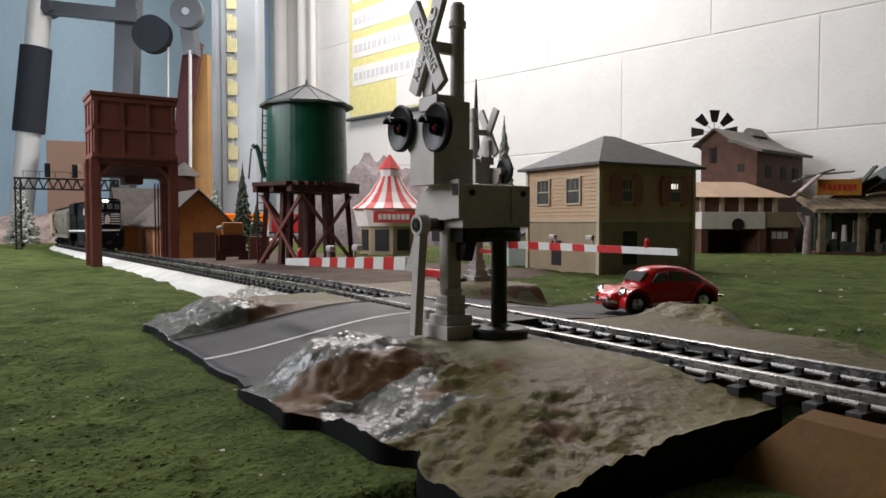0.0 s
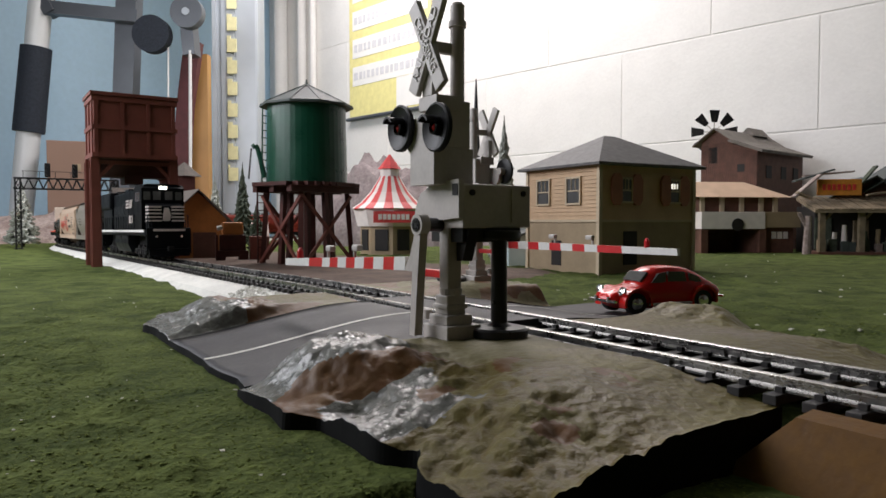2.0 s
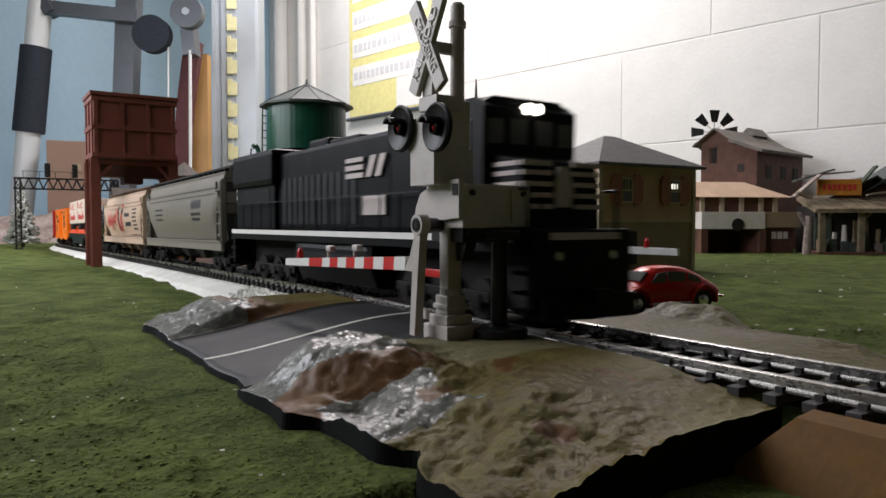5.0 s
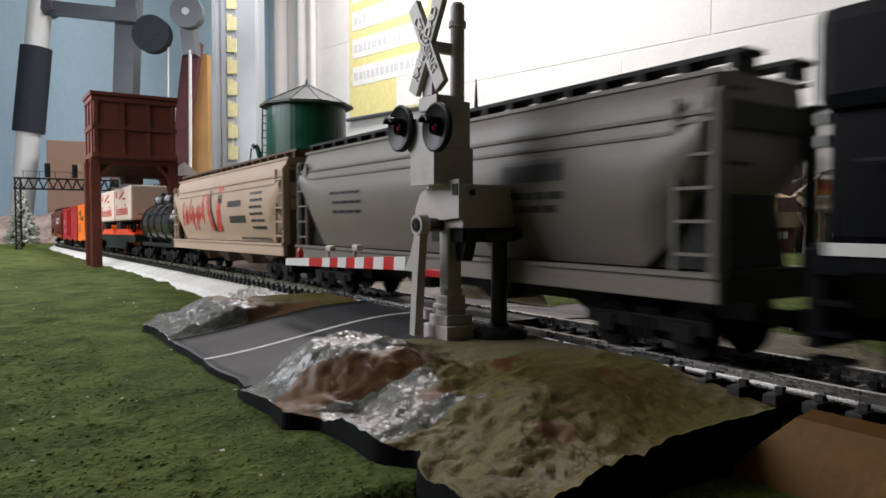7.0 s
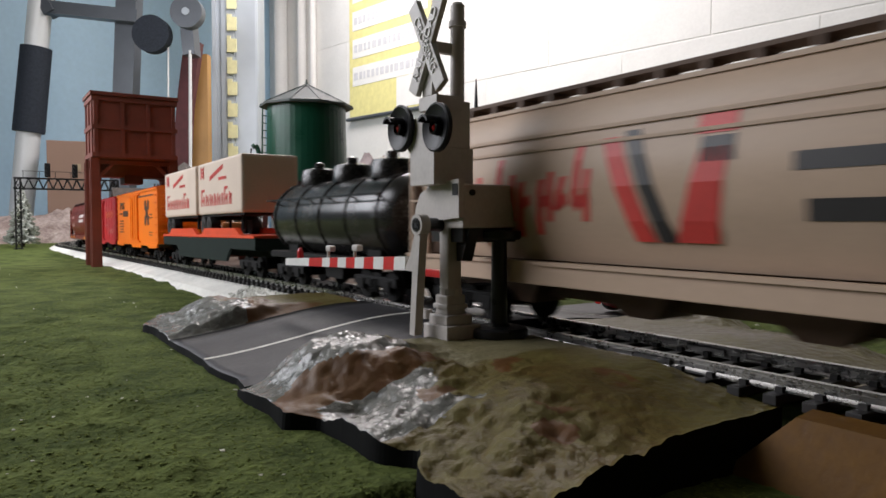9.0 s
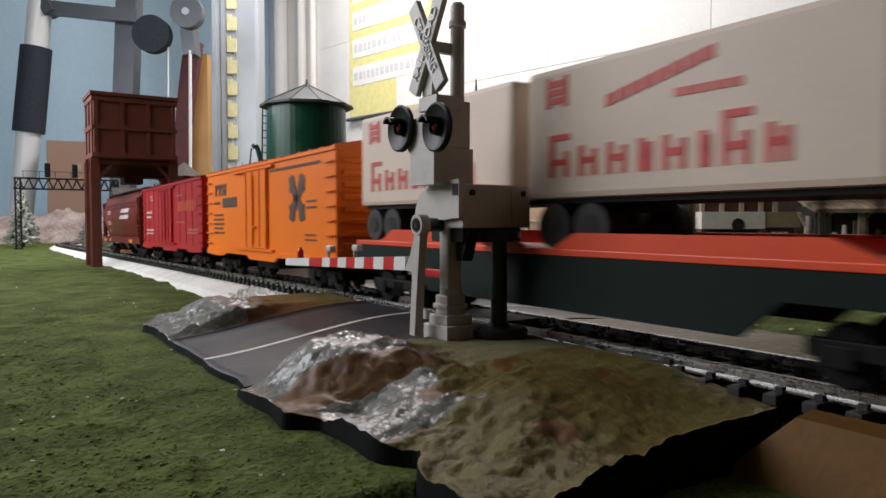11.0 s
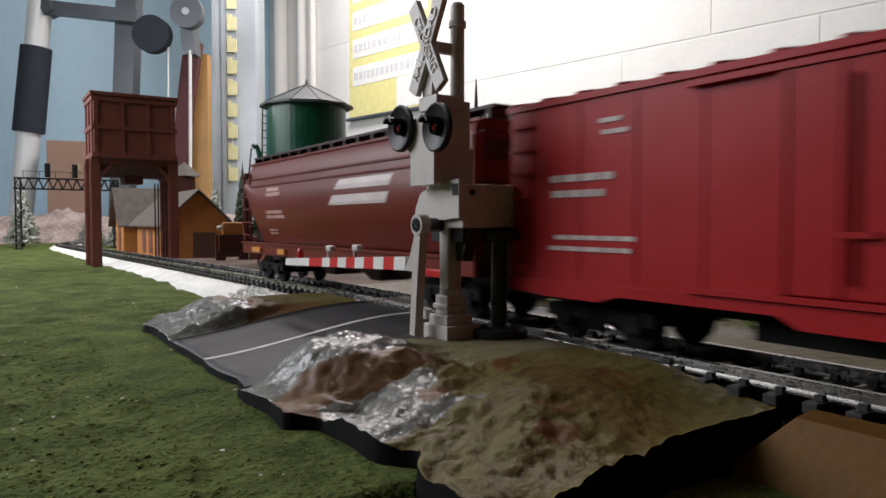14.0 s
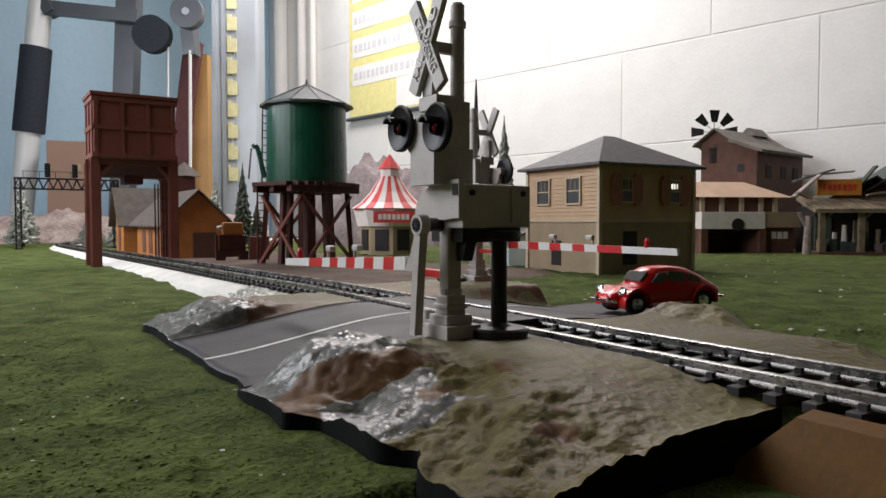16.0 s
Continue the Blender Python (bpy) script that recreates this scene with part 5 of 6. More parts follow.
def beetle(m):
    root = thing("toy_car", m, "small glossy red rounded vintage saloon car", "toy car")
    bm = nb()
    # sections along the car: (x, half width, floor, waist, top)
    secs = [(-23.5, 5.0, 5.5, 7.0, 8.5), (-21, 6.2, 4.2, 7.4, 10.5), (-16, 6.9, 3.6, 7.8, 13.5), (-10, 7.2, 3.4, 8.0, 16.2), (-3, 7.3, 3.4, 8.1, 17.3), (3, 7.2, 3.4, 8.2, 17.2), (7.4, 7.0, 3.4, 8.3, 16.0),
            (11.0, 6.8, 3.4, 8.2, 11.5), (12.5, 6.6, 3.5, 8.2, 10.8), (17, 6.0, 3.8, 8.0, 9.9), (21, 5.0, 4.4, 7.0, 8.2), (22.6, 4.0, 5.2, 6.2, 6.8)]
    rows = []
    for x, w, z0, zw, z1 in secs:
        wt = w * (0.80 if z1 > 12 else 0.86)
        pts = [(-w * 0.9, z0), (-w, (z0 + zw) / 2), (-w, zw), (-wt, (zw + z1) * 0.53), (-wt * 0.72, z1 - 0.5), (0, z1)]
        pts += [(-a, b) for a, b in pts[-2::-1]]
        rows.append([bm.verts.new((x, y, z)) for y, z in pts])
    k = len(rows[0])
    for a, b in zip(rows, rows[1:]):
        for i in range(k):
            bm.faces.new((a[i], a[(i + 1) % k], b[(i + 1) % k], b[i]))
    bm.faces.new(rows[0])
    bm.faces.new(rows[-1])
    bmesh.ops.recalc_face_normals(bm, faces=bm.faces)
    bmesh.ops.subdivide_edges(bm, edges=bm.edges, cuts=1, smooth=0.6, use_grid_fill=True)
    body = part("body", bm, M["beetle"], root, "rounded red body", True)
    for sx, sy in ((14.2, -1), (14.2, 1), (-14.0, -1), (-14.0, 1)):
        bm = nb()
        for i in range(14):
            a, b = -0.25 + 3.6 * i / 14, -0.25 + 3.6 * (i + 1) / 14
            vs = [(sx + 5.8 * math.cos(t), y, 4.1 + 5.8 * math.sin(t)) for t in (a, b) for y in (sy * 5.2, sy * 8.6)]
            vin = [(sx + 4.9 * math.cos(t), sy * 8.6, 4.1 + 4.9 * math.sin(t)) for t in (a, b)]
            v = [bm.verts.new(p) for p in vs]
            w = [bm.verts.new(p) for p in vin]
            bm.faces.new((v[0], v[1], v[3], v[2]))
            bm.faces.new((v[1], w[0], w[1], v[3]))
        bmesh.ops.remove_doubles(bm, verts=bm.verts, dist=0.01)
        bmesh.ops.recalc_face_normals(bm, faces=bm.faces)
        part("fender", bm, M["beetle"], body, "rounded fender", True)
        bm = nb()
        cyl(bm, (sx, sy * 5.2, 3.9), (sx, sy * 7.6, 3.9), 3.9, n=24)
        wh = part("wheel", bm, M["tyre"], root, "black tyre")
        bm = nb()
        lathe(bm, [(2.3, 0), (2.0, 0.35), (0.3, 0.6)], (0, 0, 0), 18)
        bmesh.ops.transform(bm, matrix=Matrix.Translation((sx, sy * 7.6, 3.9)) @ Matrix.Rotation(radians(-90 * sy), 4, "X"), verts=bm.verts)
        part("hubcap", bm, M["chrome"], wh, "silver hubcap")
    bm = nb()
    for sy in (-1, 1):
        prism(bm, [(1.6, 11.0), (1.6, 15.2), (4.6, 14.8), (7.6, 11.4)], sy * 5.95 - 0.55, sy * 5.95 + 0.55, "y")
        prism(bm, [(-7.5, 11.0), (-6.5, 15.2), (0.6, 15.5), (0.6, 11.0)], sy * 5.95 - 0.55, sy * 5.95 + 0.55, "y")
        prism(bm, [(-14.5, 11.0), (-13.0, 13.0), (-8.8, 14.6), (-8.6, 11.0)], sy * 5.75 - 0.5, sy * 5.75 + 0.5, "y")
    part("side_window", bm, M["glass"], root, "dark side window")
    bm = nb()
    mm = Matrix.Translation((9.4, 0, 13.6)) @ Matrix.Rotation(radians(-40), 4, "Y")
    box(bm, -0.5, 0.5, -4.9, 4.9, -2.4, 2.2, mm, 0.3)
    part("windscreen", bm, M["glass"], root, "pale windscreen")
    bm = nb()
    cyl(bm, (22.8, -7.4, 5.0), (22.8, 7.4, 5.0), 0.6, n=10)
    cyl(bm, (23.2, -3.5, 4.4), (23.2, -3.5, 6.6), 0.5, n=8)
    cyl(bm, (23.2, 3.5, 4.4), (23.2, 3.5, 6.6), 0.5, n=8)
    cyl(bm, (-24.0, -7.0, 5.0), (-24.0, 7.0, 5.0), 0.6, n=10)
    part("bumper", bm, M["chrome"], root, "chrome bumpers")
    for sy in (-1, 1):
        bm = nb()
        lathe(bm, [(1.7, 0), (1.6, 0.8), (0.3, 1.2)], (0, 0, 0), 16)
        bmesh.ops.transform(bm, matrix=Matrix.Translation((19.2, sy * 6.4, 8.6)) @ Matrix.Rotation(radians(70), 4, "Y"), verts=bm.verts)
        part("headlamp", bm, M["chrome"], root, "round headlamp")
        bm = nb()
        box(bm, -9, 9, sy * 7.6 - 0.8, sy * 7.6 + 0.8, 3.0, 3.8, None, 0.2)
        part("running_board", bm, M["stripew"], root)
    return root


beetle(pose(0.0885, 0.291, 0.0036, 0, 0, 180 + 24) @ Matrix.Diagonal((1.20, 1.12, 1.06, 1)))

# ---- coal tower over the track ----


def coal_tower(m):
    root = thing("coal_tower", m, "rust-brown elevated coal bunker on legs spanning the track", "coal tower")
    for x in (-18, 18):
        for y in (-33.5, 33.5):
            bm = nb()
            box(bm, x - 2.8, x + 2.8, y - 3.8, y + 3.8, -14, 101, None, 0.3)
            box(bm, x - 1.0, x + 1.0, y - 4.6, y + 4.6, -14, 98)
            part("leg", bm, M["rust"], root)
    bm = nb()
    box(bm, -24, 24, -35, 35, 100, 157, None, 0.6)
    bk = part("bunker", bm, M["rust"], root, "planked rust-brown bunker")
    bm = nb()
    for z in (101, 126, 151):
        box(bm, -25.5, 25.5, -36.5, 36.5, z, z + 4)
    for y in (-33, -11, 11, 33):
        box(bm, 23.5, 25.2, y - 1.5, y + 1.5, 100, 157)
        box(bm, -25.2, -23.5, y - 1.5, y + 1.5, 100, 157)
    for x in (-20, 0, 20):
        box(bm, x - 1.5, x + 1.5, -36.2, -34.5, 100, 157)
    box(bm, -26.5, 26.5, -37.5, 37.5, 156, 159)
    part("rib", bm, M["rust"], bk)
    bm = nb()
    prism(bm, [(-22, 101), (22, 101), (10, 84), (-10, 84)], -30, 30, "y")
    box(bm, -12, 12, -8, 8, 78, 86)
    part("hopper_chute", bm, M["brown"], root, "dark chute under the bunker")
    for x in (-18, 18):
        bm = nb()
        bar(bm, (x, -33, 80), (x, -15, 100), 3, 3)
        bar(bm, (x, 33, 80), (x, 15, 100), 3, 3)
        box(bm, x - 2, x + 2, -33, 33, 95, 99)
        part("brace", bm, M["rust"], root)
    bm = nb()
    for y in (24, 27, 30, 33):
        bar(bm, (17, y, -10), (17, y, 80), 1.2, 1.2)
        bar(bm, (-17, y, -10), (-17, y, 80), 1.2, 1.2)
    for z in range(5, 80, 12):
        bar(bm, (17, 22, z), (17, 34, z), 1, 1)
    part("lattice", bm, M["brown"], root)
    return root


p = T(0.722, -0.0050)
coal_tower(along(p.x, p.y, ground_z(p.x, p.y) - 0.001))

# ---- signal bridge ----


def signal_bridge(m):
    root = thing("signal_bridge", m, "black lattice signal bridge over the track", "signal bridge")
    for y in (-80, 72):
        bm = nb()
        for dx in (-6, 6):
            for dy in (-4, 4):
                bar(bm, (dx, y + dy, -4), (dx, y + dy, 122), 2.2, 2.2)
        for i in range(8):
            z = 4 + i * 14
            bar(bm, (-6, y - 4, z), (-6, y + 4, z + 14), 1.2, 1.2)
            bar(bm, (6, y + 4, z), (6, y - 4, z + 14), 1.2, 1.2)
            bar(bm, (-6, y - 4, z + 14), (6, y - 4, z), 1.2, 1.2)
        box(bm, -9, 9, y - 7, y + 7, -6, 3)
        part("tower_leg", bm, M["black"], root)
    bm = nb()
    for dx in (-6, 6):
        for z in (104, 122):
            bar(bm, (dx, -86, z), (dx, 76, z), 2.4, 2.4)
        n = 11
        for i in range(n):
            y = -86 + i * 162 / n
            bar(bm, (dx, y, 104), (dx, y + 7.4, 122), 1.4, 1.4)
            bar(bm, (dx, y + 7.4, 122), (dx, y + 14.8, 104), 1.4, 1.4)
    part("truss", bm, M["black"], root, "black truss girder")
    bm = nb()
    bar(bm, (6, -74, 134), (6, 74, 134), 0.9, 0.9)
    for y in range(-72, 75, 24):
        bar(bm, (6, y, 122), (6, y, 134), 0.9, 0.9)
    part("railing", bm, M["black"], root)
    for y in (-36, 6, 44):
        bm = nb()
        box(bm, 7, 11, y - 4.5, y + 4.5, 124, 148, None, 1.0)
        for z in (129, 136, 143):
            cyl(bm, (11, y, z), (14, y, z), 2.6, n=12)
        part("signal_head", bm, M["black"], root)
    return root


p = T(1.40, 0.012)
signal_bridge(along(p.x, p.y, ground_z(p.x, p.y)))

# ---- water tower ----


def water_tower(m):
    root = thing("water_tower", m, "dark green water tank with grey conical roof on brown timber legs", "water tower")
    bm = nb()
    prof = [(37.5, 78), (37.0, 150)]
    n = 44
    lo = [bm.verts.new((37.6 * math.cos(2 * math.pi * i / n), 37.6 * math.sin(2 * math.pi * i / n), 78)) for i in range(n)]
    hi = [bm.verts.new((36.2 * math.cos(2 * math.pi * i / n), 36.2 * math.sin(2 * math.pi * i / n), 151)) for i in range(n)]
    for i in range(n):
        bm.faces.new((lo[i], lo[(i + 1) % n], hi[(i + 1) % n], hi[i]))
    bm.faces.new(lo[::-1])
    bm.faces.new(hi)
    tank = part("tank", bm, M["tank"], root, "green staved tank")
    for z in (82, 87, 92, 98, 104, 111, 119, 128, 138, 147):
        r = 37.6 - 1.4 * (z - 78) / 73 + 0.15
        bm = nb()
        lathe(bm, [(r - 1, -0.45), (r, -0.45), (r, 0.45), (r - 1, 0.45)], (0, 0, z), 40)
        part("hoop", bm, M["tank"], tank)
    bm = nb()
    n = 10
    rim = [bm.verts.new((43.5 * math.cos(2 * math.pi * (i + 0.3) / n), 43.5 * math.sin(2 * math.pi * (i + 0.3) / n), 150.5)) for i in range(n)]
    rim2 = [bm.verts.new((43.5 * math.cos(2 * math.pi * (i + 0.3) / n), 43.5 * math.sin(2 * math.pi * (i + 0.3) / n), 148.5)) for i in range(n)]
    top = bm.verts.new((0, 0, 171))
    for i in range(n):
        bm.faces.new((rim[i], rim[(i + 1) % n], top))
        bm.faces.new((rim2[i], rim2[(i + 1) % n], rim[(i + 1) % n], rim[i]))
    bm.faces.new(rim2[::-1])
    bmesh.ops.recalc_face_normals(bm, faces=bm.faces)
    rf = part("roof", bm, M["roofgrey"], root, "grey ten-sided conical roof")
    for i in range(n):
        a = 2 * math.pi * (i + 0.3) / n
        bm = nb()
        bar(bm, (43 * math.cos(a), 43 * math.sin(a), 150.8), (0, 0, 171.3), 1.2, 0.8)
        part("roof_batten", bm, M["roofgrey"], rf)
    bm = nb()
    cyl(bm, (0, 0, 170), (0, 0, 176), 1.6, 0.4, n=10)
    part("finial", bm, M["roofgrey"], rf)
    for i in range(13):
        y = -42 + i * 7
        w = math.sqrt(max(0, 43.5 ** 2 - y * y * 0.75))
        bm = nb()
        box(bm, -w, w, y - 3.2, y + 3.2, 74.5, 78)
        part("plank", bm, M["brown"], root)
    for x in (-24, 0, 24):
        bm = nb()
        box(bm, x - 3, x + 3, -42, 42, 69, 74.6)
        part("beam", bm, M["brown"], root)
    for x in (-24, 0, 24):
        for y in (-28, 0, 28):
            bm = nb()
            bar(bm, (x * 1.14, y * 1.14, -4), (x, y, 70), 4.6, 4.6)
            part("leg", bm, M["brown"], root)
    for a, b in (((-27, -34, 4), (27, -31, 66)), ((27, -34, 4), (-27, -31, 66)), ((30, -30, 4), (27, 30, 66)), ((30, 30, 4), (27, -30, 66)), ((-30, -30, 4), (-27, 30, 66)), ((-30, 30, 4), (-27, -30, 66))):
        bm = nb()
        bar(bm, a, b, 2.0, 3.0)
        part("cross_brace", bm, M["rust"], root)
    bm = nb()
    for y in (-4, 4):
        bar(bm, (-39.5, y - 18, 76), (-37.2, y - 18, 150), 1.0, 1.0)
    for z in range(80, 150, 7):
        bar(bm, (-38.6, -22, z), (-38.6, -14, z), 0.9, 0.9)
    part("ladder", bm, M["tank"], root, "green tank ladder")
    bm = nb()
    for y in (-4, 4):
        bar(bm, (-36, y - 26, -2), (-36, y - 26, 76), 1.2, 1.2)
    for z in range(4, 76, 7):
        bar(bm, (-36, -30, z), (-36, -22, z), 1.0, 1.0)
    part("ladder", bm, M["brown"], root, "brown leg ladder")
    bm = nb()
    pts = [(-38, -20, 84), (-42, -22, 104), (-44, -23, 112), (-45, -25, 115), (-47, -27, 113)]
    for a, b in zip(pts, pts[1:]):
        cyl(bm, a, b, 2.6, 2.2, n=12)
    part("spout", bm, M["tank"], root, "green water spout")
    bm = nb()
    for i in range(9):
        f = i / 8
        cyl(bm, (-47 - 1.5 * f, -28 - 2 * f, 112 - 26 * f), (-47 - 1.5 * f - 0.4, -28 - 2 * f, 109 - 26 * f), 0.8, n=6)
    part("chain", bm, M["black"], root, "black hanging chain")
    return root


water_tower(pose(-0.128, 0.668, -0.002, 0, 0, -38))

# ---- buildings ----


def gable_house(m, name, label, w, d, eave, ridge, wall, roof, over=5, openings=(), category="building"):
    """A house w wide along x, d deep along y, the ridge along y."""
    root = thing(name, m, label, category)
    bm = nb()
    prism(bm, [(-w / 2, -6), (w / 2, -6), (w / 2, eave), (0, ridge - 1.5), (-w / 2, eave)], -d / 2, d / 2, "y")
    part("wall", bm, M[wall], root)
    for sx in (-1, 1):
        bm = nb()
        sl = (ridge - eave) / (w / 2)
        prism(bm, [(0, ridge + 1), (0, ridge - 1), (sx * (w / 2 + over), eave - over * sl - 1), (sx * (w / 2 + over), eave - over * sl + 1)], -d / 2 - over, d / 2 + over, "y")
        part("roof", bm, M[roof], root)
    for (face, u, z0, ww, hh, mt) in openings:
        bm = nb()
        if face == "f":
            box(bm, u - ww / 2, u + ww / 2, -d / 2 - 0.8, -d / 2 + 0.3, z0, z0 + hh)
        elif face == "l":
            box(bm, -w / 2 - 0.8, -w / 2 + 0.3, u - ww / 2, u + ww / 2, z0, z0 + hh)
        else:
            box(bm, w / 2 - 0.3, w / 2 + 0.8, u - ww / 2, u + ww / 2, z0, z0 + hh)
        part("door" if z0 < 3 else "window", bm, M[mt], root)
    return root


# depot beside the track: long body and a cross gable
gable_house(pose(*T(0.905, 0.080, -0.006), 0, 0, 33.5), "depot", "orange depot with grey-brown gabled roof beside the track", 66, 170, 50, 82, "orangewall", "depotroof", 9,
            (("f", 8, 0, 26, 34, "barn"), ("l", -40, 8, 18, 28, "barn"), ("l", 0, 8, 18, 28, "barn"), ("l", 40, 8, 18, 28, "barn")), "depot")
gable_house(pose(*T(1.06, 0.072, -0.006), 0, 0, -56.5), "depot_wing", "orange depot wing with steep grey roof", 60, 70, 52, 92, "orangewall", "depotroof", 9,
            (("f", 0, 6, 16, 34, "barn"),), "depot")
cup = thing("cupola", pose(-0.365, 1.0, -0.008, 0, 0, 20), "small brown tower with pointed roof behind the depot", "tower")
bm = nb()
box(bm, -14, 14, -14, 14, -2, 112, None, 0.4)
part("shaft", bm, M["brown"], cup)
bm = nb()
cyl(bm, (0, 0, 112), (0, 0, 132), 24, 1, n=4)
part("roof", bm, M["depotroof"], cup)

# candy stand
st = thing("candy_stand", pose(-0.073, 0.97, -0.006, 0, 0, 10), "small stand with red and white striped tent roof", "market stand")
bm = nb()
cyl(bm, (0, 0, -2), (0, 0, 46), 40, n=8)
part("wall", bm, M["tandark"], st)
for i in range(8):
    a = 2 * math.pi * (i + 0.5) / 8
    bm = nb()
    box(bm, -9, 9, -0.8, 0.8, 8, 36, Matrix.Rotation(a, 4, "Z") @ Matrix.Translation((0, -37.6, 0)))
    part("window", bm, M["dark"], st)
bm = nb()
cyl(bm, (0, 0, 40), (0, 0, 65), 44, 50, n=8)
part("fascia", bm, M["stripew"], st, "white fascia band")
bm = nb()
for i in range(7):
    bm = nb()
    box(bm, -20 + i * 6, -15.4 + i * 6, -51.2, -50.0, 49, 56)
    part("sign_writing", bm, M["stripew"], st)
bm = nb()
box(bm, -26, 28, -50.4, -46, 45, 60)
part("sign_board", bm, M["striper"], st, "red sign board with pale bars")
prof = [(52, 64), (40, 72), (27, 86), (17, 102), (14, 108)]
n = 24
for i in range(n):
    bm = nb()
    a0, a1 = 2 * math.pi * i / n, 2 * math.pi * (i + 1) / n
    ring = [[bm.verts.new((r * math.cos(a), r * math.sin(a), z)) for r, z in prof] for a in (a0, a1)]
    inn = [[bm.verts.new((r * 0.97 * math.cos(a), r * 0.97 * math.sin(a), z - 1.2)) for r, z in prof] for a in (a0, a1)]
    for j in range(len(prof) - 1):
        bm.faces.new((ring[0][j], ring[1][j], ring[1][j + 1], ring[0][j + 1]))
    bm.faces.new((inn[0][0], inn[1][0], ring[1][0], ring[0][0]))
    bmesh.ops.recalc_face_normals(bm, faces=bm.faces)
    part("roof_stripe", bm, M["striper"] if i % 2 else M["stripew"], st)
bm = nb()
cyl(bm, (0, 0, 106), (0, 0, 118), 13, n=8)
part("lantern", bm, M["stripew"], st)
bm = nb()
cyl(bm, (0, 0, 118), (0, 0, 138), 16, 1, n=8)
part("lantern_roof", bm, M["striper"], st, "red pointed cap")

# tan two-storey house
hs = thing("two_storey_house", pose(0.1395, 0.5955, -0.0012, 0, 0, 29.6), "tan two-storey clapboard house with dark hipped roof", "house")
hw, hd = 50.5, 44.5
bm = nb()
box(bm, -hw, hw, -hd, hd, -3, 42)
part("lower_wall", bm, M["tandark"], hs, "darker tan lower storey")
bm = nb()
box(bm, -hw, hw, -hd, hd, 42, 86)
part("upper_wall", bm, M["tan"], hs, "tan upper storey")
for f in range(2):
    for i in range(14):
        z = 43 + i * 3.05
        bm = nb()
        if f:
            prism(bm, [(-hd - 0.9, z), (-hd - 0.2, z + 3.0), (-hd + 0.3, z + 3.0), (-hd + 0.3, z)], -hw, hw, "x")
        else:
            prism(bm, [(-hw - 0.9, z), (-hw - 0.2, z + 3.0), (-hw + 0.3, z + 3.0), (-hw + 0.3, z)], -hd, hd, "y")
        part("clapboard", bm, M["tan"], hs)
bm = nb()
for x, y in ((-hw, -hd), (hw, -hd), (-hw, hd), (hw, hd)):
    box(bm, x - 1.6, x + 1.6, y - 1.6, y + 1.6, -3, 86)
box(bm, -hw - 1.2, hw + 1.2, -hd - 1.2, hd + 1.2, 41, 43)
part("corner_trim", bm, M["trim"], hs)
bm = nb()
e = 7
lo = [bm.verts.new((x, y, 86)) for x, y in ((-hw - e, -hd - e), (hw + e, -hd - e), (hw + e, hd + e), (-hw - e, hd + e))]
lo2 = [bm.verts.new((v.co.x, v.co.y, 84)) for v in lo]
r0, r1 = bm.verts.new((-6, 0, 113)), bm.verts.new((6, 0, 113))
for f in ((lo[0], lo[1], r1, r0), (lo[1], lo[2], r1), (lo[2], lo[3], r0, r1), (lo[3], lo[0], r0), lo2[::-1]):
    bm.faces.new(f)
for i in range(4):
    bm.faces.new((lo2[i], lo2[(i + 1) % 4], lo[(i + 1) % 4], lo[i]))
bmesh.ops.recalc_face_normals(bm, faces=bm.faces)
part("roof", bm, M["houseroof"], hs, "dark shingled hipped roof")


def sash(face, u, z0, w, h, lit=False):
    bm = nb()
    d = (hd if face == "f" else hw) + 0.8
    def bx(u0, u1, z0, z1, a, b):
        if face == "f":
            box(bm, u0, u1, -d - b, -d - a, z0, z1)
        else:
            box(bm, -d - b, -d - a, u0, u1, z0, z1)
    bx(u - w / 2 - 1.5, u + w / 2 + 1.5, z0 - 1.5, z0, 0, 1.6)
    bx(u - w / 2 - 1.5, u + w / 2 + 1.5, z0 + h, z0 + h + 1.5, 0, 1.4)
    for k in (-1, 1):
        bx(u + k * (w / 2 + 0.75) - 0.75, u + k * (w / 2 + 0.75) + 0.75, z0, z0 + h, 0, 1.3)
    bx(u - w / 2, u + w / 2, z0 + h / 2 - 0.5, z0 + h / 2 + 0.5, 0, 1.0)
    for k in (-w / 6, w / 6):
        bx(u + k - 0.25, u + k + 0.25, z0 + h / 2, z0 + h, 0, 0.9)
    wd = part("window", bm, M["trim"], hs, "sash window")
    bm = nb()
    bx(u - w / 2, u + w / 2, z0, z0 + h, -0.4, 0.3)
    part("pane", bm, M["glass"], wd)
    # bright panes imitated by small glowing bars on the glass
    if lit:
        bm = nb()
        for k in range(3):
            bx(u - 3.6 + k * 2.6, u - 1.8 + k * 2.6, z0 + h * 0.62, z0 + h * 0.86, 0.25, 0.45)
        part("glint", bm, M["spotglow"], wd, "pale window light put in as glowing bars")
    return wd


for y in (22, -16):
    sash("l", y, 56, 15, 19)
for u, lit in ((-24, False), (28, True)):
    sash("f", u, 57, 10, 17, lit)
    for k in (-1, 1):
        bm = nb()
        prism(bm, [(u + k * 5.6, 57), (u + k * 8, 54), (u + k * 13, 54), (u + k * 16, 58.5), (u + k * 16, 73.5), (u + k * 13, 78), (u + k * 8, 78), (u + k * 5.6, 75)], -hd - 2.6, -hd - 0.6, "y")
        part("shutter", bm, M["shutter"], hs, "reddish shutter")
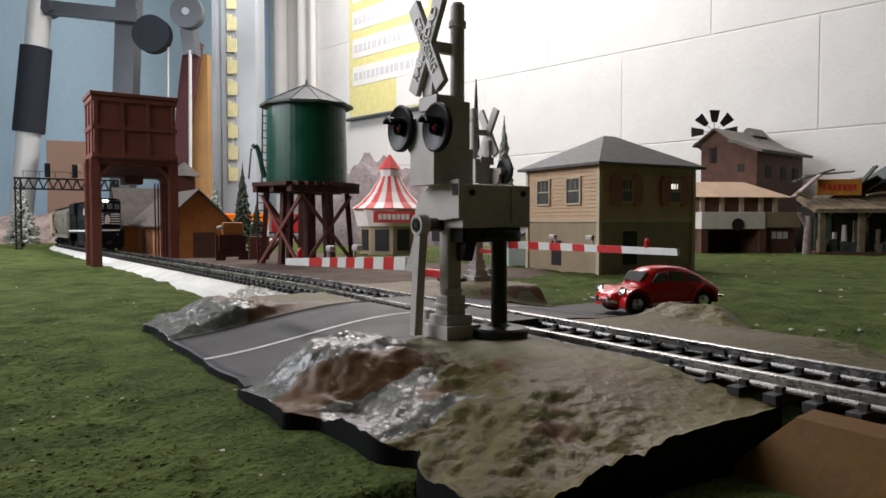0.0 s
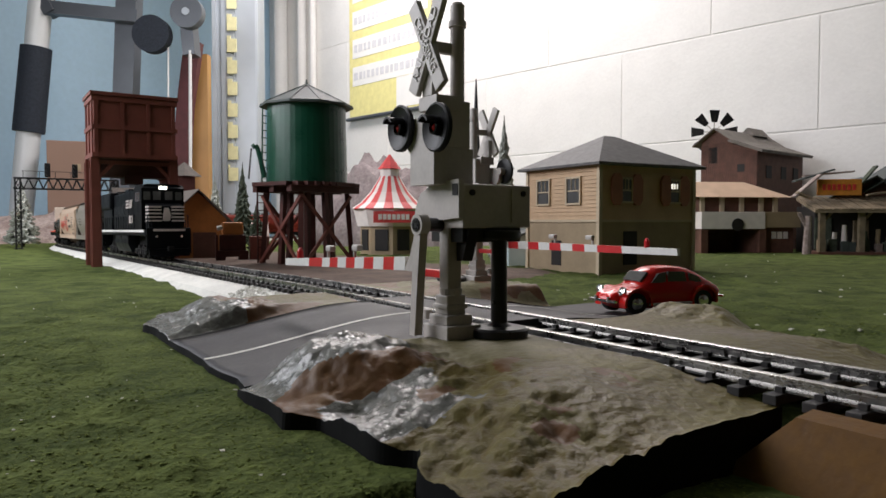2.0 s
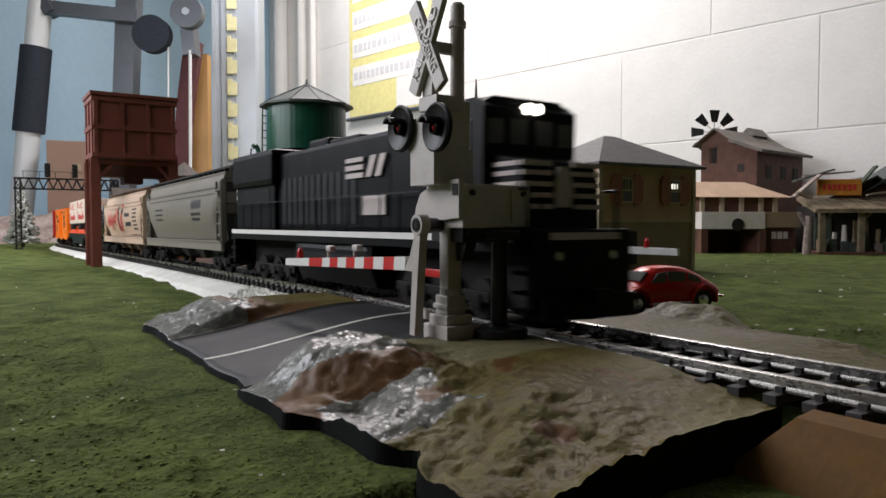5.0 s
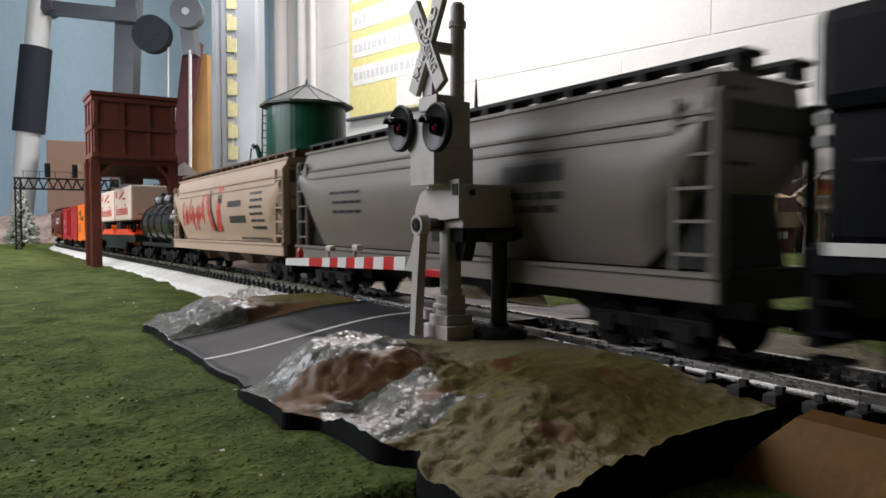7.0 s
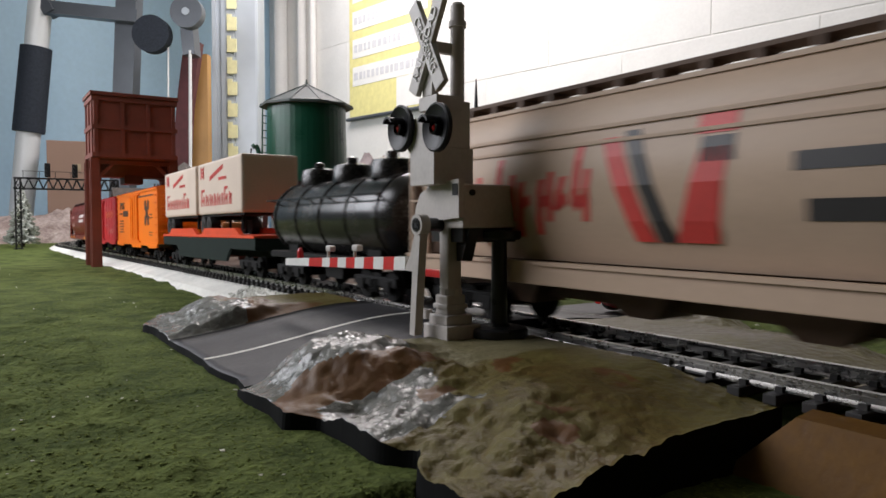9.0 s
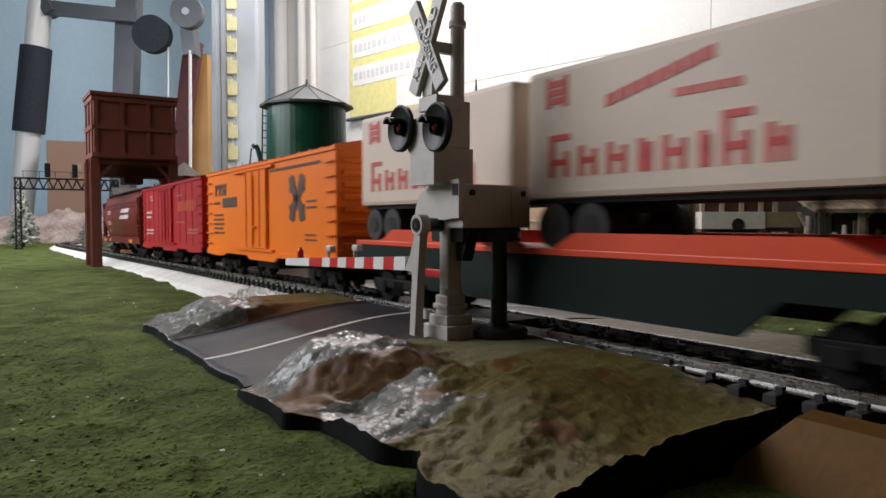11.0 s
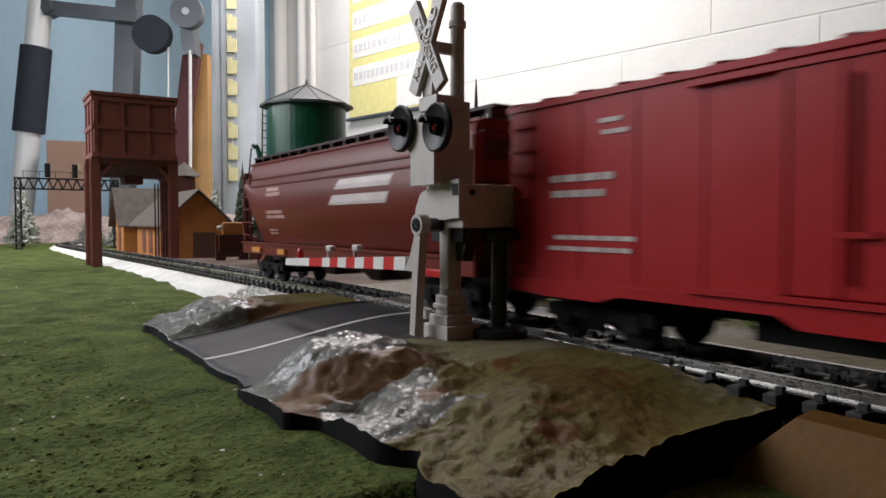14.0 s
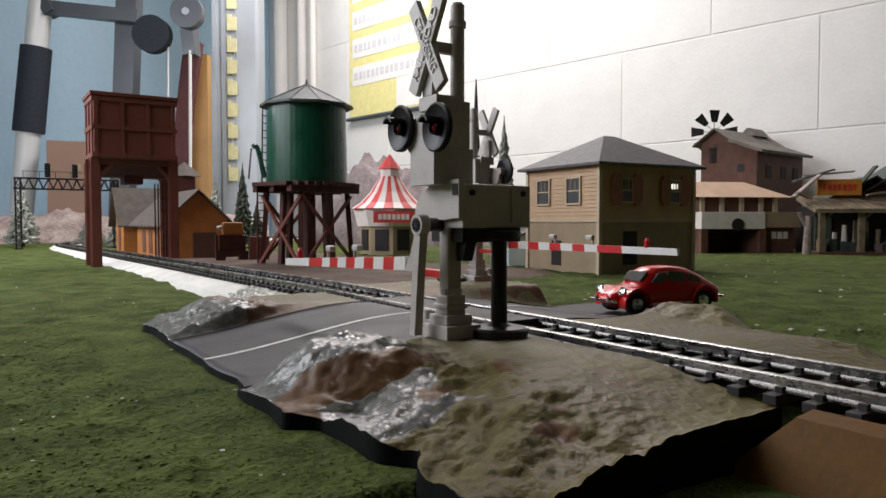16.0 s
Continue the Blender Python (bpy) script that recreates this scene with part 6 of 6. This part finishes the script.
for a in ((-26, -12, -hd - 0.6, -hd + 0.4, 8, 34), (-hw - 0.6, -hw + 0.4, 0, 12, 6, 26)):
    bm = nb()
    box(bm, *a)
    part("door", bm, M["dark"], hs)

# small pale cottage beyond
gable_house(pose(0.082, 0.665, -0.002, 0, 0, 10), "cottage", "tiny pale blue cottage behind the crossing", 52, 40, 26, 36, "cyan", "roofgrey", 3, (("f", -8, 10, 4, 6, "dark"), ("f", -2, 10, 4, 6, "dark"), ("f", 16, 0, 10, 18, "dark")), "house")

# farm buildings at the back
bn = gable_house(pose(0.513, 1.217, -0.008, 0, 0, -50), "barn", "tall brown wooden barn with weathered grey roof", 54, 168, 181, 200, "barn", "barnroof", 11,
                 (("f", -6, 144, 15, 26, "dark"), ("f", -4, 40, 14, 14, "dark")), "barn")
bm = nb()
prism(bm, [(26, -2), (68, -2), (68, 160), (26, 174)], -84, 78, "y")
part("lean_to", bm, M["barn"], bn)
bm = nb()
prism(bm, [(24, 180), (24, 177), (80, 156), (80, 159)], -94, 88, "y")
part("lean_to_roof", bm, M["barnroof"], bn, "lower lean-to roof")
for k in range(16):
    bm = nb()
    y = -93 + k * 11.4
    prism(bm, [(25, 180.4), (25, 182), (81, 160.6), (81, 159)], y, y + 10.2, "y")
    part("roof_board", bm, M["barnroof"], bn)
bm = nb()
box(bm, 36, 48, -85, -83.6, 128, 140)
part("window", bm, M["dark"], bn)
for y in (-46, 6, 50):
    bm = nb()
    box(bm, 67.4, 69, y - 9, y + 9, 118, 138)
    part("window", bm, M["dark"], bn)
bm = nb()
prism(bm, [(-14, 196), (0, 211), (14, 196)], 16, 72, "y")
part("roof_vent", bm, M["barnroof"], bn, "raised ridge vent")
for i in range(27):
    bm = nb()
    box(bm, -27 + i * 3.5, -24.2 + i * 3.5, -84.8, -83.8, -2, 176 if i < 15 else 170 - (i - 15) * 1.1)
    part("board", bm, M["barn"], bn)

gs = thing("filling_station", pose(0.430, 1.035, -0.008, 0, 0, 8), "white and brown filling station with peach roofed upper floor", "shop")
bm = nb()
box(bm, -68, -60, -30, 40, -2, 40)
box(bm, 12, 70, -30, 40, -2, 40)
box(bm, -68, 70, 30, 42, -2, 40)
part("wall", bm, M["barn"], gs)
bm = nb()
box(bm, -76, 20, -40, 46, 38, 62, None, 0.5)
part("canopy", bm, M["stripew"], gs, "white canopy band")
bm = nb()
box(bm, 20.2, 76, -38, 46, 40, 62, None, 0.5)
part("canopy_side", bm, M["tandark"], gs, "tan canopy band")
for x in (-70, 18):
    bm = nb()
    box(bm, x - 5, x + 5, -38, -28, -2, 40)
    part("pillar", bm, M["barn"], gs)
bm = nb()
cyl(bm, (-22, -41.5, 44), (-22, -39.5, 44), 9, n=16)
part("round_sign", bm, M["dark"], gs)
bm = nb()
for i in range(3):
    box(bm, 36 + i * 9, 43 + i * 9, -31, -29.6, 24, 34)
part("window", bm, M["stripew"], gs)
bm = nb()
box(bm, -70, 50, -20, 40, 62, 84)
part("upper_wall", bm, M["barn"], gs)
for x in (-66, -36, -6, 24, 46):
    bm = nb()
    box(bm, x - 3, x + 3, -24, -19, 62, 84)
    part("column", bm, M["trim"], gs)
bm = nb()
a = [bm.verts.new(v) for v in ((-86, -34, 83), (66, -34, 83), (66, 46, 83), (-86, 46, 83))]
b = [bm.verts.new(v) for v in ((-66, 0, 106), (10, 0, 106))]
for f in ((a[0], a[1], b[1], b[0]), (a[1], a[2], b[1]), (a[2], a[3], b[0], b[1]), (a[3], a[0], b[0]), a[::-1]):
    bm.faces.new(f)
bmesh.ops.recalc_face_normals(bm, faces=bm.faces)
part("roof", bm, M["peach"], gs, "peach coloured hipped roof")

# rustic shack with porch
sk = thing("shack", pose(0.600, 0.985, -0.008, 0, 0, -6), "weathered wooden shack with cluttered porch and orange sign", "shack")
# near-black wall: the porch's shaded interior is put into its colour
bm = nb()
box(bm, -80, 110, -6, 60, -3, 70)
part("wall", bm, M["dark"], sk)
bm = nb()
box(bm, -96, 70, -58, -4, -4, 8, None, 0.6)
part("porch_floor", bm, M["barn"], sk)
for x in (-90, -40, 16, 62):
    bm = nb()
    box(bm, x - 3.5, x + 3.5, -56, -49, 6, 62)
    bar(bm, (x, -52, 46), (x + 14, -52, 62), 3, 3)
    part("porch_post", bm, M["shackwood"], sk)
bm = nb()
prism(bm, [(-66, 60), (-66, 64), (-2, 82), (-2, 78)], -104, 78, "x")
pr = part("porch_roof", bm, M["shackwood"], sk, "weathered board porch roof")
for i in range(18):
    x = -102 + i * 10
    bm = nb()
    prism(bm, [(-67, 63.5), (-67, 65.5), (-2, 84), (-2, 81)], x, x + 8.6, "x")
    part("board", bm, M["shackwood"], pr)
bm = nb()
box(bm, -87, -30, -30, -26, 84, 106, None, 0.6)
part("sign_board", bm, M["yellowsign"], sk, "orange sign board")
bm = nb()
for i in range(7):
    box(bm, -81 + i * 6.5, -77 + i * 6.5, -30.8, -29.8, 91, 99)
part("sign_writing", bm, M["printred"], sk)
for x0, x1, z0, zr in ((-56, 34, 82, 106), (-8, 130, 92, 140)):
    bm = nb()
    prism(bm, [(x0, z0), (x1, z0), ((x0 + x1) / 2 + 8, zr)], -2, 56, "y")
    part("gable", bm, M["barn"], sk)
    bm = nb()
    mid = (x0 + x1) / 2 + 8
    for a, b in (((x0 - 10, z0 - 4), (mid, zr + 3)), ((x1 + 10, z0 - 4), (mid, zr + 3))):
        prism(bm, [a, (a[0], a[1] + 3), (b[0], b[1] + 3), b], -14, 60, "y")
    part("roof", bm, M["shackwood"] if x0 > 0 else M["roofgrey"], sk, "sagging shingle roof")
r = random.Random(3)
for i in range(9):
    x = -82 + i * 14
    bm = nb()
    hh = r.uniform(10, 36)
    cyl(bm, (x, -36, 8), (x + r.uniform(-2, 2), -36, 8 + hh), r.uniform(2, 5), r.uniform(1.5, 4), n=9)
    part("porch_clutter", bm, M[r.choice(["shackwood", "stripew", "pine", "tandark"])], sk)
bm = nb()
box(bm, 84, 96, 16, 28, 118, 142)
part("chimney", bm, M["shutter"], sk)

for (xa, za, xb, zb, w, mt, y) in ((-120, 82, -86, 112, 16, "palerock", -34), (-112, 104, -60, 120, 14, "roofgrey", -12), (-96, 112, -30, 118, 10, "palerock", -4),
                             (-100, 80, -118, 88, 12, "shackwood", -40), (-30, 84, 30, 92, 8, "shackwood", -44), (-34, 92, -8, 124, 12, "pine", -20)):
    bm = nb()
    bar(bm, (xa, y, za), (xb, y, zb), w, 2.2)
    part("loose_board", bm, M[mt], sk, "weathered loose board on the roof")
for x, w, z1, mt in ((-70, 22, 54, "pine"), (-20, 20, 50, "shackwood"), (28, 24, 46, "tandark")):
    bm = nb()
    box(bm, x - w / 2, x + w / 2, -9, -5.5, 10, z1, None, 0.4)
    part("back_panel", bm, M[mt], sk)
for i in range(12):
    x = -86 + i * 12 + r.uniform(-4, 4)
    bm = nb()
    hh = r.uniform(6, 18)
    box(bm, x - r.uniform(3, 6), x + r.uniform(3, 6), -47, -40, 8, 8 + hh, None, 0.5)
    part("porch_clutter", bm, M[r.choice(["palerock", "stripew", "pine", "tandark", "roofgrey"])], sk)
bm = nb()
cyl(bm, (-112, -60, -4), (-110, -60, 56), 6, 4, n=9)
bar(bm, (-110, -60, 36), (-122, -60, 60), 4, 4)
part("leaning_post", bm, M["palerock"], sk, "pale crooked timber post")

# windmill
wm = thing("windmill", pose(0.478, 1.255, -0.008, 0, 0, -14), "farm windmill with black fan blades", "windmill")
bm = nb()
for x, y in ((-1, -1), (1, -1), (1, 1), (-1, 1)):
    bar(bm, (x * 22, y * 22, 0), (x * 3, y * 3, 205), 2.4, 2.4)
for z in (40, 90, 140):
    f = 22 - 19 * z / 205
    for a, b in (((-f, -f), (f, -f)), ((f, -f), (f, f)), ((f, f), (-f, f)), ((-f, f), (-f, -f))):
        bar(bm, (*a, z), (*b, z), 1.6, 1.6)
part("tower", bm, M["shackwood"], wm)
for i in range(8):
    a = 2 * math.pi * (i + 0.02) / 8
    mm = Matrix.Translation((0, -8, 206)) @ Matrix.Rotation(a, 4, "Y") @ Matrix.Rotation(radians(22), 4, "Z")
    bm = nb()
    vs = prism(bm, [(-5, 17), (5, 17), (9.5, 38), (-9.5, 38)], -0.7, 0.7, "y")
    bmesh.ops.transform(bm, matrix=mm, verts=bm.verts)
    part("blade", bm, M["black"], wm, "black sheet blade")
bm = nb()
for i in range(8):
    a = 2 * math.pi * (i + 0.02) / 8
    bar(bm, (0, -8, 206), (30 * math.sin(a), -8, 206 + 30 * math.cos(a)), 1.2, 1.2)
cyl(bm, (0, -11, 206), (0, 6, 206), 4, n=12)
part("hub", bm, M["shackwood"], wm)

# ---- trees ----


def conifer(name, x, y, z0, height, radius, leaf, label, seed):
    root = thing(name, pose(x, y, z0), label, "tree")
    r = random.Random(seed)
    bm = nb()
    cyl(bm, (0, 0, -3), (0, 0, height), radius * 0.10, 0.3, n=7)
    part("trunk", bm, M["trunk"], root)
    bm = nb()
    lev = 22
    for i in range(lev):
        f = i / (lev - 1)
        z = height * (0.10 + 0.86 * f)
        rr = radius * (1 - f) ** 0.85 + 0.8
        n = max(6, int(18 * (1 - f * 0.6)))
        for k in range(n):
            a = 6.283 * (k + r.random()) / n
            q = rr * r.uniform(0.6, 1.12)
            d = Vector((math.cos(a), math.sin(a), 0))
            t = Vector((-d.y, d.x, 0))
            p0 = Vector((0, 0, z + height * 0.03))
            p1 = d * q + Vector((0, 0, z - height * 0.03 * r.uniform(0.3, 1.6)))
            w = q * 0.30 + 0.4
            mid = (p0 + p1) / 2 + Vector((0, 0, 1))
            vs = [bm.verts.new(v) for v in (p0, mid + t * w, p1, mid - t * w)]
            bm.faces.new((vs[0], vs[1], vs[2]))
            bm.faces.new((vs[0], vs[2], vs[3]))
            lo = bm.verts.new(p1 * 0.8 - Vector((0, 0, height * 0.03 - p1.z * 0.2)))
            bm.faces.new((vs[1], vs[2], lo))
            bm.faces.new((vs[3], lo, vs[2]))
    part("crown", bm, M[leaf], root, "ragged needle crown")
    return root


for x, y, h, rad, leaf, sd in ((-0.334, 1.18, 146, 22, "pine", 1), (-0.400, 1.24, 128, 24, "frost", 2), (-0.295, 1.12, 80, 16, "pine", 3), (-0.80, 1.345, 124, 34, "frost", 4), (-0.72, 1.44, 70, 30, "frost", 5),
                               (-0.60, 1.30, 66, 22, "frost", 6), (0.225, 1.30, 172, 18, "pine", 7), (0.062, 0.72, 150, 20, "frost", 8), (0.715, 1.10, 158, 12, "pine", 9), (-0.66, 1.34, 60, 24, "frost", 10)):
    conifer("pine_tree" if leaf == "pine" else "frosted_tree", x, y, ground_z(x, y), h, rad, leaf,
            "dark green bottle-brush pine tree" if leaf == "pine" else "pale frosted scenic tree", sd)
sp = thing("spire", pose(0.026, 0.56, -0.001), "dark pointed pole behind the crossing", "pole")
bm = nb()
cyl(bm, (0, 0, -2), (0, 0, 100), 3.4, 3.0, n=10)
cyl(bm, (0, 0, 100), (0, 0, 153), 3.2, 0.5, n=10)
part("pole", bm, M["black"], sp)

# ---- rocky hills at the edges ----


def ridge(name, pts, base, depth, material, label, seed):
    """A rough rock ridge: outline points (x, y, height) joined by a crumpled skin."""
    vs, fs = [], []
    n, m = 60, 14
    for i in range(n + 1):
        f = i / n * (len(pts) - 1)
        k = min(int(f), len(pts) - 2)
        w = f - k
        a, b = Vector(pts[k]), Vector(pts[k + 1])
        c = a.lerp(b, w)
        for j in range(m + 1):
            g = j / m
            back = Vector((c.x, c.y, 0)).normalized()
            prof = math.sin(g * math.pi * 0.5) ** 0.8
            p = Vector((c.x, c.y, 0)) + back * (depth * g)
            nz = noise.fractal(Vector((p.x * 14 + seed, p.y * 14, g * 2)), 0.8, 2.0, 4)
            z = base + c.z * prof * (0.86 + 0.24 * nz)
            p = p + back * nz * 0.012
            vs.append((p.x, p.y, z))
    for i in range(n):
        for j in range(m):
            a = i * (m + 1) + j
            fs.append((a, a + m + 1, a + m + 2, a + 1))
    me = bpy.data.meshes.new(name)
    me.from_pydata(vs, [], fs)
    me.materials.append(material)
    ob = new(name, me)
    sol = ob.modifiers.new("thick", "SOLIDIFY")
    sol.thickness = 0.01
    return tagged(ob, label, "hill", "", "structure")


ridge("hill_back", [(-0.30, 1.50, 0.06), (-0.24, 1.42, 0.15), (-0.17, 1.36, 0.185), (-0.12, 1.34, 0.20), (-0.05, 1.34, 0.17), (0.06, 1.36, 0.10), (0.20, 1.36, 0.05)], -0.012, 0.10, M["mountain"], "grey-brown plaster mountain behind the stand", 1)
ridge("hill_west", [(-1.05, 1.40, 0.07), (-0.92, 1.52, 0.075), (-0.82, 1.62, 0.085), (-0.70, 1.70, 0.09), (-0.55, 1.72, 0.075), (-0.42, 1.70, 0.06)], -0.012, 0.10, M["palerock"], "pale pink-grey plaster rocks at the layout's edge", 5)
bx = thing("cardboard_box", pose(-0.905, 1.72, -0.008, 0, 0, 24), "tan cardboard box on the layout behind the rocks", "box")
bm = nb()
box(bm, -46, 46, -40, 40, 0, 240, None, 1.5)
part("carton", bm, M["carton"], bx)
bm = nb()
box(bm, 10, 26, -41, -39.6, 170, 186)
part("label", bm, M["tandark"], bx)
# trackside tool load between depot and tower
ld = thing("trackside_cart", pose(-0.222, 0.742, -0.003, 0, 0, 20) @ Matrix.Scale(0.82, 4), "small dark baggage cart with orange load by the track", "cart")
bm = nb()
box(bm, -20, 20, -10, 10, 8, 16, None, 0.5)
for x in (-14, 14):
    cyl(bm, (x, -11, 6), (x, 11, 6), 6, n=14)
box(bm, -20, -17, -10, 10, 16, 36)
part("bed", bm, M["brown"], ld)
bm = nb()
box(bm, -12, 14, -9, 9, 36, 52, None, 3)
part("orange_load", bm, M["orangewall"], ld)
bm = nb()
box(bm, -15, 17, -8, 8, 16, 36, None, 1.5)
part("dark_crate", bm, M["brown"], ld)
bm = nb()
cyl(bm, (-18, -10, 44), (-12, -10, 46), 3, n=10)
part("white_sack", bm, M["stripew"], ld)
bm = nb()
box(bm, 22, 46, -10, 10, 0, 34, None, 1)
box(bm, 24, 44, -11, -9.6, 6, 28)
part("crate_stack", bm, M["rust"], ld)

# ---- exercise machine behind the layout ----


def gym():
    root = thing("home_gym", pose(0, 0, 0), "grey steel home gym with pulleys and foam grip behind the layout", "exercise machine")

    def A(px, py, d):
        """A place d deep into the room; px and py are its slopes sideways and up."""
        return Vector((px * d * 1000, d * 1000, 40 + py * d * 1000))
    D = 1.74
    bm = nb()
    a, b = A(-0.5545, 0.38, D), A(-0.5893, 0.0744, D)
    u = (a - b).normalized()
    cyl(bm, b - u * 700, a + u * 160, 27, n=24)
    part("white_tube", bm, M["whitesteel"], root, "white steel tube", True)
    bm = nb()
    c0, c1 = A(-0.5700, 0.244, D), A(-0.5835, 0.126, D)
    cyl(bm, c1, c0, 36, 35, n=28)
    part("foam_grip", bm, M["foam"], root, "dark foam grip", True)
    bm = nb()
    bar(bm, A(-0.4325, 0.42, D + 0.05), A(-0.4700, -0.3, D + 0.05), 42, 50)
    part("upright", bm, M["steel"], root, "dark steel upright")
    bm = nb()
    bar(bm, A(-0.560, 0.300, D), A(-0.425, 0.286, D), 30, 30)
    bar(bm, A(-0.560, 0.318, D), A(-0.545, 0.290, D), 46, 26)
    part("crossbar", bm, M["steel"], root, "dark steel crossbar")
    for px, py, r in ((-0.407, 0.262, 44), (-0.357, 0.292, 38)):
        bm = nb()
        c = A(px, py, D - 0.03)
        cyl(bm, c + Vector((0, -14, 0)), c + Vector((0, 14, 0)), r, n=32)
        p = part("pulley", bm, M["foam"] if px < -0.4 else M["steel"], root, "round pulley wheel")
        if px < -0.4:
            continue
        bm = nb()
        cyl(bm, c + Vector((0, -17, 0)), c + Vector((0, 17, 0)), 9, n=14)
        part("axle_bolt", bm, M["greysteel"], p)
    bm = nb()
    bar(bm, A(-0.357, 0.292, D), A(-0.352, 0.232, D), 44, 30)
    part("pulley_bracket", bm, M["steel"], root)
    bm = nb()
    for px in (-0.3545,):
        cyl(bm, A(px, 0.24, D - 0.02), A(px - 0.002, 0.06, D - 0.02), 4, n=8)
    cyl(bm, A(-0.385, 0.245, D - 0.02), A(-0.387, 0.12, D - 0.02), 2.5, n=8)
    part("cable", bm, M["whitesteel"], root, "thin steel cable")
    bm = nb()
    prism(bm, [(-0.362 * 1800, 40 + 0.245 * 1800), (-0.338 * 1800, 40 + 0.25 * 1800), (-0.352 * 1800, 40 + 0.16 * 1800), (-0.366 * 1800, 40 - 100), (-0.392 * 1800, 40 - 100), (-0.372 * 1800, 40 + 0.17 * 1800)], 1790, 1815, "y")
    part("strap", bm, M["strap"], root, "dark red strap")
    bm = nb()
    box(bm, -0.352 * 1840, -0.329 * 1840, 1830, 1860, -900, 40 + 0.234 * 1840)
    part("board", bm, M["wood"], root, "plain wooden board")
    bm = nb()
    box(bm, -0.318 * 2000, -0.254 * 2000, 1960, 2040, -900, 1300, None, 8)
    box(bm, -0.304 * 2000, -0.286 * 2000, 1954, 1962, -900, 1300)
    box(bm, -0.316 * 2000, -0.311 * 2000, 1952, 1962, -900, 1300)
    part("column", bm, M["greysteel"], root, "light grey column")
    for i in range(9):
        z0 = 40 + (0.058 + i * 0.030) * 1950
        bm = nb()
        w = (4, 13, 13, 9, 13, 13, 10, 13, 13)[i]
        box(bm, -0.296 * 1950 - 13, -0.296 * 1950 + 13, 1949, 1954, z0, z0 + 36)
        box(bm, -0.296 * 1950 - 13, -0.296 * 1950 - 13 + w, 1948.6, 1953, z0 + 36, z0 + 44)
        part("print_bar", bm, M["paleyellow"], root, "pale yellow print as plain bars")
    return root


gym()

# ---- poster and pipes on the white wall ----


def wall_pose(u, z, out=0.0):
    """On the white wall: x to the right as seen, z up, y into the wall."""
    p = R(u, out, z)
    m = Matrix.Identity(4)
    m.col[0][:3], m.col[1][:3], m.col[2][:3] = -WU, -WV, (0, 0, 1)
    m.translation = p
    return m


ps = thing("wall_poster", wall_pose(1.165, 0.36, 0.004), "yellow and white wall calendar sheet", "poster")
bm = nb()
box(bm, -185, 185, -2, 0, 0, 700)
part("sheet", bm, M["yellow"], ps, "yellow sheet")
r = random.Random(6)
bm = nb()
box(bm, 40, 180, -3, -2.2, 8, 95)
part("white_panel", bm, M["paper"], ps, "white calendar panel")
for row in range(7):
    z0 = 96 + row * 84
    bm = nb()
    box(bm, -168, 172, -3, -2.2, z0, z0 + 58)
    panel = part("white_panel", bm, M["paper"], ps, "white calendar row")
    x = -160
    while x < 160:
        w = r.uniform(9, 20)
        bm = nb()
        box(bm, x, x + w, -3.6, -3.1, z0 + 18, z0 + 40)
        part("print_bar", bm, M["printgrey"], panel, "faint grey print as a plain bar")
        x += w + r.uniform(5, 9)
bm = nb()
cyl(bm, (-192, -6, -4), (192, -6, -4), 6, n=10)
part("bottom_rail", bm, M["steel"], ps, "dark rail at the foot of the sheet")
for u, rad in ((1.60, 16), (1.54, 12), (1.72, 24)):
    bm = nb()
    cyl(bm, (0, -rad * 1.0, -900), (0, -rad * 1.0, 1490), rad, n=18)
    pc = thing("wall_pipe", wall_pose(u, 0.0, 0.002), "white painted vertical pipe on the wall", "pipe", "pipes on the wall")
    part("pipe", bm, M["wallw"], pc, "", True)

# ---- blocks of the white wall ----
bw, bh, jt = 0.392, 0.1995, 0.0030
shared = {}


def block_mesh(w):
    k = round(w, 3)
    if k not in shared:
        bm = nb()
        box(bm, -w * 500, w * 500, -14, 0, 0, (bh - jt) * 1000, None, 0.9)
        shared[k] = mesh_of("block", bm, M["wallw"])
    return shared[k]


row = 0
z = 0.2025 - 6 * bh
while z < ZCEIL - 0.02:
    u = -0.004 - 8 * bw + (bw / 2 if row % 2 else 0.0)
    while u < U1:
        a, b = max(u, U0 + 0.002), min(u + bw, U1 - 0.002)
        hgt = min(bh - jt, ZCEIL - 0.002 - z)
        if b - a > 0.03 and hgt > bh - jt - 0.001 and z > ZF:
            ob = new("block", block_mesh(b - a - jt))
            ob.parent = wall_white
            ob.matrix_basis = wall_pose((a + b) / 2, z, -0.0145) @ pose(0, 0, 0)
        u += bw
    z += bh
    row += 1


def motions():
    times = [0.0, 0.15, 0.3] + [0.6 + 0.4 * i for i in range(38)] + [15.85, 16.0]
    for ob, s0, s1 in TRAIN:
        rows = []
        half = (s1 - s0) / 2 - 0.022
        for t in times:
            c = (s0 + s1) / 2 - SPEED * t
            a, b = on_track(c - half), on_track(c + half)
            d = a - b
            rz = math.degrees(math.atan2(d.y, d.x))
            tilt = -math.degrees(math.atan2(d.z, math.hypot(d.x, d.y)))
            m = (a + b) / 2
            rows.append((t, pose(m.x, m.y, m.z, 0, tilt, rz)))
        walk(ob, rows)


motions()
